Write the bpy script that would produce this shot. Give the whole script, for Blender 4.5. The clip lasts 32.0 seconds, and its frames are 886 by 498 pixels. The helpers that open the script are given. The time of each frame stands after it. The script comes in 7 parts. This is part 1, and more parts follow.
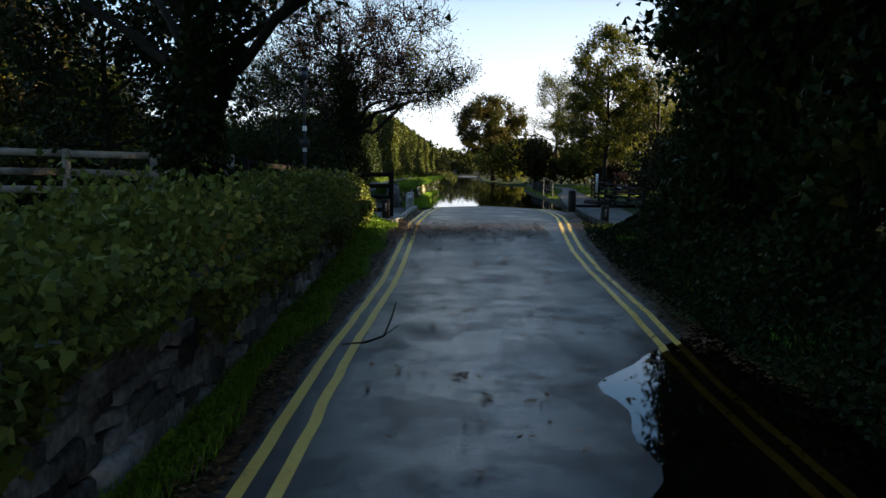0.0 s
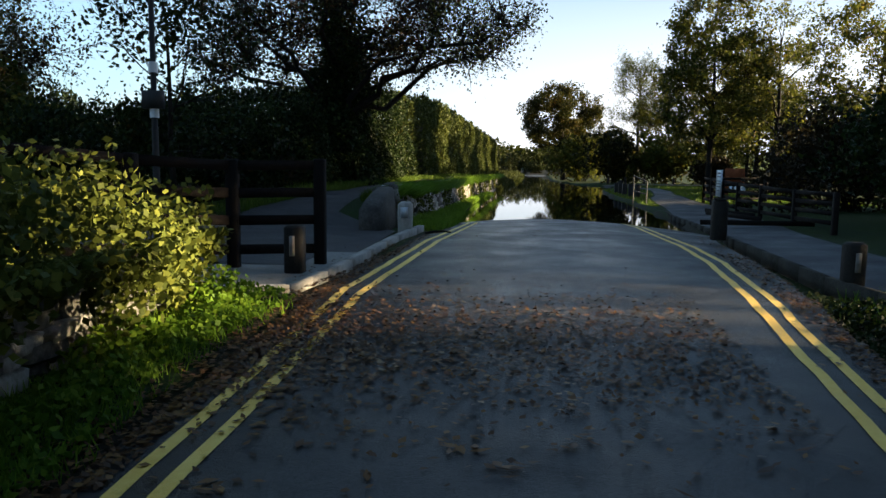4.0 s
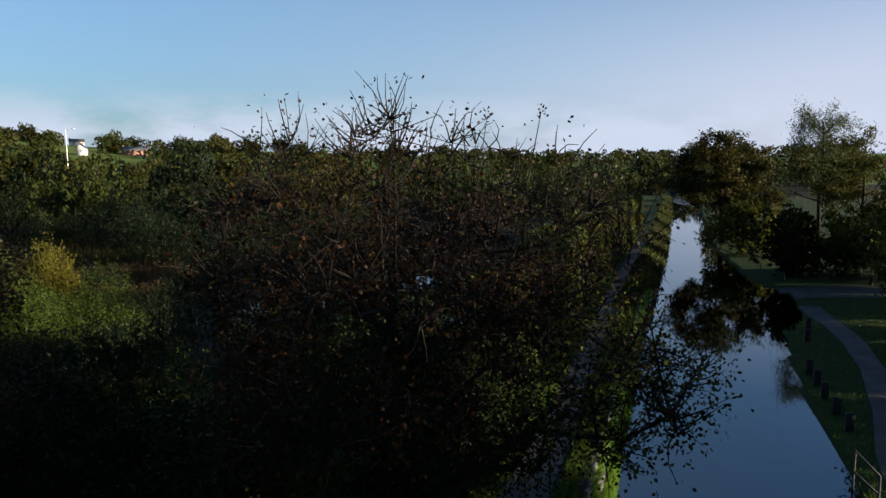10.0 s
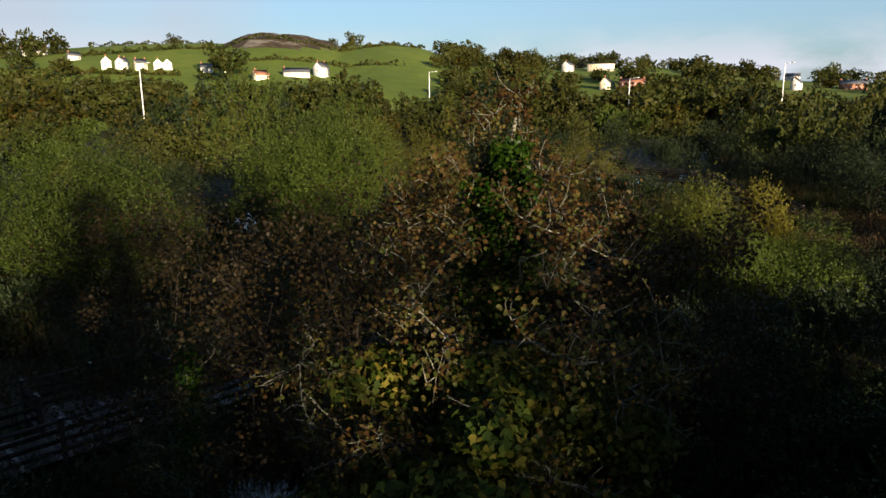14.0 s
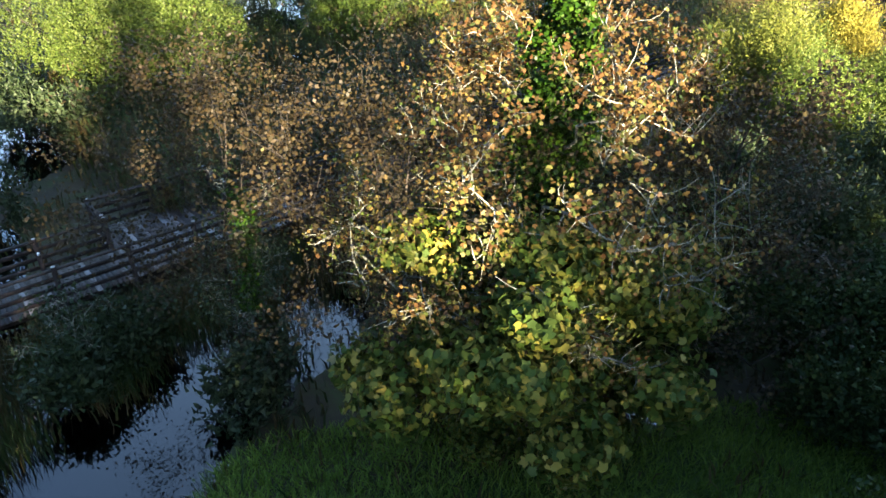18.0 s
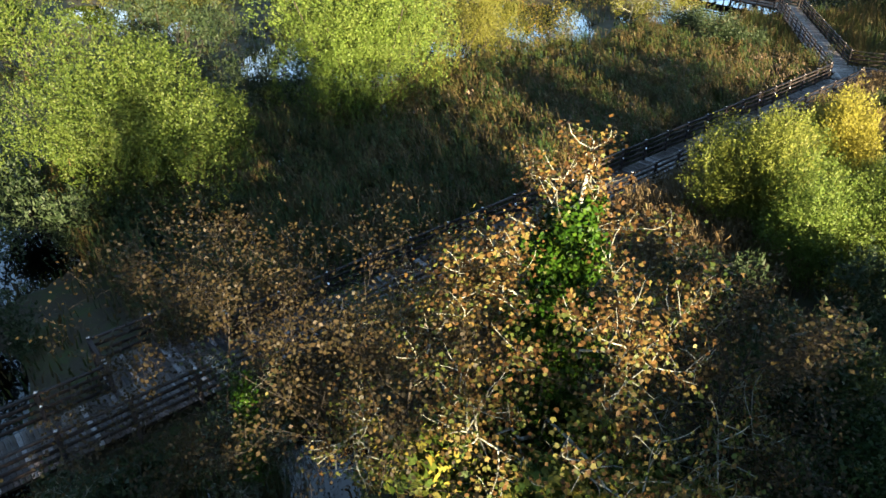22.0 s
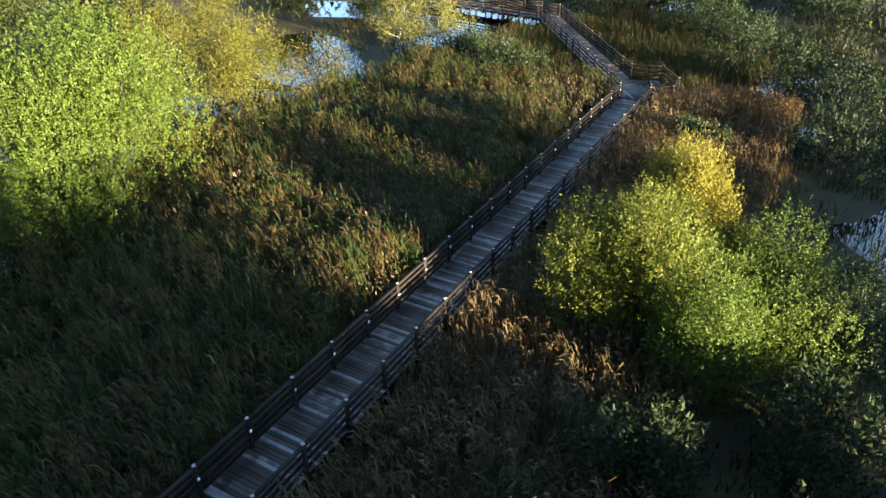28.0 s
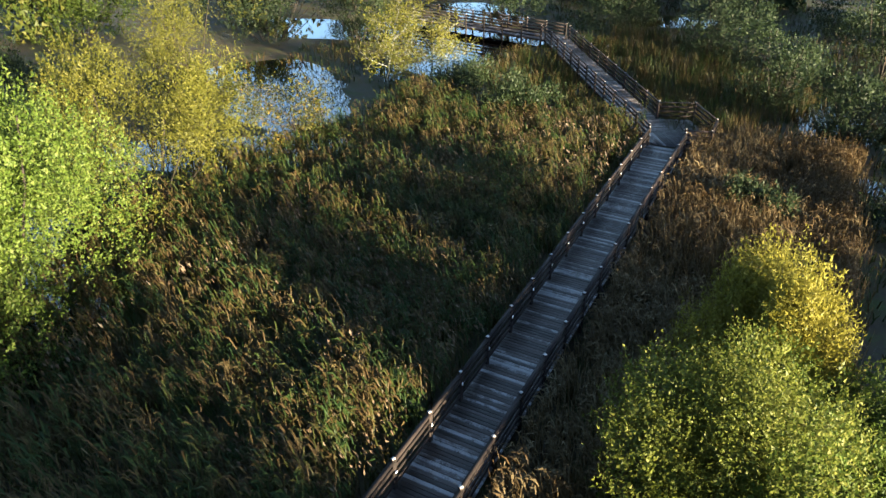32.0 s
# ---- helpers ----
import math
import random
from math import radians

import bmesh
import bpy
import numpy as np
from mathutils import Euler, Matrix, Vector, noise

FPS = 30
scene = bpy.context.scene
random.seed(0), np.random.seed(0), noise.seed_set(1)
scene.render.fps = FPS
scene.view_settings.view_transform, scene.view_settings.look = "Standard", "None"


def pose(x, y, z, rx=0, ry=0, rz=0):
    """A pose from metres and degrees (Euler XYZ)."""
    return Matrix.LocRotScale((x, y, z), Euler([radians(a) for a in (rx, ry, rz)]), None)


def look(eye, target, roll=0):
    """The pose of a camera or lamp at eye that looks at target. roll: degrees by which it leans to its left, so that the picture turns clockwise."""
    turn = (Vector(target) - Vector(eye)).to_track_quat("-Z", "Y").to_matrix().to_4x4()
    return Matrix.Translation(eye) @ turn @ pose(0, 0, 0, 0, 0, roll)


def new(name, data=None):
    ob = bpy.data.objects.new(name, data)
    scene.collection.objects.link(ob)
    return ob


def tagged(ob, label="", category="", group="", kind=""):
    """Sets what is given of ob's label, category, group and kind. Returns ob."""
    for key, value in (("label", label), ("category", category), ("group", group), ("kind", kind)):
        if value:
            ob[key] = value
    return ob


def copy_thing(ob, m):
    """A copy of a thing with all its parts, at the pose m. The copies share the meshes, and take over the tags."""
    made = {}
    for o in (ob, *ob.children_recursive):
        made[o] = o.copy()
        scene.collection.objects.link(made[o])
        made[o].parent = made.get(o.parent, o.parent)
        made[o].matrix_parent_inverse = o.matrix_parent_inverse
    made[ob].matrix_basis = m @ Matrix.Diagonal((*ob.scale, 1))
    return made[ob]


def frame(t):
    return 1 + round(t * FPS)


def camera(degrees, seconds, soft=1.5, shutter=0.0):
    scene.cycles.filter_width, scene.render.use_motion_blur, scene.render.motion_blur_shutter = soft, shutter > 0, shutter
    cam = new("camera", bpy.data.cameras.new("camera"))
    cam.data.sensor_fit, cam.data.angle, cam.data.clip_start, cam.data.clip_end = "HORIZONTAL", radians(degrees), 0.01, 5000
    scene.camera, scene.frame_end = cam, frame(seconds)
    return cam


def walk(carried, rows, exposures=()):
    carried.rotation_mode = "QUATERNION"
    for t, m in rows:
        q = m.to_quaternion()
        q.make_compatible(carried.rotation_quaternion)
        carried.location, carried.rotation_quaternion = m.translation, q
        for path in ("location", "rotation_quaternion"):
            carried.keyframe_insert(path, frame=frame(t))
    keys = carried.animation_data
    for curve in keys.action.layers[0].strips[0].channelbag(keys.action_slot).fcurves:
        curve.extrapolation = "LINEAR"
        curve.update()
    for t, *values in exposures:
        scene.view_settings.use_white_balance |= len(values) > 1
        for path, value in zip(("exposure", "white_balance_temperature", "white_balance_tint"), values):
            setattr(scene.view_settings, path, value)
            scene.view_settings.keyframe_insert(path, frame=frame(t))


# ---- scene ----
cam = camera(64.8, 32.0)
METRES, EYE, TILT, LEAN, TURN = 57.0, 1.65, -6.4, -0.9, 0.0
ROWS = [
    (0.0, 0.0, 0.0, 0.0, 0.0, 0.0, -0.0),
    (0.5, 0.0052, 0.0206, 0.0041, -0.09, -0.06, 0.07),
    (1.0, 0.0097, 0.0403, 0.0064, 2.0, -0.06, -0.2),
    (1.5, 0.013, 0.0586, 0.0072, 2.85, -0.07, -0.23),
    (2.0, 0.0149, 0.0776, 0.0078, 5.36, -0.05, -0.54),
    (2.5, 0.0158, 0.0989, 0.0089, 5.75, -0.07, -0.55),
    (3.0, 0.0159, 0.126, 0.0112, 5.68, -0.07, -0.54),
    (3.5, 0.0154, 0.1597, 0.0147, 5.63, -0.08, -0.54),
    (5.5, 0.01, 0.302, 0.05, 5.55, -0.05, -0.33),
    (6.0, 0.0098, 0.3149, 0.0728, 5.54, -0.24, -0.36),
    (6.5, 0.0093, 0.3187, 0.095, 5.49, -0.42, -0.41),
    (7.0, 0.0085, 0.321, 0.1174, 5.43, -0.6, -0.52),
    (7.5, 0.008, 0.3236, 0.1402, 5.43, -0.77, -0.5),
    (8.0, 0.0072, 0.3268, 0.1628, 5.38, -0.94, -0.36),
    (8.5, 0.0068, 0.3311, 0.1844, 5.37, -1.05, -0.14),
    (9.0, 0.0064, 0.3374, 0.1942, 5.64, -1.18, -0.06),
    (9.5, 0.0053, 0.3401, 0.194, 6.54, -1.14, -0.09),
    (10.0, 0.0044, 0.3417, 0.1929, 16.95, -0.96, -0.89),
    (10.5, 0.0045, 0.3412, 0.1924, 28.93, -1.22, -2.06),
    (11.0, 0.0041, 0.3405, 0.1915, 40.83, -1.71, -3.21),
    (11.5, 0.0026, 0.3412, 0.1911, 52.49, -2.44, -4.19),
    (12.0, -0.0023, 0.3449, 0.1915, 64.32, -3.4, -5.0),
    (12.5, -0.0115, 0.3514, 0.1929, 69.76, -0.86, -5.24),
    (13.0, -0.0223, 0.3579, 0.1937, 69.97, -0.08, -5.24),
    (13.5, -0.0352, 0.3649, 0.195, 70.04, -4.71, -5.25),
    (14.0, -0.0498, 0.372, 0.1966, 70.1, -9.24, -5.3),
    (14.5, -0.0582, 0.3759, 0.1971, 70.12, -13.79, -5.37),
    (15.0, -0.0602, 0.3768, 0.1976, 70.1, -18.48, -5.34),
    (15.5, -0.0608, 0.3768, 0.1976, 70.05, -23.09, -5.4),
    (17.5, -0.0651, 0.3745, 0.2097, 74.08, -28.19, -5.65),
    (18.0, -0.0647, 0.372, 0.2262, 74.12, -28.14, -5.66),
    (18.5, -0.0651, 0.3698, 0.2455, 74.14, -28.18, -5.64),
    (19.0, -0.0649, 0.3674, 0.2666, 74.11, -28.16, -5.65),
    (19.5, -0.0652, 0.3654, 0.2831, 74.08, -28.11, -5.65),
    (20.0, -0.0684, 0.3653, 0.2921, 74.09, -28.04, -5.66),
    (20.5, -0.0743, 0.3667, 0.2932, 74.08, -27.97, -5.69),
    (21.0, -0.0812, 0.3683, 0.2952, 74.08, -27.98, -5.7),
    (21.5, -0.0901, 0.3707, 0.2949, 74.07, -27.99, -5.7),
    (22.0, -0.1019, 0.374, 0.2948, 74.07, -28.01, -5.68),
    (22.5, -0.1153, 0.3777, 0.2954, 74.06, -28.03, -5.69),
    (23.0, -0.1289, 0.3815, 0.2965, 74.04, -28.06, -5.7),
    (23.5, -0.1433, 0.3858, 0.298, 74.02, -28.08, -5.7),
    (24.0, -0.1572, 0.39, 0.2992, 74.03, -28.09, -5.73),
    (24.5, -0.1711, 0.3944, 0.3006, 74.04, -28.1, -5.73),
    (26.5, -0.2256, 0.4122, 0.3051, 74.1, -27.99, -5.73),
    (27.0, -0.239, 0.4178, 0.3057, 70.06, -27.5, -5.58),
    (27.5, -0.2541, 0.4229, 0.3064, 58.35, -26.34, -4.82),
    (28.0, -0.2711, 0.4273, 0.3085, 53.78, -26.07, -4.53),
    (28.5, -0.2872, 0.435, 0.3096, 53.73, -26.05, -4.5),
    (29.0, -0.3036, 0.4435, 0.3109, 53.51, -26.04, -4.46),
    (29.5, -0.32, 0.453, 0.3125, 53.5, -26.04, -4.44),
    (30.0, -0.3359, 0.4631, 0.314, 53.43, -26.05, -4.4),
    (30.5, -0.3513, 0.4731, 0.3157, 53.26, -26.04, -4.38),
    (31.0, -0.3663, 0.4835, 0.3174, 52.79, -26.01, -4.33),
    (31.5, -0.3812, 0.494, 0.319, 52.74, -26.01, -4.31),
    (32.0, -0.3962, 0.5048, 0.3207, 52.7, -26.0, -4.3),
]
walk(cam, [(t, pose(0, 0, EYE, TILT, LEAN, TURN) @ pose(METRES * x, METRES * y, METRES * z, 90 + pitch, roll, yaw)) for t, x, y, z, yaw, pitch, roll in ROWS],
     [(0.0, 2.65, 7300, 7), (3.5, 2.65, 7300, 7), (6.0, 2.5, 7000, 7), (8.0, 2.1, 6400, 8), (9.0, 1.7, 6100, 9), (10.5, 1.65, 6300, 10), (12.0, 1.7, 6700, 10), (13.0, 1.55, 6300, 9), (14.0, 1.8, 6900, 14), (15.0, 4.2, 5950, 15), (15.5, 4.65, 5950, 15), (17.5, 5.05, 6500, 14), (18.5, 4.75, 6800, 12), (20.0, 4.3, 7000, 9), (24.5, 4.3, 7000, 9), (28.0, 4.3, 6800, 9), (32.0, 4.2, 6700, 9)])

# ---- light ----
SUN_YAW, SUN_HEIGHT = -84.0, 9.5
sun_dir = Vector((-math.sin(radians(SUN_YAW)) * math.cos(radians(SUN_HEIGHT)),
                  math.cos(radians(SUN_YAW)) * math.cos(radians(SUN_HEIGHT)), math.sin(radians(SUN_HEIGHT))))
sun = new("sun", bpy.data.lights.new("sun", "SUN"))
sun.data.energy, sun.data.angle, sun.data.color = 5.0, radians(0.6), (1.0, 0.84, 0.6)
sun.matrix_world = look(sun_dir * 300, (0, 0, 0))

world = bpy.data.worlds.new("world")
scene.world = world
world.use_nodes = True
wt = world.node_tree
wt.nodes.clear()


def wnode(kind, **values):
    n = wt.nodes.new(kind)
    for key, value in values.items():
        n.inputs[key].default_value = value
    return n


sky = wnode("ShaderNodeTexSky")
sky.sky_type, sky.sun_disc = "NISHITA", False
sky.sun_elevation, sky.sun_rotation = radians(SUN_HEIGHT), radians(-SUN_YAW)
sky.air_density, sky.dust_density, sky.ozone_density = 1.0, 1.2, 3.0
coord = wnode("ShaderNodeTexCoord")
stretch = wnode("ShaderNodeMapping")
stretch.inputs["Scale"].default_value = (2.0, 2.0, 5.0)
stretch.inputs["Location"].default_value = (0.6, 1.3, 0.2)
cloud_noise = wnode("ShaderNodeTexNoise", Scale=3.1, Detail=7.0, Roughness=0.55)
cloud_ramp = wnode("ShaderNodeValToRGB")
cloud_ramp.color_ramp.elements[0].position, cloud_ramp.color_ramp.elements[1].position = 0.36, 0.54
split = wnode("ShaderNodeSeparateXYZ")
low_sky = wnode("ShaderNodeMapRange")
for key, value in (("From Min", 0.04), ("From Max", 0.095), ("To Min", 0.9), ("To Max", 0.0)):
    low_sky.inputs[key].default_value = value
amount = wnode("ShaderNodeMath")
amount.operation = "MULTIPLY"
cloud_mix = wt.nodes.new("ShaderNodeMix")
cloud_mix.data_type = "RGBA"
cloud_mix.inputs["B"].default_value = (4.2, 4.55, 5.3, 1)
back = wnode("ShaderNodeBackground", Strength=0.05)
wout = wt.nodes.new("ShaderNodeOutputWorld")
wt.links.new(coord.outputs["Generated"], stretch.inputs["Vector"])
wt.links.new(stretch.outputs["Vector"], cloud_noise.inputs["Vector"])
wt.links.new(cloud_noise.outputs["Fac"], cloud_ramp.inputs["Fac"])
wt.links.new(coord.outputs["Generated"], split.inputs["Vector"])
wt.links.new(split.outputs["Z"], low_sky.inputs["Value"])
wt.links.new(cloud_ramp.outputs["Color"], amount.inputs[0])
wt.links.new(low_sky.outputs["Result"], amount.inputs[1])
wt.links.new(amount.outputs["Value"], cloud_mix.inputs["Factor"])
tint = wt.nodes.new("ShaderNodeMix")
tint.data_type, tint.blend_type = "RGBA", "MULTIPLY"
tint.inputs["Factor"].default_value = 1.0
tint.inputs["B"].default_value = (0.95, 1.07, 1.2, 1)
wt.links.new(sky.outputs["Color"], tint.inputs["A"])


def towards(way, low, high, most):
    """A share that grows towards one side of the sky."""
    dot = wt.nodes.new("ShaderNodeVectorMath")
    dot.operation = "DOT_PRODUCT"
    dot.inputs[1].default_value = Vector(way).normalized()
    wt.links.new(coord.outputs["Generated"], dot.inputs[0])
    share = wnode("ShaderNodeMapRange")
    share.interpolation_type = "SMOOTHSTEP"
    for key, value in (("From Min", low), ("From Max", high), ("To Max", most)):
        share.inputs[key].default_value = value
    wt.links.new(dot.outputs["Value"], share.inputs["Value"])
    return share.outputs["Result"]


def veil(below, share, colour):
    m = wt.nodes.new("ShaderNodeMix")
    m.data_type = "RGBA"
    m.inputs["B"].default_value = (*colour, 1)
    wt.links.new(below, m.inputs["A"])
    wt.links.new(share, m.inputs["Factor"])
    return m.outputs["Result"]


# thin high haze on the sun's side, and a soft grey cloud bank to the west
haze = wnode("ShaderNodeMath")
haze.operation = "MULTIPLY"
thin_above = wnode("ShaderNodeMapRange")
for key, value in (("From Min", 0.1), ("From Max", 0.3), ("To Min", 1.0), ("To Max", 0.0)):
    thin_above.inputs[key].default_value = value
wt.links.new(split.outputs["Z"], thin_above.inputs["Value"])
wt.links.new(thin_above.outputs["Result"], haze.inputs[0])
wt.links.new(towards((sun_dir[0], sun_dir[1], 0.0), -0.7, 0.4, 0.85), haze.inputs[1])
hazy = veil(tint.outputs["Result"], haze.outputs["Value"], (4.3, 4.45, 5.3))
bank_ramp = wnode("ShaderNodeValToRGB")
bank_ramp.color_ramp.elements[0].position, bank_ramp.color_ramp.elements[1].position = 0.36, 0.6
bank_noise = wnode("ShaderNodeTexNoise", Scale=2.2, Detail=6.0, Roughness=0.5)
wt.links.new(coord.outputs["Generated"], bank_noise.inputs["Vector"])
wt.links.new(bank_noise.outputs["Fac"], bank_ramp.inputs["Fac"])
bank = wnode("ShaderNodeMath")
bank.operation = "MULTIPLY"
wt.links.new(towards((-0.985, -0.21, 0.09), 0.935, 0.985, 0.9), bank.inputs[0])
wt.links.new(bank_ramp.outputs["Color"], bank.inputs[1])
hazy = veil(hazy, towards((-0.85, 0.5, 0.2), 0.2, 0.9, 0.35), (2.6, 3.95, 5.3))
wt.links.new(veil(hazy, bank.outputs["Value"], (3.1, 3.75, 4.5)), cloud_mix.inputs["A"])
wt.links.new(cloud_mix.outputs["Result"], back.inputs["Color"])
wt.links.new(back.outputs["Background"], wout.inputs["Surface"])


# ---- materials ----
def mat(name):
    m = bpy.data.materials.new(name)
    m.use_nodes = True
    m.node_tree.nodes.clear()
    return m, m.node_tree


def node(nt, kind, **values):
    n = nt.nodes.new(kind)
    for key, value in values.items():
        n.inputs[key.replace("_", " ")].default_value = value
    return n


def ramp(nt, source, stops):
    r = nt.nodes.new("ShaderNodeValToRGB")
    while len(r.color_ramp.elements) < len(stops):
        r.color_ramp.elements.new(0.5)
    for e, (at, c) in zip(r.color_ramp.elements, stops):
        e.position, e.color = at, (*c, 1) if len(c) == 3 else c
    nt.links.new(source, r.inputs["Fac"])
    return r.outputs["Color"]


def mixed(nt, fac, a, b, blend="MIX"):
    m = nt.nodes.new("ShaderNodeMix")
    m.data_type, m.blend_type = "RGBA", blend
    for sock, value in ((m.inputs["Factor"], fac), (m.inputs["A"], a), (m.inputs["B"], b)):
        if isinstance(value, bpy.types.NodeSocket):
            nt.links.new(value, sock)
        else:
            sock.default_value = value if not isinstance(value, tuple) or len(value) == 4 else (*value, 1)
    return m.outputs["Result"]


def noise_of(nt, scale, detail=4.0, rough=0.55, generated=False):
    n = node(nt, "ShaderNodeTexNoise", Scale=scale, Detail=detail, Roughness=rough)
    if generated:
        c = nt.nodes.new("ShaderNodeTexCoord")
        nt.links.new(c.outputs["Object"], n.inputs["Vector"])
    else:
        g = nt.nodes.new("ShaderNodeNewGeometry")
        nt.links.new(g.outputs["Position"], n.inputs["Vector"])
    return n.outputs["Fac"]


def leaf_mat(name, stops, through_share=0.35, patch=0.35, patch_scale=0.35, gloss=0.5, tone=1.0):
    """Leaves: a colour per leaf, drifting in patches, partly let through by the light."""
    m, nt = mat(name)
    g = nt.nodes.new("ShaderNodeNewGeometry")
    o = nt.nodes.new("ShaderNodeObjectInfo")
    add = nt.nodes.new("ShaderNodeMath")
    add.operation = "MULTIPLY_ADD"
    nt.links.new(noise_of(nt, patch_scale, 3.0), add.inputs[0])
    add.inputs[1].default_value = patch * 2.2
    sub = nt.nodes.new("ShaderNodeMath")
    sub.operation = "MULTIPLY_ADD"
    nt.links.new(g.outputs["Random Per Island"], sub.inputs[0])
    sub.inputs[1].default_value = 1 - patch
    sub.inputs[2].default_value = -patch * 0.6
    nt.links.new(sub.outputs[0], add.inputs[2])
    col = ramp(nt, add.outputs[0], stops)
    hsv = node(nt, "ShaderNodeHueSaturation", Saturation=1.0)
    mr = nt.nodes.new("ShaderNodeMapRange")
    mr.inputs["To Min"].default_value, mr.inputs["To Max"].default_value = 0.15 * tone, 0.24 * tone
    nt.links.new(o.outputs["Random"], mr.inputs["Value"])
    nt.links.new(mr.outputs["Result"], hsv.inputs["Value"])
    nt.links.new(col, hsv.inputs["Color"])
    bsdf = node(nt, "ShaderNodeBsdfPrincipled", Roughness=gloss)
    bsdf.inputs["Specular IOR Level"].default_value = 0.07
    nt.links.new(hsv.outputs["Color"], bsdf.inputs["Base Color"])
    tl = nt.nodes.new("ShaderNodeBsdfTranslucent")
    nt.links.new(hsv.outputs["Color"], tl.inputs["Color"])
    mx = nt.nodes.new("ShaderNodeMixShader")
    mx.inputs["Fac"].default_value = through_share
    out = nt.nodes.new("ShaderNodeOutputMaterial")
    nt.links.new(bsdf.outputs["BSDF"], mx.inputs[1])
    nt.links.new(tl.outputs["BSDF"], mx.inputs[2])
    nt.links.new(mx.outputs["Shader"], out.inputs["Surface"])
    return m


def plain_mat(name, stops, scale=3.0, rough=(0.6, 0.9), bump=0.3, bump_scale=None, metal=0.0, by_piece=0.0, fine=8.0, spec=0.1):
    """A surface whose colour runs over the stops by a coarse and a fine noise, with relief of its own."""
    m, nt = mat(name)
    coarse, small = noise_of(nt, scale, 5.0), noise_of(nt, scale * fine, 4.0)
    avg = nt.nodes.new("ShaderNodeMath")
    avg.operation = "MULTIPLY_ADD"
    avg.inputs[1].default_value = 0.4
    nt.links.new(small, avg.inputs[0])
    half = nt.nodes.new("ShaderNodeMath")
    half.operation = "MULTIPLY"
    half.inputs[1].default_value = 0.6
    nt.links.new(coarse, half.inputs[0])
    nt.links.new(half.outputs[0], avg.inputs[2])
    fac = avg.outputs[0]
    if by_piece:
        o, g = nt.nodes.new("ShaderNodeObjectInfo"), nt.nodes.new("ShaderNodeNewGeometry")
        both = nt.nodes.new("ShaderNodeMath")
        both.operation = "ADD"
        nt.links.new(o.outputs["Random"], both.inputs[0])
        nt.links.new(g.outputs["Random Per Island"], both.inputs[1])
        wrap = nt.nodes.new("ShaderNodeMath")
        wrap.operation = "FRACT"
        nt.links.new(both.outputs[0], wrap.inputs[0])
        shift = nt.nodes.new("ShaderNodeMath")
        shift.operation = "MULTIPLY_ADD"
        nt.links.new(wrap.outputs[0], shift.inputs[0])
        shift.inputs[1].default_value = by_piece
        nt.links.new(fac, shift.inputs[2])
        less = nt.nodes.new("ShaderNodeMath")
        less.operation = "SUBTRACT"
        nt.links.new(shift.outputs[0], less.inputs[0])
        less.inputs[1].default_value = by_piece / 2
        fac = less.outputs[0]
    col = ramp(nt, fac, stops)
    bsdf = node(nt, "ShaderNodeBsdfPrincipled", Metallic=metal)
    bsdf.inputs["Specular IOR Level"].default_value = spec
    nt.links.new(col, bsdf.inputs["Base Color"])
    mr = nt.nodes.new("ShaderNodeMapRange")
    mr.inputs["From Min"].default_value, mr.inputs["From Max"].default_value = 0.3, 0.7
    mr.inputs["To Min"].default_value, mr.inputs["To Max"].default_value = rough
    nt.links.new(coarse, mr.inputs["Value"])
    nt.links.new(mr.outputs["Result"], bsdf.inputs["Roughness"])
    if bump:
        b = node(nt, "ShaderNodeBump", Strength=bump, Distance=0.02)
        nt.links.new(noise_of(nt, bump_scale or scale * fine, 6.0, 0.65), b.inputs["Height"])
        nt.links.new(b.outputs["Normal"], bsdf.inputs["Normal"])
    out = nt.nodes.new("ShaderNodeOutputMaterial")
    nt.links.new(bsdf.outputs["BSDF"], out.inputs["Surface"])
    return m


def wet_mat(name, base):
    """Wet tarmac: the base material's colour under a patchy film of water."""
    m = base.copy()
    m.name = name
    nt = m.node_tree
    bsdf = [n for n in nt.nodes if n.type == "BSDF_PRINCIPLED"][0]
    film = ramp(nt, noise_of(nt, 1.2, 6.0, 0.68), [(0.32, (0.0, 0.0, 0.0)), (0.54, (1.0, 1.0, 1.0))])
    g = nt.nodes.new("ShaderNodeNewGeometry")
    xyz = nt.nodes.new("ShaderNodeSeparateXYZ")
    nt.links.new(g.outputs["Position"], xyz.inputs["Vector"])
    drier = nt.nodes.new("ShaderNodeMapRange")
    for key, value in (("From Min", 4.0), ("From Max", 14.0), ("To Min", 1.0), ("To Max", 0.2)):
        drier.inputs[key].default_value = value
    nt.links.new(xyz.outputs["Y"], drier.inputs["Value"])
    wet = nt.nodes.new("ShaderNodeMath")
    wet.operation = "MULTIPLY"
    nt.links.new(film, wet.inputs[0])
    nt.links.new(drier.outputs["Result"], wet.inputs[1])
    nt.links.new(wet.outputs[0], bsdf.inputs["Coat Weight"])
    bsdf.inputs["Coat Roughness"].default_value = 0.13
    grit = node(nt, "ShaderNodeBump", Strength=0.4, Distance=0.013)
    nt.links.new(noise_of(nt, 38.0, 5.0, 0.7), grit.inputs["Height"])
    nt.links.new(grit.outputs["Normal"], bsdf.inputs["Coat Normal"])
    bsdf.inputs["Coat IOR"].default_value = 1.5
    return m


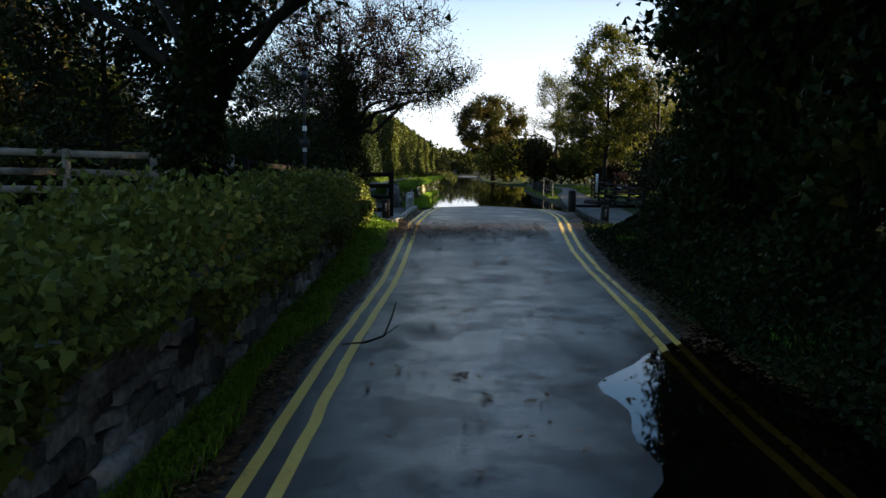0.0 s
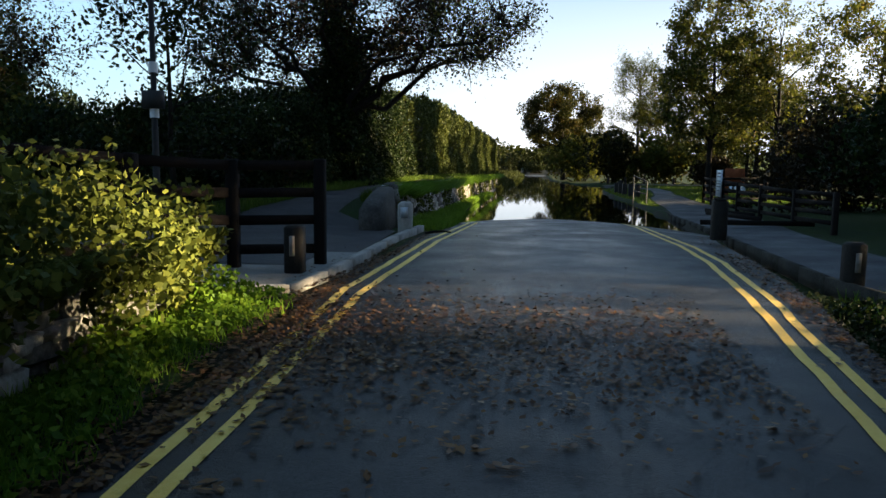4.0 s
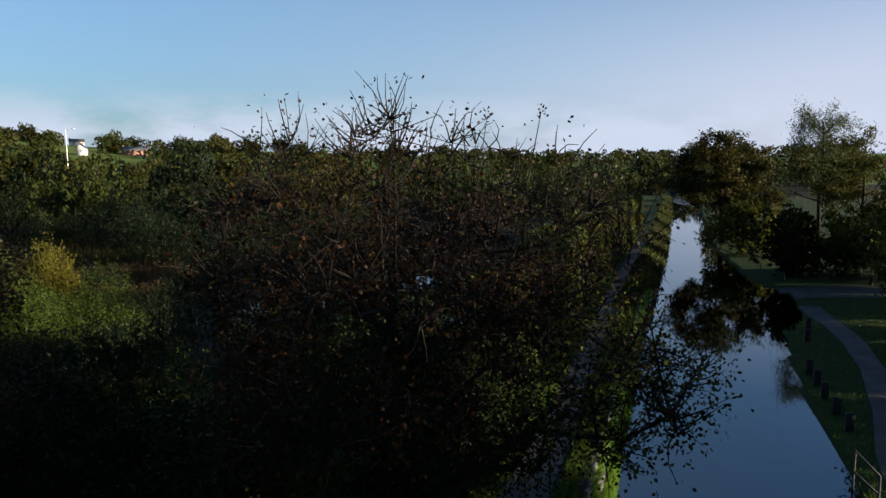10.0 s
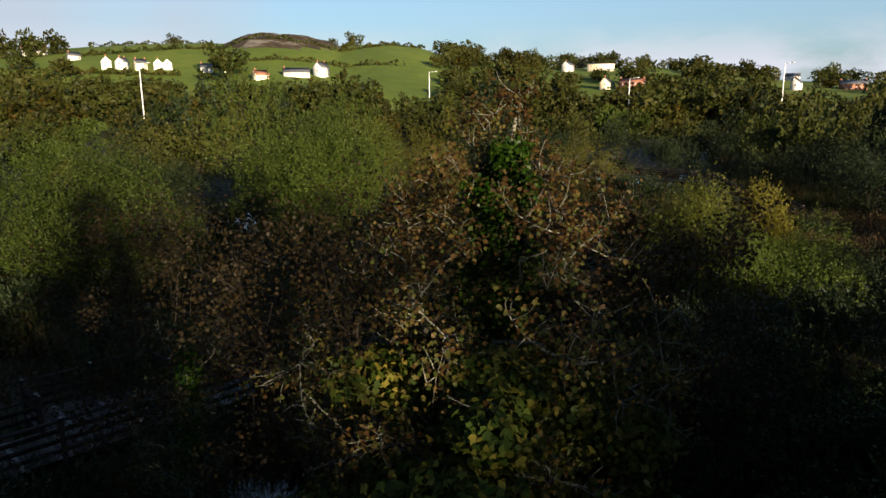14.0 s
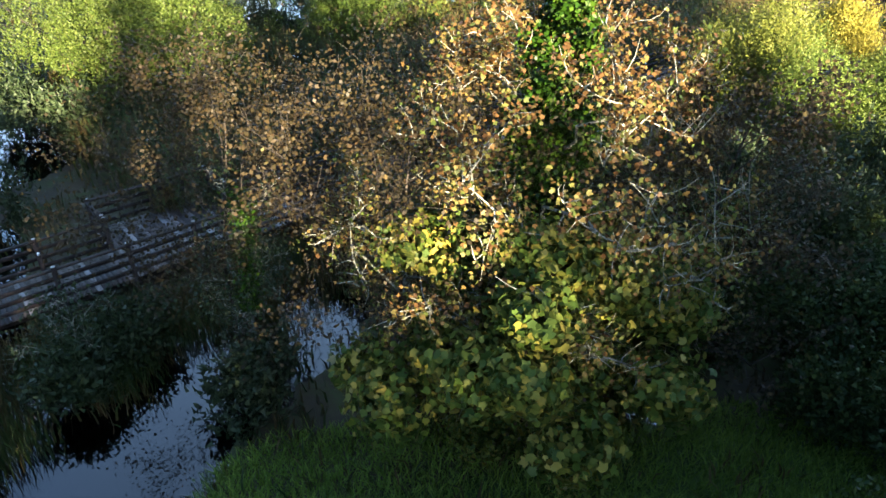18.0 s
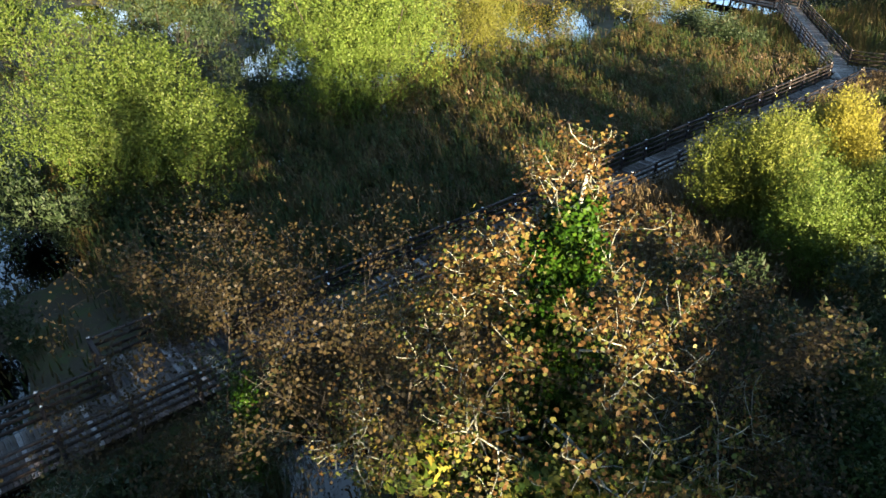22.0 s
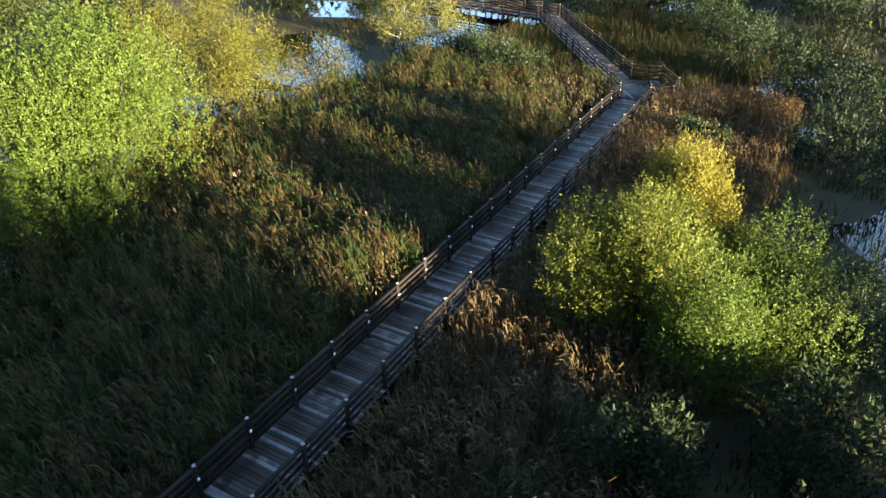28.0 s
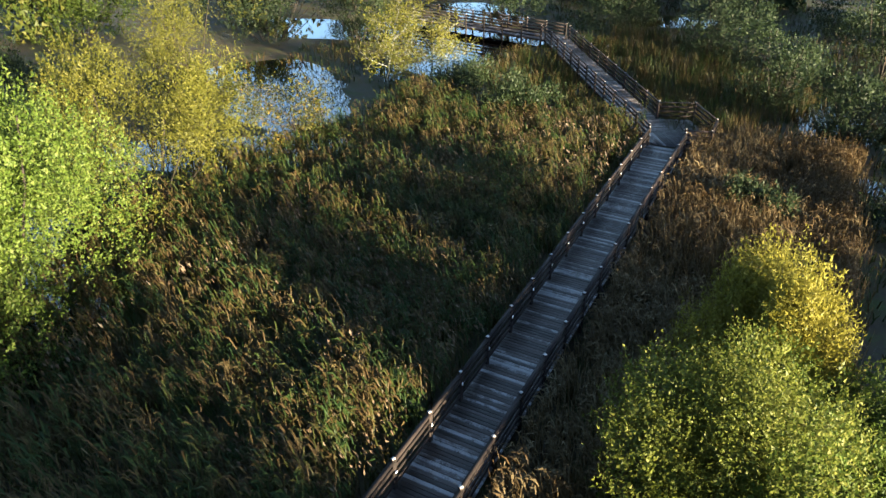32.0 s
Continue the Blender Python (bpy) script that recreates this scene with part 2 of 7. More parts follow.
def water_mat(name, ripple, deep=(0.22, 0.2, 0.15), ior=1.52):
    m, nt = mat(name)
    fr = node(nt, "ShaderNodeFresnel", IOR=ior)
    b = node(nt, "ShaderNodeBump", Strength=ripple, Distance=0.02)
    nt.links.new(noise_of(nt, 1.3, 3.0), b.inputs["Height"])
    clear = node(nt, "ShaderNodeBsdfTransparent")
    clear.inputs["Color"].default_value = (*deep, 1)
    gl = node(nt, "ShaderNodeBsdfGlossy", Roughness=0.03)
    gl.inputs["Color"].default_value = (0.95, 0.97, 1.0, 1)
    nt.links.new(b.outputs["Normal"], gl.inputs["Normal"])
    nt.links.new(b.outputs["Normal"], fr.inputs["Normal"])
    mx = nt.nodes.new("ShaderNodeMixShader")
    nt.links.new(fr.outputs["Fac"], mx.inputs["Fac"])
    nt.links.new(clear.outputs["BSDF"], mx.inputs[1])
    nt.links.new(gl.outputs["BSDF"], mx.inputs[2])
    out = nt.nodes.new("ShaderNodeOutputMaterial")
    nt.links.new(mx.outputs["Shader"], out.inputs["Surface"])
    return m


ASPHALT = plain_mat("wet_asphalt", [(0.3, (0.012, 0.012, 0.013)), (0.5, (0.03, 0.03, 0.031)), (0.75, (0.065, 0.063, 0.06))],
                    1.1, (0.28, 0.7), 0.7, 70.0, fine=34.0, spec=0.3)
ASPHALT = wet_mat("rain_wet_asphalt", ASPHALT)
PATH_TAR = plain_mat("path_tarmac", [(0.3, (0.013, 0.012, 0.013)), (0.7, (0.045, 0.041, 0.042))], 0.9, (0.45, 0.8), 0.4, 70.0, fine=30.0, spec=0.3)
PAVING = plain_mat("pale_paving", [(0.3, (0.10, 0.095, 0.085)), (0.7, (0.26, 0.245, 0.22))], 1.3, (0.4, 0.8), 0.3, 60.0, fine=20.0, spec=0.3)
YELLOW = plain_mat("yellow_road_paint", [(0.30, (0.2, 0.16, 0.08)), (0.40, (0.82, 0.5, 0.09)), (0.7, (0.95, 0.66, 0.18))], 2.2, (0.35, 0.7), 0.3, 80.0, fine=9.0, spec=0.3)
SOIL = plain_mat("marsh_soil_and_turf", [(0.3, (0.010, 0.008, 0.005)), (0.48, (0.022, 0.017, 0.009)), (0.62, (0.02, 0.028, 0.008)), (0.8, (0.035, 0.042, 0.012))],
                 0.8, (0.7, 0.95), 0.8, 12.0, fine=9.0)
FIELD = plain_mat("pasture", [(0.3, (0.04, 0.062, 0.010)), (0.5, (0.065, 0.095, 0.014)), (0.7, (0.1, 0.12, 0.022))], 0.02, (0.8, 0.95), 0.2, 0.5, fine=7.0)
SCREE = plain_mat("heath_and_rock", [(0.4, (0.02, 0.015, 0.008)), (0.52, (0.05, 0.036, 0.02)), (0.62, (0.16, 0.145, 0.125))], 0.06, (0.8, 0.95), 0.4, 0.4, fine=5.0)
STONE = plain_mat("weathered_stone", [(0.28, (0.03, 0.028, 0.023)), (0.5, (0.13, 0.12, 0.105)), (0.75, (0.36, 0.34, 0.3))], 2.5, (0.7, 0.95), 0.7, 25.0, by_piece=0.35)
CEMENT = plain_mat("cement_render", [(0.25, (0.025, 0.024, 0.02)), (0.5, (0.07, 0.064, 0.057)), (0.75, (0.14, 0.13, 0.115))], 3.5, (0.7, 0.9), 0.5, 30.0)
MORTAR = plain_mat("old_mortar", [(0.3, (0.025, 0.022, 0.018)), (0.7, (0.07, 0.063, 0.052))], 4.0, (0.85, 1.0), 0.6, 40.0)
CONCRETE = plain_mat("concrete", [(0.3, (0.2, 0.185, 0.16)), (0.7, (0.42, 0.39, 0.35))], 3.0, (0.7, 0.9), 0.4, 40.0)
DECK = plain_mat("weathered_deck_boards", [(0.2, (0.009, 0.006, 0.0045)), (0.5, (0.02, 0.0135, 0.0105)), (0.66, (0.036, 0.027, 0.023)), (0.78, (0.13, 0.12, 0.115))], 3.0, (0.4, 0.75), 0.5, 35.0, by_piece=0.62, spec=0.22)
TIMBER = plain_mat("dark_weathered_timber", [(0.3, (0.005, 0.004, 0.0033)), (0.55, (0.011, 0.008, 0.007)), (0.8, (0.026, 0.02, 0.017))], 3.0, (0.7, 0.95), 0.5, 40.0, by_piece=0.25)
GREYWOOD = plain_mat("grey_fence_wood", [(0.3, (0.07, 0.062, 0.05)), (0.7, (0.26, 0.23, 0.19))], 4.0, (0.6, 0.9), 0.5, 40.0, by_piece=0.25)
POSTTOP = plain_mat("bleached_post_top", [(0.3, (0.12, 0.11, 0.10)), (0.7, (0.3, 0.28, 0.26))], 8.0, (0.6, 0.9), 0.3)
BLACKWOOD = plain_mat("black_stained_timber", [(0.3, (0.008, 0.007, 0.006)), (0.7, (0.03, 0.026, 0.022))], 5.0, (0.5, 0.8), 0.4)
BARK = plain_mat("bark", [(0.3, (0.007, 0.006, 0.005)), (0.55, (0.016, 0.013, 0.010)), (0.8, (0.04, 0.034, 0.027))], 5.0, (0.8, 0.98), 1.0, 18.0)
PALEBARK = plain_mat("lichened_bark", [(0.3, (0.03, 0.029, 0.02)), (0.52, (0.09, 0.09, 0.07)), (0.72, (0.28, 0.29, 0.24))], 6.0, (0.8, 0.98), 0.8, 18.0)
METAL_DARK = plain_mat("dark_painted_metal", [(0.3, (0.010, 0.011, 0.012)), (0.7, (0.03, 0.032, 0.034))], 6.0, (0.65, 0.85), 0.1, spec=0.4)
METAL_PALE = plain_mat("galvanised_metal", [(0.3, (0.35, 0.36, 0.37)), (0.7, (0.55, 0.56, 0.57))], 6.0, (0.35, 0.55), 0.1, metal=0.6, spec=0.5)
WHITE = plain_mat("white_paint", [(0.3, (0.62, 0.62, 0.6)), (0.7, (0.82, 0.82, 0.8))], 2.0, (0.5, 0.7), 0.1, spec=0.4)
PANEL = plain_mat("pale_blue_panel", [(0.3, (0.42, 0.5, 0.55)), (0.7, (0.62, 0.68, 0.72))], 3.0, (0.3, 0.5), 0.05, spec=0.5)
PRINT = plain_mat("dark_print", [(0.3, (0.05, 0.07, 0.09)), (0.7, (0.09, 0.11, 0.13))], 8.0, (0.5, 0.7), 0.0, spec=0.4)
RUST = plain_mat("red_brown_timber", [(0.3, (0.10, 0.028, 0.012)), (0.7, (0.26, 0.075, 0.03))], 5.0, (0.6, 0.85), 0.3)
RENDER_WALL = plain_mat("house_render", [(0.3, (0.42, 0.41, 0.39)), (0.7, (0.6, 0.59, 0.57))], 0.6, (0.7, 0.9), 0.1)
RENDER_CREAM = plain_mat("cream_render", [(0.3, (0.5, 0.43, 0.3)), (0.7, (0.66, 0.58, 0.42))], 0.6, (0.7, 0.9), 0.1)
BRICK_FAR = plain_mat("far_brickwork", [(0.3, (0.16, 0.07, 0.045)), (0.7, (0.32, 0.15, 0.1))], 1.0, (0.8, 0.95), 0.2)
SLATE = plain_mat("roof_slate", [(0.3, (0.035, 0.037, 0.042)), (0.7, (0.10, 0.105, 0.115))], 1.5, (0.4, 0.7), 0.3, spec=0.4)
TILE_ROOF = plain_mat("red_roof_tile", [(0.3, (0.14, 0.06, 0.04)), (0.7, (0.28, 0.13, 0.09))], 1.5, (0.6, 0.85), 0.3)
GLASS_FAR = plain_mat("dark_window_glass", [(0.3, (0.015, 0.02, 0.025)), (0.7, (0.04, 0.05, 0.06))], 2.0, (0.05, 0.12), 0.0, spec=0.5)
PUDDLE = water_mat("puddle_water", 0.01, (0.42, 0.36, 0.27))
FLOOD = water_mat("flood_water", 0.02, (0.1, 0.1, 0.085), 2.3)
MARSHWATER = water_mat("marsh_water", 0.05, (0.09, 0.085, 0.07), 1.36)

SYCAMORE = leaf_mat("sycamore_leaves", [(0.0, (0.035, 0.07, 0.014)), (0.35, (0.09, 0.12, 0.026)), (0.55, (0.18, 0.165, 0.045)), (0.7, (0.22, 0.15, 0.045)), (0.84, (0.18, 0.095, 0.035)), (0.94, (0.10, 0.065, 0.03)), (1.0, (0.42, 0.42, 0.34))], 0.4, 0.45, 0.4, tone=1.55)
IVY = leaf_mat("ivy_leaves", [(0.0, (0.03, 0.10, 0.012)), (0.5, (0.09, 0.25, 0.022)), (1.0, (0.22, 0.38, 0.04))], 0.2, 0.3, 0.8, 0.35, tone=0.55)
OAKLEAF = leaf_mat("oak_leaves", [(0.0, (0.010, 0.017, 0.004)), (0.4, (0.03, 0.034, 0.007)), (0.65, (0.085, 0.08, 0.014)), (0.85, (0.14, 0.085, 0.016)), (1.0, (0.1, 0.035, 0.01))], 0.4, 0.45, 0.3, tone=2.3)
RUSSET = leaf_mat("russet_leaves", [(0.0, (0.04, 0.036, 0.017)), (0.45, (0.095, 0.075, 0.032)), (0.8, (0.15, 0.1, 0.045)), (0.93, (0.22, 0.2, 0.07)), (1.0, (0.4, 0.34, 0.1))], 0.4, 0.4, 0.4, tone=0.78)
WILLOW = leaf_mat("willow_leaves", [(0.0, (0.075, 0.135, 0.02)), (0.35, (0.13, 0.215, 0.032)), (0.65, (0.195, 0.275, 0.05)), (0.88, (0.28, 0.345, 0.085)), (1.0, (0.43, 0.47, 0.22))], 0.4, 0.35, 0.3)
LIMELEAF = leaf_mat("lime_willow_leaves", [(0.0, (0.09, 0.13, 0.02)), (0.35, (0.2, 0.25, 0.035)), (0.65, (0.31, 0.35, 0.06)), (0.88, (0.42, 0.43, 0.1)), (1.0, (0.5, 0.5, 0.22))], 0.4, 0.35, 0.3)
YELLOWLEAF = leaf_mat("yellow_willow_leaves", [(0.0, (0.25, 0.21, 0.03)), (0.4, (0.5, 0.46, 0.06)), (0.75, (0.75, 0.69, 0.12)), (1.0, (0.65, 0.63, 0.2))], 0.45, 0.35, 0.4)
SALLOW = leaf_mat("grey_sallow_leaves", [(0.0, (0.025, 0.05, 0.018)), (0.45, (0.05, 0.085, 0.03)), (0.8, (0.09, 0.13, 0.06)), (1.0, (0.16, 0.19, 0.11))], 0.3, 0.35, 0.3, tone=0.95)
DARKLEAF = leaf_mat("dark_hedge_leaves", [(0.0, (0.006, 0.014, 0.004)), (0.5, (0.016, 0.03, 0.008)), (0.85, (0.04, 0.055, 0.012)), (1.0, (0.12, 0.06, 0.015))], 0.25, 0.35, 0.6, tone=3.4)
IVYHEDGE = leaf_mat("ivy_and_bramble", [(0.0, (0.02, 0.028, 0.006)), (0.5, (0.05, 0.06, 0.012)), (0.85, (0.11, 0.115, 0.022)), (1.0, (0.26, 0.15, 0.04))], 0.25, 0.4, 0.5, tone=7.5)
CONIFER = leaf_mat("conifer_sprays", [(0.0, (0.02, 0.035, 0.008)), (0.5, (0.06, 0.075, 0.016)), (1.0, (0.13, 0.13, 0.025))], 0.2, 0.3, 0.5, tone=3.4)
GOLDOAK = leaf_mat("golden_green_leaves", [(0.0, (0.03, 0.042, 0.008)), (0.4, (0.08, 0.095, 0.016)), (0.75, (0.18, 0.17, 0.028)), (1.0, (0.25, 0.14, 0.03))], 0.45, 0.4, 0.25, tone=3.0)
OAKRUSSET = leaf_mat("russet_oak_leaves", [(0.0, (0.014, 0.010, 0.004)), (0.4, (0.045, 0.024, 0.007)), (0.64, (0.1, 0.04, 0.012)), (0.86, (0.18, 0.075, 0.02)), (1.0, (0.22, 0.17, 0.04))], 0.4, 0.4, 0.3, tone=1.25)
FARLEAF = leaf_mat("far_woodland", [(0.0, (0.05, 0.075, 0.018)), (0.4, (0.095, 0.12, 0.026)), (0.7, (0.15, 0.155, 0.035)), (1.0, (0.2, 0.14, 0.04))], 0.3, 0.5, 0.03, tone=1.2)
GOLDGREEN = leaf_mat("gold_green_willow_leaves", [(0.0, (0.10, 0.12, 0.02)), (0.4, (0.22, 0.23, 0.035)), (0.75, (0.34, 0.33, 0.06)), (1.0, (0.46, 0.4, 0.13))], 0.42, 0.4, 0.3, tone=0.9)
TURF = plain_mat("turf", [(0.3, (0.010, 0.018, 0.005)), (0.55, (0.02, 0.036, 0.008)), (0.8, (0.035, 0.055, 0.012))], 1.1, (0.8, 0.95), 0.8, 30.0)
REED = leaf_mat("reed_blades", [(0.0, (0.028, 0.065, 0.02)), (0.36, (0.06, 0.115, 0.028)), (0.48, (0.12, 0.135, 0.032)), (0.6, (0.14, 0.085, 0.034)), (0.84, (0.26, 0.2, 0.08)), (1.0, (0.56, 0.45, 0.24))], 0.35, 0.62, 0.75, tone=0.92)
RUSH = leaf_mat("dead_rush_blades", [(0.0, (0.13, 0.08, 0.035)), (0.4, (0.28, 0.18, 0.075)), (0.75, (0.48, 0.36, 0.18)), (1.0, (0.78, 0.64, 0.38))], 0.35, 0.4, 0.3, tone=0.85)
PLUME = leaf_mat("reed_plumes", [(0.0, (0.2, 0.12, 0.07)), (0.6, (0.34, 0.24, 0.15)), (1.0, (0.5, 0.4, 0.28))], 0.4, 0.2, 0.5)
GRASS = leaf_mat("verge_grass", [(0.0, (0.045, 0.095, 0.010)), (0.5, (0.11, 0.21, 0.02)), (0.85, (0.22, 0.33, 0.036)), (1.0, (0.38, 0.34, 0.1))], 0.35, 0.35, 0.8, tone=4.8)
# grass with shade put into its colour: darker stops, lower tone
SHADEGRASS = leaf_mat("shade_toned_grass", [(0.0, (0.04, 0.075, 0.010)), (0.5, (0.09, 0.15, 0.02)), (0.85, (0.17, 0.23, 0.035)), (1.0, (0.28, 0.2, 0.06))], 0.3, 0.4, 0.5, tone=3.1)
LITTER = leaf_mat("fallen_leaves", [(0.0, (0.05, 0.026, 0.014)), (0.5, (0.15, 0.07, 0.032)), (0.85, (0.3, 0.15, 0.05)), (1.0, (0.45, 0.36, 0.24))], 0.0, 0.2, 1.0, 0.4, tone=3.2)


# ---- mesh helpers ----
def mesh_of(name, verts, faces, material, smooth=False):
    """A mesh from arrays: verts (n, 3); faces (m, 3) or (m, 4), or a list of such arrays."""
    faces = [f for f in (faces if isinstance(faces, list) else [faces]) if len(f)]
    me = bpy.data.meshes.new(name)
    v = np.asarray(verts, dtype=np.float32)
    me.vertices.add(len(v))
    me.vertices.foreach_set("co", v.ravel())
    loops = np.concatenate([np.asarray(f, dtype=np.int32).ravel() for f in faces])
    counts = np.concatenate([np.full(len(f), np.asarray(f).shape[1], dtype=np.int32) for f in faces])
    me.loops.add(len(loops))
    me.loops.foreach_set("vertex_index", loops)
    me.polygons.add(len(counts))
    me.polygons.foreach_set("loop_start", np.concatenate([[0], np.cumsum(counts)[:-1]]).astype(np.int32))
    if smooth:
        me.polygons.foreach_set("use_smooth", np.ones(len(counts), dtype=bool))
    me.update(calc_edges=True)
    me.materials.append(material)
    return me


def joined(pieces):
    """Joins (verts, quads) pairs."""
    vs, fs, k = [], [], 0
    for v, f in pieces:
        vs.append(v)
        fs.append(np.asarray(f) + k)
        k += len(v)
    return np.concatenate(vs), np.concatenate(fs)


BOX_F = np.array([[0, 3, 2, 1], [4, 5, 6, 7], [0, 1, 5, 4], [1, 2, 6, 5], [2, 3, 7, 6], [3, 0, 4, 7]])


def box(cx, cy, cz, sx, sy, sz, yaw=0.0, taper=1.0):
    """A box by its centre and sizes, turned by yaw degrees; taper shrinks its top."""
    v = np.array([[x * sx / 2 * (taper if z > 0 else 1), y * sy / 2 * (taper if z > 0 else 1), z * sz / 2]
                  for z in (-1, 1) for x, y in ((-1, -1), (1, -1), (1, 1), (-1, 1))])
    c, s = math.cos(radians(yaw)), math.sin(radians(yaw))
    return v @ np.array([[c, s, 0], [-s, c, 0], [0, 0, 1]]) + (cx, cy, cz), BOX_F


def bevel_box(sx, sy, sz, b):
    """A box with its upper edges and uprights chamfered by b, its base at z = 0."""
    rings = []
    for z, inset in ((0, 0), (sz - b, 0), (sz, b)):
        hx, hy = sx / 2 - inset, sy / 2 - inset
        rings.append([(-hx + b, -hy, z), (hx - b, -hy, z), (hx, -hy + b, z), (hx, hy - b, z), (hx - b, hy, z), (-hx + b, hy, z), (-hx, hy - b, z), (-hx, -hy + b, z)])
    v = np.array([p for r in rings for p in r])
    f = [[8 * k + i, 8 * k + (i + 1) % 8, 8 * k + 8 + (i + 1) % 8, 8 * k + 8 + i] for k in (0, 1) for i in range(8)]
    f += [[16, 17, 18, 23], [18, 19, 22, 23], [19, 20, 21, 22]]
    return v, np.array(f)


def beam(p, q, w, h):
    """A square beam from p to q, w across and h high."""
    p, q = np.asarray(p, float), np.asarray(q, float)
    d = (q - p) / np.linalg.norm(q - p)
    side = np.cross(d, (0, 0, 1.0))
    if np.linalg.norm(side) < 0.05:
        side = np.array([1.0, 0, 0])
    side = side / np.linalg.norm(side)
    up = np.cross(side, d)
    v = np.array([c + a * side * w / 2 + b * up * h / 2 for c in (p, q) for a, b in ((-1, -1), (1, -1), (1, 1), (-1, 1))])
    return v, BOX_F


def tube(points, radii, sides=6):
    """A tapered tube along points, open at its ends."""
    p, r = np.asarray(points, float), np.asarray(radii, float)
    d = np.gradient(p, axis=0)
    d /= np.linalg.norm(d, axis=1)[:, None] + 1e-9
    ref = np.array([1.0, 0, 0]) if abs(d[:, 0]).mean() < 0.6 else np.array([0, 1.0, 0])
    u = np.cross(d, ref)
    u /= np.linalg.norm(u, axis=1)[:, None] + 1e-9
    w = np.cross(d, u)
    a = np.arange(sides) * 2 * math.pi / sides
    ring = u[:, None, :] * np.cos(a)[None, :, None] + w[:, None, :] * np.sin(a)[None, :, None]
    v = (p[:, None, :] + ring * r[:, None, None]).reshape(-1, 3)
    f = [[k * sides + i, k * sides + (i + 1) % sides, (k + 1) * sides + (i + 1) % sides, (k + 1) * sides + i] for k in range(len(p) - 1) for i in range(sides)]
    return v, np.array(f)


def kites(rng, centres, length, width, axis=None, spread=1.0, facing=None, loose=0.55, three=False):
    """Leaves: one kite at each centre, of about that size. axis: the way they point, loosened by spread; facing: the way their blades look."""
    n = len(centres)
    t = rng.normal(size=(n, 3))
    if axis is not None:
        t = t * spread + np.asarray(axis)
    t /= np.linalg.norm(t, axis=1)[:, None] + 1e-9
    s = np.cross(t, rng.normal(size=(n, 3)) if facing is None else rng.normal(size=(n, 3)) * loose + facing)
    s /= np.linalg.norm(s, axis=1)[:, None] + 1e-9
    l = (length * rng.uniform(0.65, 1.35, n))[:, None]
    w = (width * rng.uniform(0.7, 1.3, n))[:, None]
    c = np.asarray(centres)
    if three:
        v = np.stack([c - t * l * 0.3 - s * w * 0.55, c - t * l * 0.25 + s * w * 0.55, c + t * l * 0.6], axis=1).reshape(-1, 3)
        return v, np.arange(n * 3).reshape(n, 3)
    v = np.stack([c - t * l * 0.5, c + s * w * 0.5 + t * l * 0.05, c + t * l * 0.5, c - s * w * 0.5 + t * l * 0.05], axis=1).reshape(-1, 3)
    return v, np.arange(n * 4).reshape(n, 4)


LOBES = np.array([(0, -0.45), (0.3, -0.4), (0.5, 0.06), (0.2, 0.1), (0, 0.55), (-0.2, 0.1), (-0.5, 0.06), (-0.3, -0.4)])


def lobed(rng, centres, size, facing, loose=0.8, droop=0.5):
    """Broad lobed leaves at the centres, their tips hanging outward and down."""
    n = len(centres)
    f = np.asarray(facing) + rng.normal(0, loose, (n, 3))
    f /= np.linalg.norm(f, axis=1)[:, None] + 1e-9
    t = rng.normal(0, 0.7, (n, 3)) + np.asarray(facing) * 0.4 - (0, 0, droop)
    s = np.cross(t, f)
    s /= np.linalg.norm(s, axis=1)[:, None] + 1e-9
    t = np.cross(f, s)
    l = (size * rng.uniform(0.6, 1.3, n))[:, None, None]
    curl = (rng.uniform(-0.25, 0.1, n)[:, None] * np.abs(LOBES[None, :, 0]) * 1.6)[:, :, None]
    v = np.asarray(centres)[:, None, :] + l * (s[:, None, :] * LOBES[None, :, :1] + t[:, None, :] * LOBES[None, :, 1:] + f[:, None, :] * curl)
    return v.reshape(-1, 3), np.arange(n * 8).reshape(n, 8)


def blades(rng, x, y, z, height, width, lean=0.5, way=None, short=False):
    """Bent grass blades of two quads each, rooted at x, y, z (arrays)."""
    n = len(x)
    h = height * rng.uniform(0.6, 1.25, n)
    a = rng.uniform(0, 2 * math.pi, n)
    bend = lean * h * rng.uniform(0.3, 1.3, n)
    dx, dy = np.cos(a) * bend, np.sin(a) * bend
    if way is not None:
        dx, dy = dx * 0.6 + way[0] * bend, dy * 0.6 + way[1] * bend
    b = rng.uniform(0, math.pi, n)
    wx, wy = np.cos(b) * width / 2, np.sin(b) * width / 2
    rows = []
    for up, out, thick in ((0, 0, 1.0), (0.95, 1.0, 0.2)) if short else ((0, 0, 1.0), (0.62, 0.3, 0.85), (0.97, 1.0, 0.12)):
        px, py, pz = x + dx * out, y + dy * out, z + h * up
        rows += [np.stack([px - wx * thick, py - wy * thick, pz], 1), np.stack([px + wx * thick, py + wy * thick, pz], 1)]
    v = np.stack(rows, axis=1).reshape(-1, 3)
    if short:
        return v, np.arange(n)[:, None] * 4 + [0, 1, 3, 2]
    k = np.arange(n)[:, None] * 6
    f = np.concatenate([k + [0, 1, 3, 2], k + [2, 3, 5, 4]])
    return v, f


def part(name, geometry, material, parent, label="", smooth=False):
    """Links geometry (verts, faces) or a ready mesh as one mesh object under parent."""
    me = geometry if isinstance(geometry, bpy.types.Mesh) else mesh_of(name, geometry[0], geometry[1], material, smooth)
    ob = new(name, me)
    ob.parent = parent
    if label:
        ob["label"] = label
    return ob


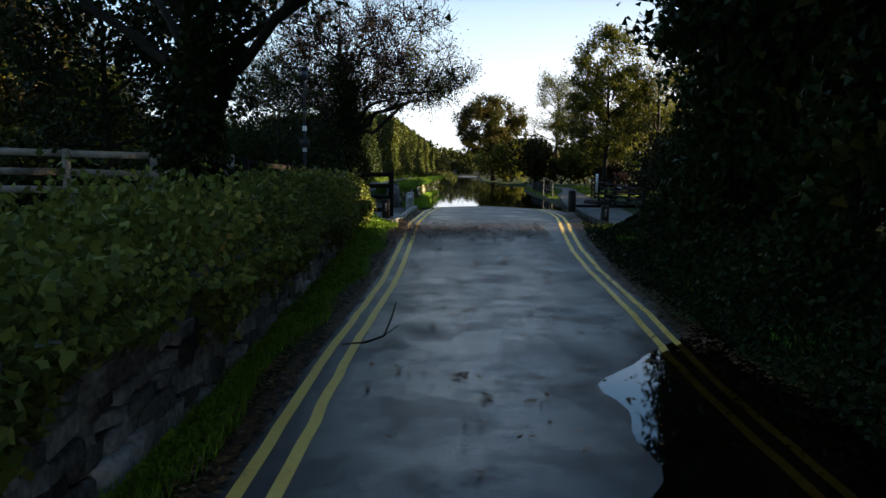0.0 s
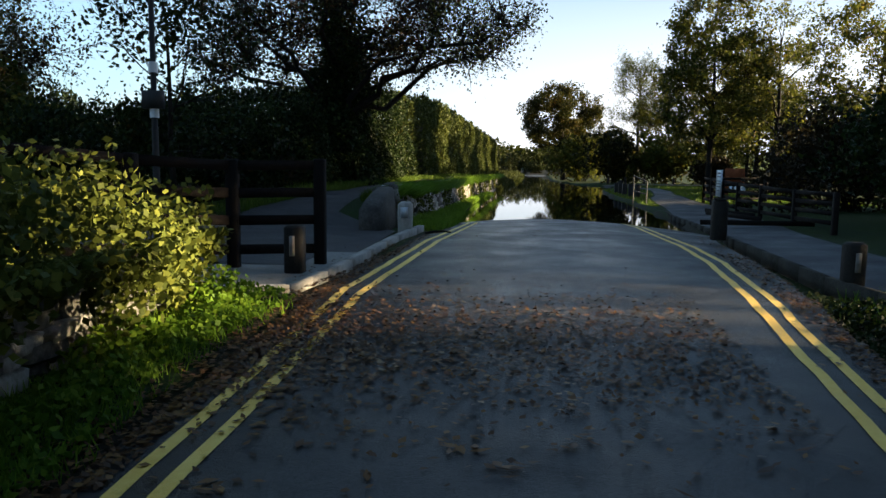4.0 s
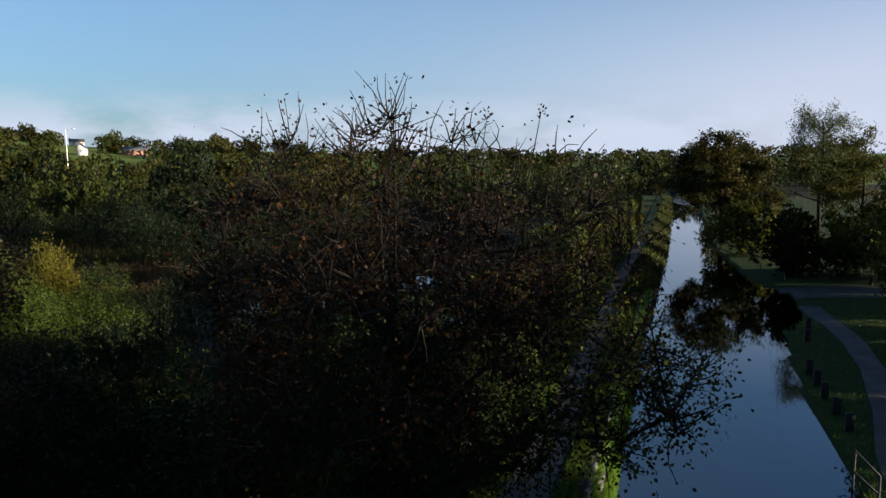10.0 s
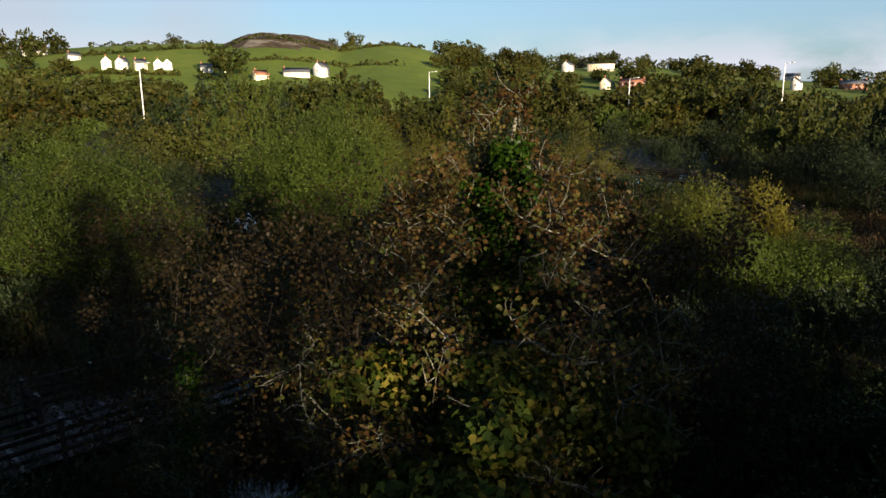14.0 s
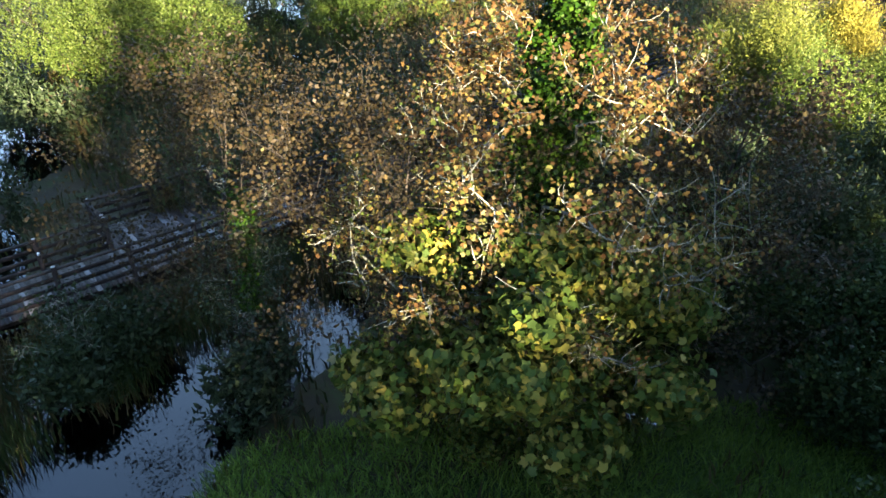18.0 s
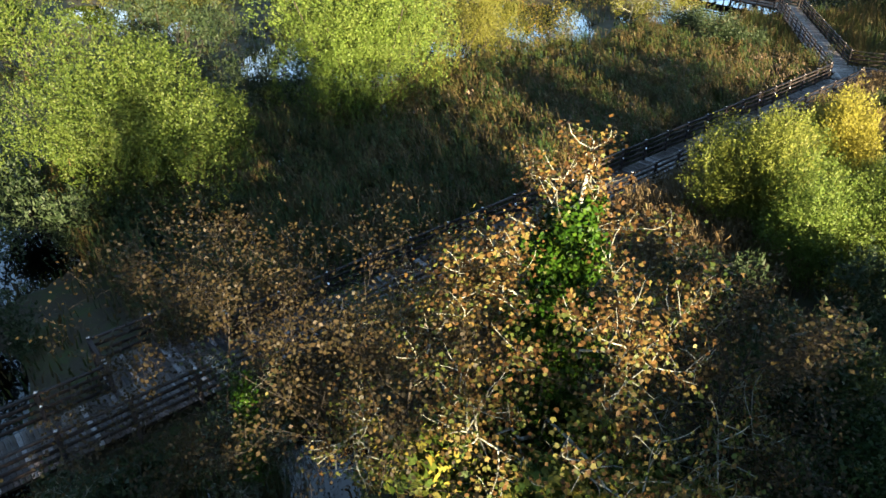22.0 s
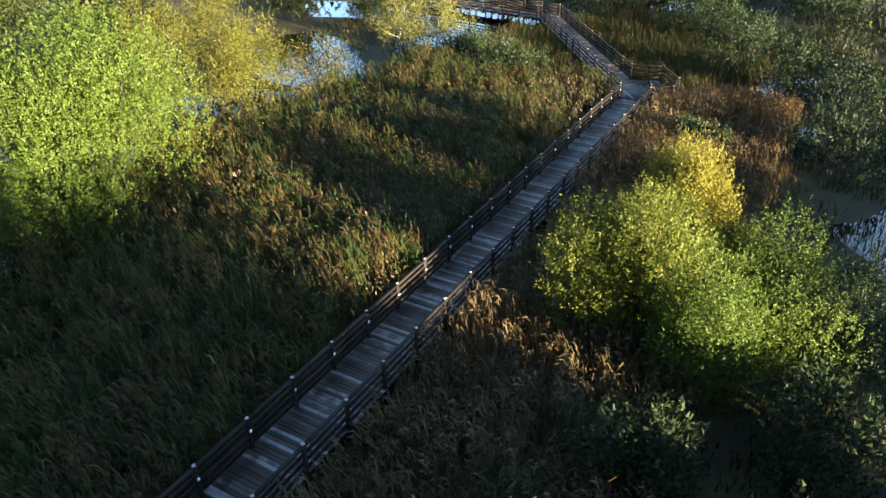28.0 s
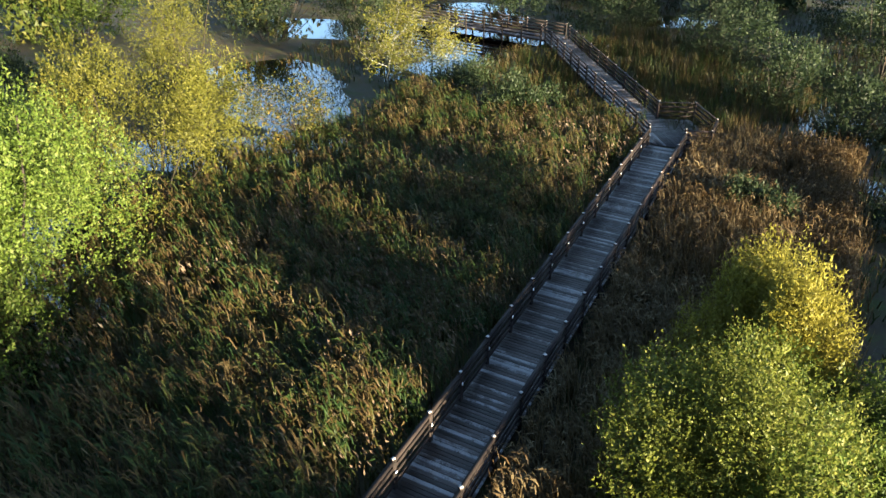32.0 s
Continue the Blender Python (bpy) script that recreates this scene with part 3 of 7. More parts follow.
def thing(name, label, category, at=(0, 0, 0), group="", kind="", yaw=0.0):
    ob = new(name)
    ob.matrix_world = pose(*at, 0, 0, yaw)
    return tagged(ob, label, category, group, kind)


def solid(name, geometry, material, label, category="", group="", kind="", smooth=False):
    ob = new(name, mesh_of(name, geometry[0], geometry[1], material, smooth))
    return tagged(ob, label, category, group, kind)


# ---- the lie of the land ----
def road_left(y):
    return np.interp(y, [-30, 6, 10, 14, 18, 29, 36, 45, 60, 95, 200, 400], [-1.07, -1.05, -0.9, -0.87, -0.82, -0.3, -0.55, -0.5, 0.1, 1.9, 4.5, 10])


def road_right(y):
    return np.interp(y, [-30, 0, 6, 10, 14, 17, 21, 25, 31, 45, 200, 400], [2.1, 2.25, 2.4, 2.6, 2.85, 3.15, 3.65, 3.85, 4.2, 4.9, 9.5, 15])


def edge_right(y):
    """The right edge of the tarmac, and of the flood past it."""
    return np.interp(y, [-30, 0, 10, 17, 20, 24, 28, 36, 45, 52, 60, 66, 70, 78, 84, 112, 200, 400],
                     [2.3, 2.45, 2.85, 3.5, 4.0, 4.5, 5.4, 5.9, 6.4, 6.5, 7.0, 7.6, 9.4, 10.2, 8.0, 6.2, 10.0, 16])


def road_z(x, y):
    base = np.interp(y, [-30, 6, 12, 15, 18, 23, 29, 32.9, 45, 150, 205, 400], [-0.05, -0.05, 0.0, 0.12, 0.3, 0.3, 0.12, -0.07, -0.45, -0.45, 0.1, 0.8])
    mid, half = (road_left(y) + road_right(y)) / 2, (road_right(y) - road_left(y)) / 2
    crown = (0.05 + 0.03 * np.clip((y - 24) / 6, 0, 1)) * (1 - np.clip(np.abs(x - mid) / half, 0, 1.6) ** 2)
    edge = -0.2 + 0.25 * y * (y > 0) + 0.18 * np.sin(y * 1.9) + 0.08 * np.sin(y * 5.3)
    dip = -0.1 * np.clip((x - edge + 0.7) / 1.3, 0, 1) * np.clip((8.5 - y) / 3, 0, 1)
    return base + crown + dip


def wall_x(y):
    """The face of the path's retaining wall along the flooded road."""
    return np.interp(y, [23.8, 25.5, 27, 31, 40, 60, 100, 200], [-1.42, -1.5, -1.6, -1.45, -1.25, -0.7, 1.1, 3.6])


def roadwall_x(y):
    """The face of the low stone wall beside the lane."""
    return np.interp(y, [-6, 4, 9, 13, 17.2], [-1.62, -1.7, -1.8, -1.95, -2.05])


def wave(x, y, scale, seed=0.0):
    """A smooth uneven field between about -1 and 1."""
    return (np.sin(x / scale + 1.7 * np.sin(y / scale * 0.71 + seed)) + np.sin(y / scale * 1.13 + 1.3 * np.sin(x / scale * 0.83 + seed * 2.1) + seed)) / 2


SKYLINE_YAW = [-180, -60, -14, 0, 8, 30, 38, 44, 49, 54, 60, 67, 70, 72, 74.4, 76, 78.2, 78.8, 80, 82, 83.6, 85, 86, 86.8, 90.5, 96, 100, 110, 140, 180]
SKYLINE_UP = [0.2, 0.2, 0.3, -0.1, -0.1, 0.5, 0.7, 1.0, 1.4, 1.9, 2.0, 2.6, 3.1, 3.7, 4.0, 3.95, 3.8, 4.0, 4.3, 4.6, 4.7, 4.6, 4.1, 3.75, 3.7, 3.6, 3.3, 2.6, 0.8, 0.2]


def smooth_step(a, b, x):
    t = np.clip((x - a) / (b - a), 0, 1)
    return t * t * (3 - 2 * t)


def land_z(x, y):
    x, y = np.asarray(x, float), np.asarray(y, float)
    xr, xl = edge_right(y), road_left(y) - 0.2
    # right of the road
    low_y = np.clip((18 - y) / 4, 0, 1)
    right = 0.11 + low_y * 0.15 + (0.45 * low_y + 0.12) * np.clip((x - xr - 0.6) / 3, 0, 1) + 0.04 * wave(x, y, 1.6)
    foot = road_z(xr, y) + 0.02 + 0.3 * smooth_step(0, 1.6, x - xr) + 0.3 * np.clip((x - xr - 1) / 3, 0, 1) + 0.03 * wave(x, y, 0.8)
    right = right * (1 - low_y) + foot * low_y
    # left of the road: the wall and hedge, the side path, the raised path
    verge = road_z(xl, y) + 0.02 + 0.06 * np.clip((xl - x) / 0.8, 0, 1) + 0.02 * wave(x, y, 0.9)
    hedge_bank = np.where(x < roadwall_x(y) - 0.28, 0.7 + 0.02 * (-2.2 - x), verge)
    junction = 0.34 + 0.02 * np.clip(-x - 1.5, 0, 6) + 0.0 * y
    junction = np.where(x > -1.25, verge, junction)
    raised = np.interp(y, [24, 29, 60, 200], [0.4, 0.9, 0.95, 1.0]) + 0.05 * wave(x, y, 1.1)
    raised = np.where(x > wall_x(y) - 0.3, np.maximum(np.interp(y, [25, 33, 45, 60], [0.28, 0.13, 0.07, -0.1]), -0.1) - 0.12 * np.clip((x - wall_x(y) - 0.25) / 1.0, 0, 1), raised)
    slope = 1.0 * smooth_step(0.5, -1.6, x - wall_x(y)) - 0.12 + 0.06 * wave(x, y, 2.3)
    raised = raised + (slope - raised) * smooth_step(68, 74, y)
    left = np.where(y < 17.2, hedge_bank, np.where(y < 25.2, junction, raised))
    near = np.where(x > xr, right, np.where(x < xl, left, road_z(x, y) - 0.09))
    # the marsh
    marsh = 0.09 + 0.12 * wave(x, y, 3.1, 0.4) + 0.12 * wave(x, y, 9.0, 2.0)
    bank_x = np.interp(y, [-40, 10, 19, 22.5, 25, 31, 36, 60, 200], [-12, -12.5, -14.0, -15.2, -14.8, -13.6, -11.5, -10, -10])
    turf = 0.3 + 0.08 * wave(x, y, 1.8) + 0.12 * np.clip(x - bank_x, 0, 3)
    z = np.where(x < bank_x - 0.8, marsh, np.where(x < bank_x + 1.0, marsh + (turf - marsh) * smooth_step(-0.8, 1.0, x - bank_x), turf))
    to_near = smooth_step(-8.5, -6.2, x)
    z = z * (1 - to_near) + near * to_near
    # pools
    for px, py, r in ((-18.6, 20.4, 1.7), (-15.8, 18.6, 1.9), (-21.0, 23.3, 1.1), (-67.5, 50.6, 4.2), (-74, 53, 4.4), (-68, 67, 3.5), (-73, 72, 5), (-36, 11, 3.4), (-15.6, 30.6, 1.6), (-25.5, 62.5, 2.0), (-22.5, 57.5, 2.0)):
        z = z - 0.5 * smooth_step(1.2, 0.6, np.hypot(x - px, y - py) / r) * (x < -13.0)
    z = z + 0.24 * smooth_step(1.2, 0.5, np.hypot(x + 31.5, y - 63.5) / 5.0)
    # the hills round about
    r = np.hypot(x + 1, y - 21)
    yaw = np.degrees(np.arctan2(-(x + 1), y - 21))
    up = np.tan(np.radians(np.interp(yaw, SKYLINE_YAW, SKYLINE_UP)))
    far = 520.0
    crest = 10.4 + up * far
    rise = smooth_step(170, far, r) * crest - smooth_step(far, far * 1.9, r) * crest * 0.5
    knoll = smooth_step(78.0, 79.5, yaw) * smooth_step(87.2, 86.0, yaw) * smooth_step(400, 470, r)
    roll = 1 + 0.05 * wave(x, y, 37.0) * (1 - knoll)
    rise = rise + knoll * (0.9 * wave(x, y, 4.0) + 0.6 * wave(x, y, 9.0, 1.0))
    z = z + np.where(r > 170, rise * roll, 0) * (y > -400)
    return z


def spaced(*runs):
    """Grid lines: runs of (start, stop, step), then growing steps out to the horizon on both sides."""
    mid = np.concatenate([np.arange(a, b, s) for a, b, s in runs])
    grow = np.cumsum(2.5 * 1.18 ** np.arange(34))
    return np.concatenate([mid[0] - grow[::-1], mid, mid[-1] + grow])


def sheet(xs, ys, zf):
    gx, gy = np.meshgrid(xs, ys)
    v = np.stack([gx.ravel(), gy.ravel(), zf(gx, gy).ravel()], 1)
    n, m = len(xs), len(ys)
    k = (np.arange(m - 1)[:, None] * n + np.arange(n - 1)[None, :]).ravel()[:, None]
    return v, k + [0, 1, n + 1, n]


ground_v, ground_f = sheet(spaced((-62, -16, 1.0), (-16, 13, 0.36), (13, 42, 1.4)), spaced((-14, 62, 0.5), (62, 212, 2.0)), land_z)
ground = solid("ground", (ground_v, ground_f), SOIL, "low marshland of dark soil, moss and turf", "ground", kind="structure", smooth=True)
centre = ground_v[ground_f].mean(axis=1)
far_r = np.hypot(centre[:, 0] + 1, centre[:, 1] - 21)
far_yaw = np.degrees(np.arctan2(-(centre[:, 0] + 1), centre[:, 1] - 21))
ground.data.materials.append(FIELD)
ground.data.materials.append(SCREE)
ground.data.materials.append(TURF)
cx_, cy_ = centre[:, 0], centre[:, 1]
lawn = (far_r < 200) & (((cx_ > edge_right(cy_)) & (cx_ < 60)) | ((cx_ > -13.5) & (cx_ < road_left(cy_) - 0.3)))
kind_of = np.where(far_r > 260, 1, np.where(lawn, 3, 0))
ground.data.polygons.foreach_set("material_index", kind_of.astype(np.int32))

# the western hillside: finer than the plain, over it
hill_yaw, hill_r = np.meshgrid(np.radians(np.arange(16, 128, 0.3)), np.concatenate([np.arange(182, 420, 12.0), np.arange(420, 560, 6.0), np.arange(560, 900, 40.0)]))
hx, hy = -1 - hill_r * np.sin(hill_yaw), 21 + hill_r * np.cos(hill_yaw)
hn = hx.shape[1]
hk = (np.arange(hx.shape[0] - 1)[:, None] * hn + np.arange(hn - 1)[None, :]).ravel()[:, None]
hill_v, hill_f = np.stack([hx.ravel(), hy.ravel(), land_z(hx, hy).ravel() + 0.1], 1), hk + [0, hn, hn + 1, 1]
hillside = solid("hillside", (hill_v, hill_f), FIELD, "green pasture hillside with a rocky heath knoll", "hill", kind="structure", smooth=True)
hillside.data.materials.append(SCREE)
hc = hill_v[hill_f].mean(axis=1)
h_r, h_yaw = np.hypot(hc[:, 0] + 1, hc[:, 1] - 21), np.degrees(np.arctan2(-(hc[:, 0] + 1), hc[:, 1] - 21))
rocky = (np.degrees(np.arctan2(hc[:, 2] - 10.3, h_r)) > 3.75 + 0.12 * wave(hc[:, 0], hc[:, 1], 7.0)) & (h_yaw > 78.2) & (h_yaw < 86.9)
hillside.data.polygons.foreach_set("material_index", rocky.astype(np.int32))
keep = ~((far_r > 215) & (far_yaw > 20) & (far_yaw < 124) & (far_r < 820))
ground_mesh = mesh_of("ground", ground_v, ground_f[keep], SOIL, True)
for m in (FIELD, SCREE, TURF):
    ground_mesh.materials.append(m)
ground_mesh.polygons.foreach_set("material_index", kind_of[keep].astype(np.int32))
ground.data = ground_mesh

# the tarmac, its paint and the water
ys = np.concatenate([np.arange(-14, 20, 0.2), np.arange(20, 60, 0.4), np.arange(60, 260, 2.0)])


def ribbon(ys, left, right, zf, cols, lift=0.0):
    v = []
    for y in ys:
        for k in range(cols + 1):
            x = left(y) + (right(y) - left(y)) * k / cols
            v.append((x, y, float(zf(x, y)) + lift))
    n = cols + 1
    k = (np.arange(len(ys) - 1)[:, None] * n + np.arange(cols)[None, :]).ravel()[:, None]
    return np.array(v), k + [0, 1, n + 1, n]


road = solid("road", ribbon(ys, lambda y: road_left(y) - 0.28, lambda y: edge_right(y), road_z, 26), ASPHALT,
             "narrow wet asphalt lane running down into flood water", "road", kind="structure", smooth=True)


def painted_line(side, offset, y0, y1, seed):
    rng = np.random.default_rng(seed)
    yy = np.arange(y0, y1, 0.35)
    edge = road_left if side < 0 else road_right
    jig = {round(float(y), 3): rng.normal(0, 0.006) for y in yy}

    def at(y, w):
        return float(edge(y)) - side * offset + w + jig[round(float(y), 3)]
    return ribbon(yy, lambda y: at(y, -0.043), lambda y: at(y, 0.043), road_z, 1, 0.006)


for k, (side, offset, y0, y1) in enumerate(((-1, 0.0, -6, 30.6), (-1, 0.21, -6, 30.2), (1, 0.0, -6, 36), (1, 0.21, -6, 36))):
    line = part("yellow_line", painted_line(side, offset, y0, y1, k), YELLOW, road, "worn yellow no-waiting line")

flood_v, flood_f = sheet(np.array([-1.7, 3.0, 8.0, 13.0, 15.0]), np.concatenate([[29.5], np.arange(34, 216, 4.0)]), lambda x, y: 0 * x)
solid("flood_water", (flood_v, flood_f), FLOOD, "still flood water lying over the road", "water", kind="structure")
marsh_v, marsh_f = sheet(np.arange(-98, -9.5, 4.0), np.arange(-46, 100, 4.0), lambda x, y: 0 * x)
solid("marsh_water", (marsh_v, marsh_f), MARSHWATER, "dark shallow marsh water between the reeds", "water", kind="structure")
puddle_v, puddle_f = sheet(np.linspace(0.0, 3.6, 10), np.linspace(-6, 8.6, 20), lambda x, y: -0.085 + 0 * x)
solid("puddle", (puddle_v, puddle_f), PUDDLE, "shallow puddle along the lane's edge", "puddle", kind="structure")


def path_left(y):
    return np.interp(y, [19.2, 22, 25, 28, 30, 38, 45, 60, 75, 120], [-5.0, -5.2, -4.8, -4.1, -3.8, -3.9, -3.6, -3.25, -2.95, -1.1])


def path_right(y):
    return np.interp(y, [19.2, 22, 24.4, 25.4, 27, 29, 36, 44, 60, 75, 120], [-1.3, -1.25, -1.3, -2.75, -2.8, -2.65, -2.6, -2.35, -2.3, -2.1, -0.3])


solid("footpath", ribbon(np.arange(19.2, 104, 0.8), path_left, path_right, land_z, 6, 0.02), PATH_TAR, "dark tarmac footpath climbing above the lane", "path", kind="structure", smooth=True)
solid("pavement", ribbon(np.arange(17.9, 20.6, 0.3), lambda y: -2.6, lambda y: -1.18, lambda x, y: 0.33 + 0 * x, 4, 0.035), PAVING, "pale paved crossing beside the lane", "pavement", kind="structure")


def rpath_left(y):
    return np.interp(y, [18.5, 24, 28, 34, 43, 47, 52, 58, 63, 68, 74], [4.6, 5.0, 5.5, 5.95, 7.2, 7.7, 8.9, 9.9, 10.3, 10.3, 9.7])


def rpath_right(y):
    return np.interp(y, [18.5, 24, 28, 30, 35, 42, 46, 52, 58, 63, 68, 74], [6.2, 6.8, 7.3, 7.6, 8.0, 8.9, 9.2, 10.0, 11.0, 11.5, 11.5, 11.2])


solid("cycle_path", ribbon(np.arange(18.5, 74, 0.8), rpath_left, rpath_right, land_z, 5, 0.03), PATH_TAR, "smooth tarmac path curving away through grass", "path", kind="structure", smooth=True)
solid("side_road", ribbon(np.arange(9.6, 26, 0.8), lambda s: 74.0 + 0.25 * s, lambda s: 78.5 + 0.25 * s, lambda x, y: 0 * x, 4, 0.0), PATH_TAR, "grey side road meeting the flood", "road", kind="structure")
side = bpy.data.objects["side_road"]
co = np.array([v.co[:] for v in side.data.vertices])
co = co[:, [1, 0, 2]]
co[:, 2] = land_z(co[:, 0], co[:, 1]) + 0.05
side.data.vertices.foreach_set("co", co.astype(np.float32).ravel())
side.data.flip_normals()


# ---- kerbs, walls ----
def kerb_run(points, label, material=CONCRETE, wide=0.13):
    k = thing("kerb", label, "kerb", kind="structure")
    for p, q in zip(points[:-1], points[1:]):
        n = max(1, round(math.dist(p[:2], q[:2]) / 0.9))
        for i in range(n):
            a = [p[j] + (q[j] - p[j]) * (i + 0.01) / n for j in range(3)]
            b = [p[j] + (q[j] - p[j]) * (i + 0.99) / n for j in range(3)]
            part("kerb_stone", beam(a, b, wide, 0.2), material, k)
    return k


kerb_run([(-2.3, 17.55, 0.28), (-1.25, 17.75, 0.29), (-1.12, 19.5, 0.31), (-1.05, 22.5, 0.32), (-0.98, 25.2, 0.28)], "pale concrete kerb edging the side path")
kerb_run([(4.55, 17.6, 0.24), (4.35, 19.5, 0.26), (4.75, 24, 0.23), (5.45, 28, 0.1), (5.9, 34, 0.04), (6.9, 42.5, 0.02)], "dark kerb between the lane and the cycle path", MORTAR, 0.08)


def stone_mesh(seed):
    """A rough block about 1 x 1 x 1 with a bulged face."""
    r = np.random.default_rng(seed)
    v, f = bevel_box(1, 1, 1, 0.07)
    v = v - (0, 0, 0.5)
    v = v + r.normal(0, 0.06, v.shape)
    return mesh_of("stone", v, f, STONE)


STONES = [stone_mesh(s) for s in range(8)]


def stone_wall(name, label, face, y0, y1, base, height, thick, lean, limit, seed, outward=1):
    """A rubble wall along y whose face lies at x = face(y); each stone its own piece."""
    r = np.random.default_rng(seed)
    w = thing(name, label, "wall", kind="structure")
    yy = np.arange(y0, y1 + 0.5, 0.5)
    v = []
    for y in yy:
        x = float(face(y)) - outward * 0.05
        for dx, z in ((0, base(y) - 0.3), (-lean, height(y) - 0.04), (-lean - outward * thick, height(y) - 0.04), (-outward * thick, base(y) - 0.3)):
            v.append((x + dx, y, z))
    n = len(yy)
    f = [[4 * k + i, 4 * k + (i + 1) % 4, 4 * k + 4 + (i + 1) % 4, 4 * k + 4 + i] for k in range(n - 1) for i in range(4)]
    f += [[0, 3, 2, 1], [4 * n - 4, 4 * n - 3, 4 * n - 2, 4 * n - 1]]
    part("mortar_core", (np.array(v), np.array(f)), MORTAR, w)
    rest, beds = [], []
    y = y0
    courses = [r.uniform(0.08, 0.15) for _ in range(14)]
    for c in range(14):
        low = sum(courses[:c]) - 0.1
        y = y0 + r.uniform(0, 0.2)
        while y < y1:
            width = r.uniform(0.14, 0.42) * (1.25 if courses[c] > 0.12 else 0.9)
            h = courses[c] * r.uniform(0.88, 1.12)
            z = base(y) + low + r.uniform(-0.02, 0.02)
            if z + h * 0.7 < height(y) + 0.04:
                beds.append((y, z, width, h))
            y += width + 0.01
    beds.sort(key=lambda b: b[0])
    for count, (y, z, width, h) in enumerate(beds):
        up = (z + h / 2 - base(y)) / max(0.2, height(y) - base(y))
        m = pose(float(face(y)) - lean * up - outward * 0.03 + r.uniform(-0.025, 0.025), y + width / 2, z + h / 2, r.uniform(-7, 7), r.uniform(-5, 5), r.uniform(-6, 6)) @ Matrix.Diagonal((r.uniform(0.11, 0.17), width * r.uniform(0.94, 1.04), h * r.uniform(0.95, 1.06), 1))
        me = STONES[r.integers(8)]
        if count < limit:
            ob = new("stone", me)
            ob.matrix_world = m
            ob.parent = w
        else:
            rest.append((np.array([(m @ v.co)[:] for v in me.vertices]), np.array([(*p.vertices,) for p in me.polygons if p.loop_total == 4])))
    if rest:
        tagged(part("stones", joined(rest), STONE, w), kind="stuff")
    return w


# ---- timber ----
def fence(name, label, posts, rails, post_size, rail_size, material, z_of=None, group=""):
    """A post and rail fence: posts (x, y, base, top); rails as shares of the post's height."""
    f = thing(name, label, "fence", group=group)
    for x, y, b, t in posts:
        v, fc = bevel_box(post_size, post_size, t - b + 0.3, 0.015)
        part("post", (v + (x, y, b - 0.3), fc), material, f)
    for (x, y, b, t), (x2, y2, b2, t2) in zip(posts[:-1], posts[1:]):
        for s in rails:
            part("rail", beam((x, y, b + (t - b) * s), (x2, y2, b2 + (t2 - b2) * s), rail_size[0], rail_size[1]), material, f)
    return f


def bollard(x, y, z, h, w, slot, label):
    b = thing("bollard", label, "bollard", (x, y, z), group="bollards by the lane")
    v, f = bevel_box(w, w, h, 0.03)
    part("body", (v, f), BLACKWOOD, b)
    if slot:
        part("marker", box(0, -w / 2 - 0.004, h * 0.58, w * 0.28, 0.012, h * 0.42), POSTTOP, b, "pale reflector strip")
    else:
        part("cap", box(0, 0, h + 0.012, w * 0.86, w * 0.86, 0.024), BLACKWOOD, b)
    return b


bollard(-1.51, 18.7, 0.36, 0.52, 0.2, True, "black timber bollard with a pale marker on the kerb")
bollard(4.47, 19.2, 0.28, 0.5, 0.2, True, "black timber bollard with a pale marker beside the hedge")
bollard(4.46, 24.1, 0.32, 0.7, 0.24, False, "stout black bollard at the cycle path")
for x, y in ((7.45, 49.4), (7.42, 51.3), (7.4, 53.3), (7.45, 55.1), (7.46, 56.9), (8.6, 63.5), (9.2, 66.5)):
    bollard(x, y, float(land_z(x, y)) - 0.02, 0.7, 0.27, False, "dark timber bollard in grass by the flood")
for x, y in ((10.6, 84.5), (12.4, 85.0), (14.4, 85.5), (17.0, 84.0)):
    bollard(x, y, float(land_z(x, y)) - 0.02, 0.7, 0.22, False, "dark timber bollard beside the side road")

post = thing("marker_post", "squat weathered concrete post at the wall's end", "post", (-1.13, 24.1, 0.3))
part("body", bevel_box(0.26, 0.24, 0.6, 0.05), CONCRETE, post)
part("plate", box(0, -0.128, 0.4, 0.14, 0.014, 0.2), METAL_PALE, post, "small metal plate")

fence("fence", "dark three-rail timber fence by the side path", [(-1.43, 19.42, 0.38, 1.6), (-2.3, 18.96, 0.4, 1.58), (-2.95, 18.0, 0.5, 1.62), (-3.7, 16.7, 0.6, 1.72), (-4.35, 15.5, 0.7, 1.85)],
      (0.14, 0.42, 0.68, 0.94), 0.13, (0.045, 0.11), TIMBER)
fence("fence", "grey post-and-rail fence above the ivy wall", [(-4.5, 14.9, 0.75, 1.92), (-6.0, 14.6, 0.78, 1.95), (-7.6, 14.2, 0.8, 1.97), (-9.2, 13.6, 0.8, 2.0), (-10.8, 13.0, 0.7, 2.0)],
      (0.3, 0.6, 0.92), 0.13, (0.045, 0.14), GREYWOOD)
fence("fence", "dark four-rail fence round the paddock by the path", [(9.1, 42.7, 0.15, 1.3), (8.75, 40.2, 0.15, 1.3), (8.4, 37.6, 0.15, 1.25), (8.2, 35.2, 0.15, 1.2), (8.05, 32.6, 0.18, 1.15), (8.0, 30.0, 0.2, 1.1), (7.9, 27.5, 0.25, 1.1)],
      (0.2, 0.45, 0.7, 0.94), 0.12, (0.045, 0.1), TIMBER)
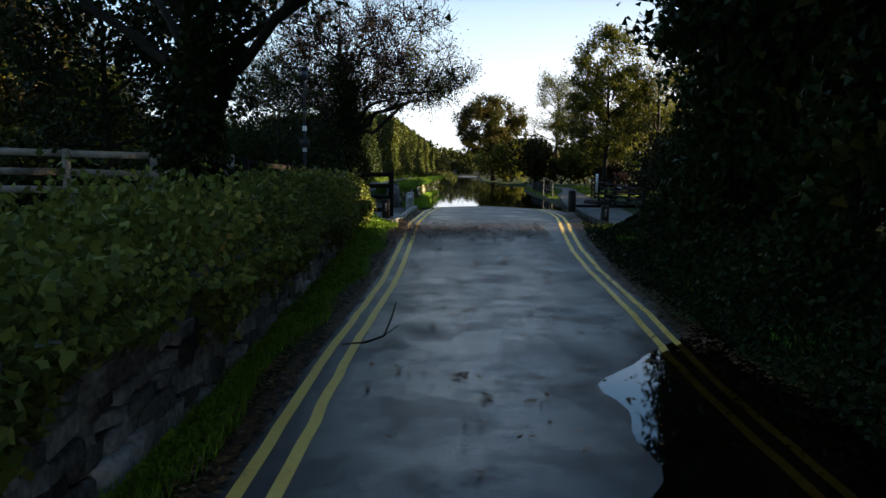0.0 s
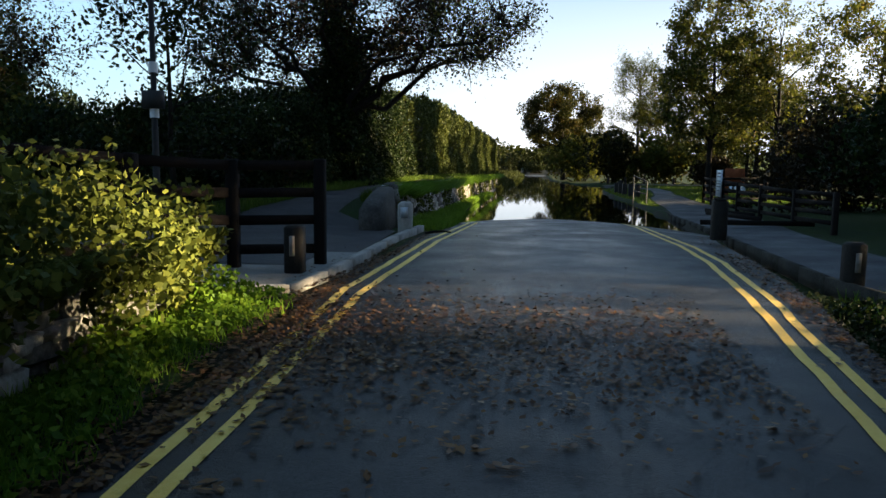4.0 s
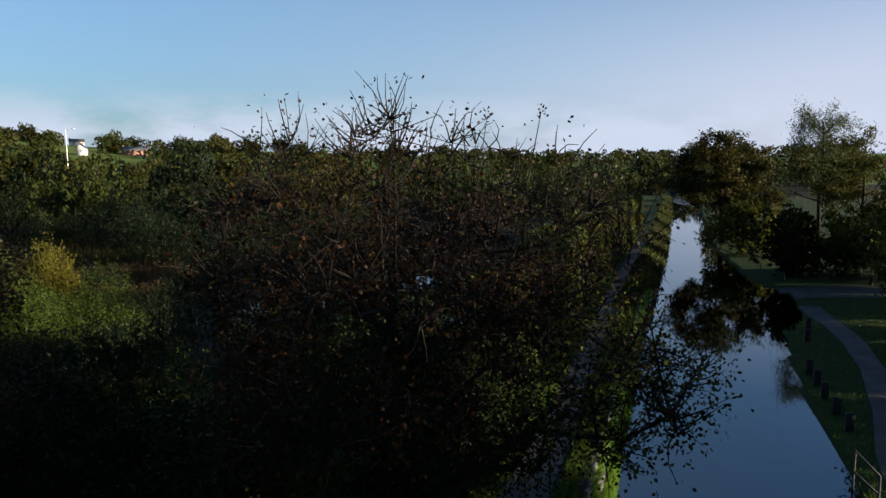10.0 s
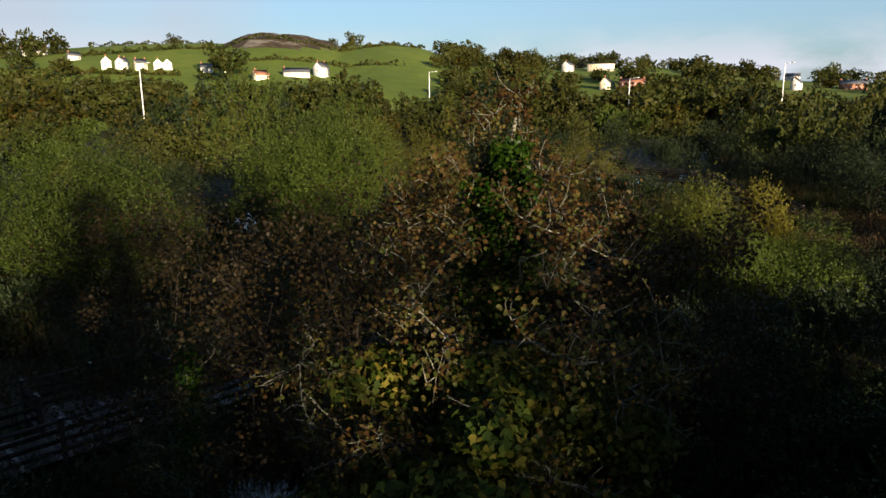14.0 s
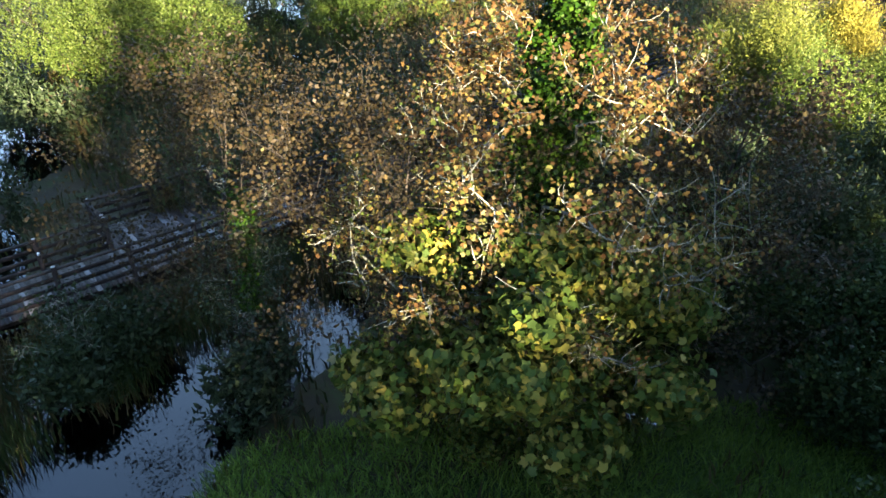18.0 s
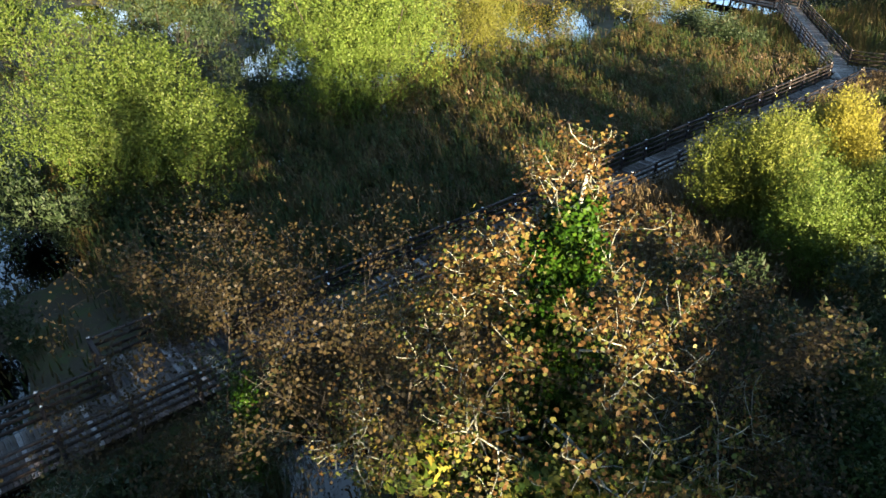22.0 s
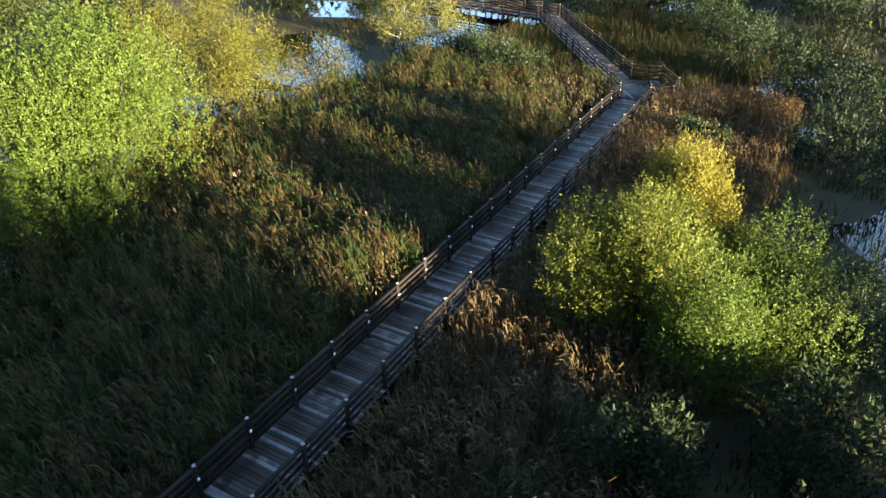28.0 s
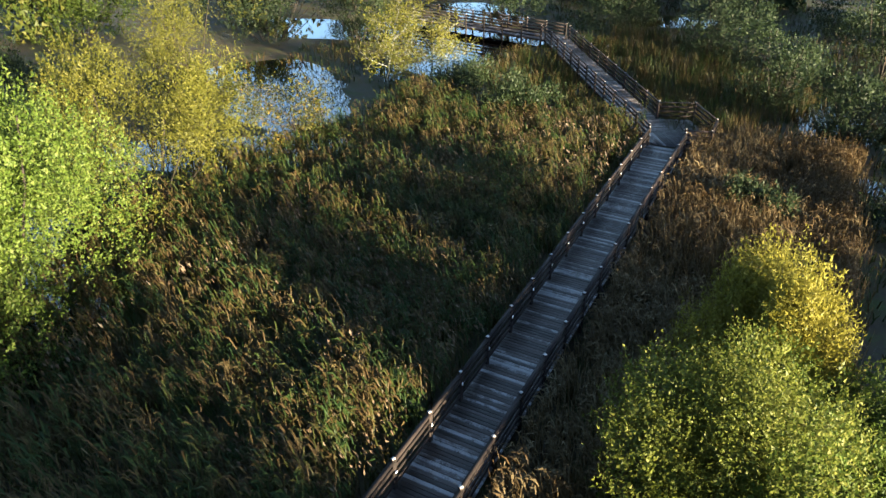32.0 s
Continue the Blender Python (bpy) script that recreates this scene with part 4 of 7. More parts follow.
fence("fence", "dark rail fence across the paddock", [(9.1, 42.7, 0.15, 1.3), (11.6, 42.5, 0.2, 1.35), (14.1, 42.2, 0.2, 1.35), (16.6, 41.9, 0.2, 1.35), (19.1, 41.6, 0.2, 1.35)],
      (0.2, 0.45, 0.7, 0.94), 0.12, (0.045, 0.1), TIMBER)
fence("handrail", "thin dark metal barrier at the water's edge", [(6.37, 44.3, -0.1, 1.36), (6.75, 43.1, -0.1, 1.1)], (0.5, 0.97), 0.055, (0.04, 0.05), METAL_DARK)
for x, y, l, yaw in ((7.35, 30.5, 3.4, 98), (7.75, 32.2, 3.2, 99), (8.1, 29.0, 2.6, 170)):
    log = solid("timber_edging", beam((x, y, 0.3), (x + l * math.cos(radians(yaw)), y + l * math.sin(radians(yaw)), 0.26), 0.07, 0.12), TIMBER, "dark sleeper laid on the ground by the path", "timber edging")

board = thing("notice_board", "pale notice board fixed to the paddock fence", "notice board", (8.36, 37.6, 0.0), yaw=-98)
part("panel", box(0, -0.09, 1.12, 1.15, 0.03, 0.95), PANEL, board)
for x in (-0.57, 0.57):
    part("trim", box(x, -0.095, 1.12, 0.05, 0.05, 0.97), METAL_PALE, board)
for k, (z, w) in enumerate(((1.48, 0.7), (1.36, 0.9), (1.2, 0.85), (1.1, 0.9), (1.0, 0.8), (0.86, 0.6))):
    part("text_bar", box(-0.05, -0.109, z, w, 0.006, 0.035 if k else 0.06), PRINT, board)
bench = thing("lectern", "red-brown timber information lectern with a pale panel", "information lectern", (13.1, 51.6, 0.22), yaw=25)
for x in (-0.55, 0.55):
    part("leg", box(x, 0, 0.55, 0.14, 0.14, 1.1), RUST, bench)
part("back_board", box(0, 0.05, 1.15, 1.3, 0.06, 0.75), RUST, bench)
part("panel", (np.array([[-0.5, -0.35, 0.25], [0.5, -0.35, 0.25], [0.5, -0.1, 0.62], [-0.5, -0.1, 0.62], [-0.5, -0.33, 0.22], [0.5, -0.33, 0.22], [0.5, -0.07, 0.6], [-0.5, -0.07, 0.6]]), BOX_F[:, ::-1]), PANEL, bench, "pale sloping panel")

lamp = thing("lamp_post", "dark slim lamp post with white bands and a sign box", "lamp post", (-4.05, 20.6, 0.4))
part("column", tube([(0, 0, -0.2), (0, 0, 2.0), (0, 0, 4.3)], [0.055, 0.04, 0.032], 10), METAL_DARK, lamp, smooth=True)
for z in (1.74, 2.34):
    part("band", tube([(0, 0, z), (0, 0, z + 0.14)], [0.062, 0.062], 10), WHITE, lamp, "white reflective band")
part("box", box(0, -0.02, 1.98, 0.28, 0.1, 0.24), METAL_DARK, lamp, "dark sign box")
part("lantern", box(0.0, 0, 3.95, 0.24, 0.2, 0.32, taper=0.8), GLASS_FAR, lamp, "grey glass lantern")
part("lantern_cap", box(0.0, 0, 4.14, 0.3, 0.26, 0.05, taper=0.6), METAL_DARK, lamp)

# ---- the boardwalk ----
BW_O, BW_D, BW_N = np.array([-22.33, 16.59]), np.array([-0.4185, 0.9082]), np.array([-0.9082, -0.4185])
BW2_O, BW2_D, BW2_N = np.array([-46.1, 63.3]), np.array([-0.864, 0.5035]), np.array([0.5035, 0.864])
BW3_O, BW3_D, BW3_N = np.array([-67.3, 75.6]), np.array([-0.955, -0.296]), np.array([-0.296, 0.955])
DECK_Z, RAIL_TOP = 0.74, 1.84


def bw_point(o, d, n, s, across, z):
    p = o + d * s + n * across
    return (p[0], p[1], z)


def railing(parent, pts, brace_side=None, every=2, seed=0):
    """Posts at pts ((x, y) on the deck's edge) with four rails between them."""
    for k, p in enumerate(pts):
        v, f = bevel_box(0.125, 0.125, RAIL_TOP + 0.05 + 0.45, 0.012)
        post = part("post", (v + (p[0], p[1], -0.45), f), TIMBER, parent)
        part("post_cap", box(p[0], p[1], RAIL_TOP + 0.056, 0.1, 0.1, 0.012), POSTTOP, post, "bleached post top")
        if brace_side is not None and k % every == 0:
            q = (p[0] + brace_side[0] * 0.75, p[1] + brace_side[1] * 0.75)
            part("brace", beam((q[0], q[1], -0.1), (p[0] + brace_side[0] * 0.05, p[1] + brace_side[1] * 0.05, 1.05), 0.06, 0.09), TIMBER, parent)
    for p, q in zip(pts[:-1], pts[1:]):
        for z, w, h in ((RAIL_TOP, 0.13, 0.05), (1.56, 0.05, 0.12), (1.27, 0.05, 0.12), (0.98, 0.05, 0.12)):
            part("rail", beam((p[0], p[1], z - 0.03), (q[0], q[1], z - 0.03), w, h), TIMBER, parent)


def decking(parent, o, d, n, s0, s1, width, limit, seed):
    """Boards laid across, each its own piece up to the limit, on three joists."""
    r = np.random.default_rng(seed)
    yaw = math.degrees(math.atan2(n[1], n[0]))
    meshes = []
    for k in range(5):
        v, f = bevel_box(width + 0.1, 0.136, 0.04, 0.006)
        meshes.append(mesh_of("plank", v + (0, 0, DECK_Z - 0.04), f, DECK))
    count, rest = int((s1 - s0) / 0.15), []
    for k in range(count):
        c = o + d * (s0 + (k + 0.5) * 0.15) + n * (width / 2)
        m = pose(c[0], c[1], r.normal(0, 0.003), 0, 0, yaw + r.normal(0, 0.25))
        if k < limit:
            ob = new("plank", meshes[k % 5])
            ob.matrix_world = m
            ob.parent = parent
        else:
            v, f = box(c[0], c[1], DECK_Z - 0.02 + r.normal(0, 0.003), width + 0.1, 0.136, 0.04, yaw)
            rest.append((v, f))
    if rest:
        tagged(part("planks", joined(rest), DECK, parent), kind="stuff")
    for across in (0.08, width / 2, width - 0.08):
        part("joist", beam(bw_point(o, d, n, s0, across, DECK_Z - 0.13), bw_point(o, d, n, s1, across, DECK_Z - 0.13), 0.08, 0.17), TIMBER, parent)
    for k in range(int((s1 - s0) / 2.0) + 1):
        part("cross_beam", beam(bw_point(o, d, n, s0 + 0.1 + 2.0 * k, 0.0, DECK_Z - 0.29), bw_point(o, d, n, s0 + 0.1 + 2.0 * k, width, DECK_Z - 0.29), 0.09, 0.14), TIMBER, parent)


walk_a = thing("boardwalk", "long straight timber boardwalk with dark rails and bleached wet boards", "boardwalk", group="boardwalk over the marsh")
decking(walk_a, BW_O, BW_D, BW_N, 6.0, 52.2, 2.03, 300, 1)
decking(walk_a, BW_O, BW_D, BW_N, -24.0, 6.0, 2.03, 0, 2)
bay = thing("viewing_bay", "timber passing bay widening the boardwalk", "viewing platform", group="boardwalk over the marsh")
decking(bay, BW_O + BW_N * 2.14, BW_D, BW_N, 1.95, 6.1, 1.6, 60, 3)
railing(walk_a, [BW_O + BW_D * s for s in np.arange(-24, 53, 2.0)], -BW_N, 3)
railing(walk_a, [BW_O + BW_D * s + BW_N * 2.03 for s in np.arange(-24, 2.5, 2.0)])
for z in (1.0, 1.24, 1.48, 1.72):
    spot = BW_O - BW_D * 2.0 + BW_N * (2.03 - 0.07)
    part("reflector", box(spot[0], spot[1], z, 0.02, 0.09, 0.1, math.degrees(math.atan2(BW_N[1], BW_N[0]))), WHITE, walk_a, "white reflector plate")
railing(bay, [BW_O + BW_D * 2 + BW_N * 2.25, BW_O + BW_D * 2 + BW_N * 3.74, BW_O + BW_D * 4 + BW_N * 3.74, BW_O + BW_D * 6 + BW_N * 3.74, BW_O + BW_D * 6 + BW_N * 2.25])
railing(walk_a, [BW_O + BW_D * s + BW_N * 2.03 for s in np.arange(6, 53, 2.0)])

for s0 in (*np.arange(-8, 1.5, 2.0), *np.arange(8, 53, 2.0)):
    spot = BW_O + BW_D * s0 + BW_N * (2.03 - 0.07)
    part("reflector", box(spot[0], spot[1], 1.42, 0.016, 0.07, 0.1, math.degrees(math.atan2(BW_N[1], BW_N[0]))), WHITE, walk_a, "white reflector plate")

walk_b = thing("boardwalk", "farther timber boardwalk span with four dark rails", "boardwalk", group="boardwalk over the marsh")
decking(walk_b, BW2_O, BW2_D, BW2_N, 1.6, 24.6, 2.05, 150, 4)
railing(walk_b, [BW2_O + BW2_D * s for s in np.arange(0.2, 25, 2.03)])
railing(walk_b, [BW2_O + BW2_D * s + BW2_N * 2.08 for s in np.arange(4.0, 25, 2.03)])
corner = thing("corner_platform", "timber platform where the boardwalk turns", "viewing platform", group="boardwalk over the marsh")
cz = DECK_Z
poly = [(-46.1, 63.3), (-44.3, 64.3), (-44.4, 66.9), (-47.0, 68.5), (-48.6, 66.9)]
cx, cy = sum(p[0] for p in poly) / 5, sum(p[1] for p in poly) / 5
rows = np.arange(-3.3, 3.3, 0.15)
d2, n2 = BW2_D, BW2_N
P = np.array(poly) - (cx, cy)
for r0 in rows:
    hits = []
    for p, q in zip(P, np.roll(P, -1, 0)):
        a0, b0 = p @ n2 - r0, q @ n2 - r0
        if a0 * b0 < 0:
            w = p + (q - p) * a0 / (a0 - b0)
            hits.append(w @ d2)
    if len(hits) == 2 and abs(hits[0] - hits[1]) > 0.25:
        lo, hi = sorted(hits)
        c = np.array([cx, cy]) + n2 * (r0 + 0.002) + d2 * (lo + hi) / 2
        part("plank", box(c[0], c[1], cz - 0.022, hi - lo, 0.136, 0.04, math.degrees(math.atan2(d2[1], d2[0]))), DECK, corner)
railing(corner, [(-44.42, 64.3), (-43.35, 65.2), (-44.3, 67.1), (-46.9, 68.7), (-48.45, 67.05)])
for p, q in (((-46.0, 63.6), (-48.4, 66.7)), ((-44.6, 64.6), (-46.8, 68.2))):
    part("joist", beam((*p, cz - 0.13), (*q, cz - 0.13), 0.08, 0.17), TIMBER, corner)
walk_c = thing("boardwalk", "last boardwalk span crossing open water", "boardwalk", group="boardwalk over the marsh")
decking(walk_c, BW3_O, BW3_D, BW3_N, -1.2, 18.0, 2.05, 120, 5)
railing(walk_c, [BW3_O + BW3_D * s for s in np.arange(0.4, 18.5, 2.0)])
railing(walk_c, [BW3_O + BW3_D * s + BW3_N * 2.05 for s in np.arange(-1.0, 18.5, 2.0)])


# ---- trees and shrubs ----
def bent(rng, p, d, length, n, wiggle, lift):
    """A wandering polyline from p along d that bends upward by lift."""
    pts, d = [np.array(p, float)], np.array(d, float)
    for _ in range(n):
        d = d + rng.normal(0, wiggle, 3) + (0, 0, lift)
        d /= np.linalg.norm(d)
        pts.append(pts[-1] + d * length / n)
    return np.array(pts)


def tree_frame(seed, height, trunk_r, crown_r, limbs=13, start=0.28, forks=5, twigs=4, spread=1.0, cone=0.0, lean=(0, 0), lift=0.06, limb_share=0.5):
    """Wood of a broad tree: tubes of the trunk, limbs and twigs, and the twigs' points."""
    rng = np.random.default_rng(seed)
    trunk = bent(rng, (0, 0, -0.3), (lean[0], lean[1], 1), height * 0.86, 8, 0.05, 0.05)
    wood_trunk = [tube(trunk, trunk_r * np.linspace(1, 0.22, 9) * np.array([1.35] + [1] * 8), 9)]
    wood, tips = [], []
    for k in range(limbs):
        s = start + (0.97 - start) * (k + rng.uniform(0, 0.7)) / limbs
        at = trunk[0] + (trunk[-1] - trunk[0]) * s
        i = min(int(s * 8), 7)
        at = trunk[i] + (trunk[i + 1] - trunk[i]) * (s * 8 - i)
        az = k * 2.4 + rng.uniform(-0.4, 0.4)
        steep = 0.25 + 1.1 * (s - start) ** 1.2 * spread
        prof = math.sin(math.pi * min(1, 0.30 + 0.62 * (s - start) / (1 - start))) ** 0.7
        length = crown_r * (0.55 + 0.6 * prof) * rng.uniform(0.8, 1.15) * (1 - cone * (s - start) / (1 - start))
        limb = bent(rng, at, (math.cos(az), math.sin(az), steep), length, 6, 0.13, lift)
        r0 = trunk_r * (1 - 0.7 * s) * limb_share
        wood.append(tube(limb, r0 * np.linspace(1, 0.2, 7), 6))
        for j in range(forks):
            u = 0.25 + 0.75 * (j + rng.uniform(0, 1)) / forks
            q = limb[min(int(u * 6), 5)]
            d = limb[min(int(u * 6) + 1, 6)] - q
            d = d / np.linalg.norm(d) + rng.normal(0, 0.55, 3) + (0, 0, 0.15)
            sub = bent(rng, q, d, length * rng.uniform(0.3, 0.5), 4, 0.16, 0.05)
            wood.append(tube(sub, r0 * 0.38 * np.linspace(1, 0.25, 5), 4))
            tips.append(sub[2:])
            for _ in range(twigs):
                q2 = sub[rng.integers(1, 5)]
                tw = bent(rng, q2, rng.normal(0, 0.7, 3) + (sub[-1] - sub[0]) / np.linalg.norm(sub[-1] - sub[0]), length * rng.uniform(0.14, 0.26), 3, 0.2, 0.05)
                wood.append(tube(tw, r0 * 0.14 * np.linspace(1, 0.3, 4) + 0.004, 3))
                tips.append(tw[1:])
    return joined(wood_trunk), joined(wood), tips, trunk


def tree(name, label, seed, at, height, trunk_r, crown_r, leaves, size, material, bark=BARK, group="", loose=0.32, narrow=0.75, scale=(1, 1, 1), yaw=0.0, category="tree", trim=None, **shape):
    rng = np.random.default_rng(seed + 100)
    trunk, wood, tips, line = tree_frame(seed, height, trunk_r, crown_r, **shape)
    t = thing(name, label, category, at, group, yaw=yaw)
    part("trunk", trunk, bark, t, smooth=True)
    tagged(part("branchwork", wood, bark, t, smooth=True), kind="stuff")
    pts = np.concatenate(tips)
    pick = pts[rng.integers(0, len(pts), leaves)] + rng.normal(0, loose, (leaves, 3))
    if trim:
        pick = pick[~trim(pick)]
    heart = np.array([line[5][0], line[5][1], line[5][2] * 0.8])
    out = (pick - heart) / (np.linalg.norm(pick - heart, axis=1)[:, None] + 0.01)
    part("crown", kites(rng, pick, size, size * narrow, None, 1.0, out, 0.9, size > 0.17), material, t)
    return t, line, tips


def curve3(p, c, q, n):
    """Points of a soft bend from p to q, drawn towards c."""
    u = np.linspace(0, 1, n)[:, None]
    return (1 - u) ** 2 * np.asarray(p) + 2 * u * (1 - u) * np.asarray(c) + u ** 2 * np.asarray(q)


def scatter(rng, n, inside, low, high, tries=12):
    """n places inside a shape, well apart from one another."""
    pts = []
    low, high = np.asarray(low, float), np.asarray(high, float)
    while len(pts) < n:
        c = low + (high - low) * rng.random((tries * 4, 3))
        c = c[inside(c)][:tries]
        if not len(c):
            continue
        if pts:
            far = np.linalg.norm(c[:, None, :] - np.array(pts)[None, :, :], axis=2).min(axis=1)
            c = c[[int(np.argmax(far))]]
        pts.append(c[0])
    return np.array(pts)


def crown_tree(name, label, seed, at, trunk, trunk_r, clumps, clump_r, leaves, size, material, bark=BARK, group="", category="tree", limbs=11, start=0.3, narrow=0.78, twigs=6, flat=0.75, thick=0.5, kinds=None, broad=False):
    """A tree whose limbs reach for clumps of leaves: trunk points and clump centres from the foot; leaves: how many a clump holds, by its centre;
    kinds: further (part, material, which clumps) crowns."""
    rng = np.random.default_rng(seed)
    t = thing(name, label, category, at, group)
    trunk = np.asarray(trunk, float)
    k = np.linspace(0, 1, len(trunk))
    fine = np.linspace(0, 1, 12)
    line = np.stack([np.interp(fine, k, trunk[:, a]) for a in range(3)], 1) + rng.normal(0, trunk_r * 0.25, (12, 3)) * np.linspace(0, 1, 12)[:, None]
    part("trunk", tube(line, trunk_r * np.linspace(1, 0.2, 12) * np.array([1.4, 1.1] + [1] * 10), 10), bark, t, smooth=True)
    ends = [int(np.argmax(clumps[:, 2]))]
    while len(ends) < limbs:
        d = np.linalg.norm(clumps[:, None, :] - clumps[ends][None, :, :], axis=2).min(axis=1)
        ends.append(int(np.argmax(d)))
    wood, lines = [], []
    for e in ends:
        tip = clumps[e]
        reach = np.hypot(*(tip[:2] - line[-1][:2]))
        want = np.clip(tip[2] - 0.62 * reach, line[0][2] + start * (line[-1][2] - line[0][2]), line[-1][2])
        i = int(np.argmin(np.abs(line[:, 2] - want)))
        root = line[i]
        mid = (root + tip) / 2 + (0, 0, 0.12 * reach) + rng.normal(0, 0.09 * reach + 0.1, 3)
        limb = curve3(root, mid, tip, 9) + np.concatenate([[np.zeros(3)], rng.normal(0, 0.035 * reach, (8, 3))])
        r0 = trunk_r * (1 - 0.75 * i / 11) * thick
        wood.append(tube(limb, r0 * np.linspace(1, 0.22, 9), 7))
        lines.append((limb, r0))
    leaf_at, leaf_of, leaf_out = [], [], []
    heart = clumps.mean(axis=0) - (0, 0, 1.0)
    for n, c in enumerate(clumps):
        best = min(((float(np.linalg.norm(limb[j] - c)) + 0.15 * (8 - j), m, j) for m, (limb, _) in enumerate(lines) for j in range(3, 9)))
        limb, r0 = lines[best[1]]
        root = limb[best[2]]
        gap = np.linalg.norm(c - root)
        sub = np.repeat(c[None, :], 6, 0)
        if gap > 0.05:
            sub = curve3(root, (root + c) / 2 + rng.normal(0, 0.12 * gap, 3) - (0, 0, 0.06 * gap), c, 6)
            wood.append(tube(sub, np.maximum(r0 * 0.34, 0.012) * np.linspace(1, 0.3, 6), 5))
        out = (c - heart) / (np.linalg.norm(c - heart) + 0.01)
        tw = []
        for _ in range(twigs):
            d = rng.normal(0, 0.75, 3) + out * 0.55 + (0, 0, 0.35)
            d = d / np.linalg.norm(d) * clump_r * rng.uniform(0.7, 1.3)
            q = sub[rng.integers(2, 6)]
            line_t = curve3(q, q + d * 0.5 + rng.normal(0, 0.2 * clump_r, 3), q + d, 4)
            wood.append(tube(line_t, np.array([0.014, 0.011, 0.008, 0.004]) * (1 + trunk_r), 3))
            tw.append(line_t)
        tw = np.concatenate(tw)
        m = int(leaves(c)) if callable(leaves) else leaves
        spot = tw[rng.integers(0, len(tw), m)] + rng.normal(0, clump_r * 0.3, (m, 3)) * (1, 1, flat)
        leaf_at.append(spot)
        leaf_of.append(np.full(m, n))
        leaf_out.append(np.repeat(out[None, :], m, 0))
    tagged(part("branchwork", joined(wood), bark, t, smooth=True), kind="stuff")
    leaf_at, leaf_of, leaf_out = np.concatenate(leaf_at), np.concatenate(leaf_of), np.concatenate(leaf_out)
    done = np.zeros(len(leaf_at), bool)
    for part_name, m, which in (kinds or ()):
        ok = which(leaf_at, rng) & ~done
        done |= ok
        if ok.any():
            part(part_name, lobed(rng, leaf_at[ok], size, leaf_out[ok]) if broad else kites(rng, leaf_at[ok], size, size * narrow, None, 1.0, leaf_out[ok], 0.9, size > 0.11), m, t)
    part("crown", lobed(rng, leaf_at[~done], size, leaf_out[~done]) if broad else kites(rng, leaf_at[~done], size, size * narrow, None, 1.0, leaf_out[~done], 0.9, size > 0.11), material, t)
    return t, line


def oval(centre, radii, low=1.0, power=2.0, hollow=0.0):
    """A test for places inside an egg: its lower half squeezed by low, its heart left hollow."""
    def inside(c):
        d = np.abs((c - np.asarray(centre)) / np.asarray(radii) / np.where((c[:, 2] < centre[2])[:, None], (1, 1, low), (1, 1, 1)))
        r = (d ** power).sum(axis=1) ** (1 / power)
        return (r < 1) & (r > hollow)
    return inside


def shrub_geo(seed, rx, ry, h, shoots, per, length, width, shoot=0.7, base=0.12, lumps=7, fill=0.35, up=0.9):
    """A many-stemmed shrub: leafy shoots standing off a lumpy dome, and stems below."""
    rng = np.random.default_rng(seed)
    lump = rng.normal(size=(lumps, 3)) * (0.42, 0.42, 0.25) + (0, 0, 0.52)
    lr = rng.uniform(0.26, 0.5, lumps)
    which = rng.integers(0, lumps, shoots)
    d = rng.normal(size=(shoots, 3))
    d[:, 2] = d[:, 2] * 0.8 + 0.35
    d /= np.linalg.norm(d, axis=1)[:, None]
    depth = np.where(rng.random(shoots) < fill, rng.uniform(0.25, 0.85, shoots), rng.uniform(0.85, 1.06, shoots))
    p = lump[which] + d * (lr[which] * depth)[:, None]
    p[:, 2] = np.maximum(p[:, 2], base + 0.06 * rng.random(shoots))
    p = p * (rx, ry, h * 0.92)
    way = d * (1 - up * 0.5) + (0, 0, up) + rng.normal(0, 0.22, (shoots, 3))
    way /= np.linalg.norm(way, axis=1)[:, None]
    sl = shoot * rng.uniform(0.5, 1.3, shoots)
    u = rng.random((shoots, per))
    c = p[:, None, :] + way[:, None, :] * (u * sl[:, None])[:, :, None] + rng.normal(0, 0.05 + length * 0.3, (shoots, per, 3)) * (1.1 - 0.7 * u)[:, :, None]
    axis = np.repeat(way[:, None, :], per, 1).reshape(-1, 3)
    leaf = kites(rng, c.reshape(-1, 3), length, width, axis, 0.7, np.repeat(d[:, None, :], per, 1).reshape(-1, 3), 0.45, length > 0.1)
    stems = []
    for k in range(14):
        q = p[rng.integers(0, shoots)]
        stems.append(tube(bent(rng, (q[0] * 0.12, q[1] * 0.12, -0.3), (q[0] * 0.5, q[1] * 0.5, max(0.4, q[2])), np.linalg.norm(q) * 0.95 + 0.3, 4, 0.08, 0.0), np.linspace(0.05, 0.015, 5) * h / 5, 4))
    return leaf, joined(stems)


def shrub(name, label, seed, at, rx, ry, h, shoots, per, length, width, material, group="", category="shrub", bark=BARK, **kw):
    leaf, stems = shrub_geo(seed, rx, ry, h, shoots, per, length, width, **kw)
    t = thing(name, label, category, at, group)
    part("crown", leaf, material, t)
    tagged(part("stemwork", stems, bark, t), kind="stuff")
    return t


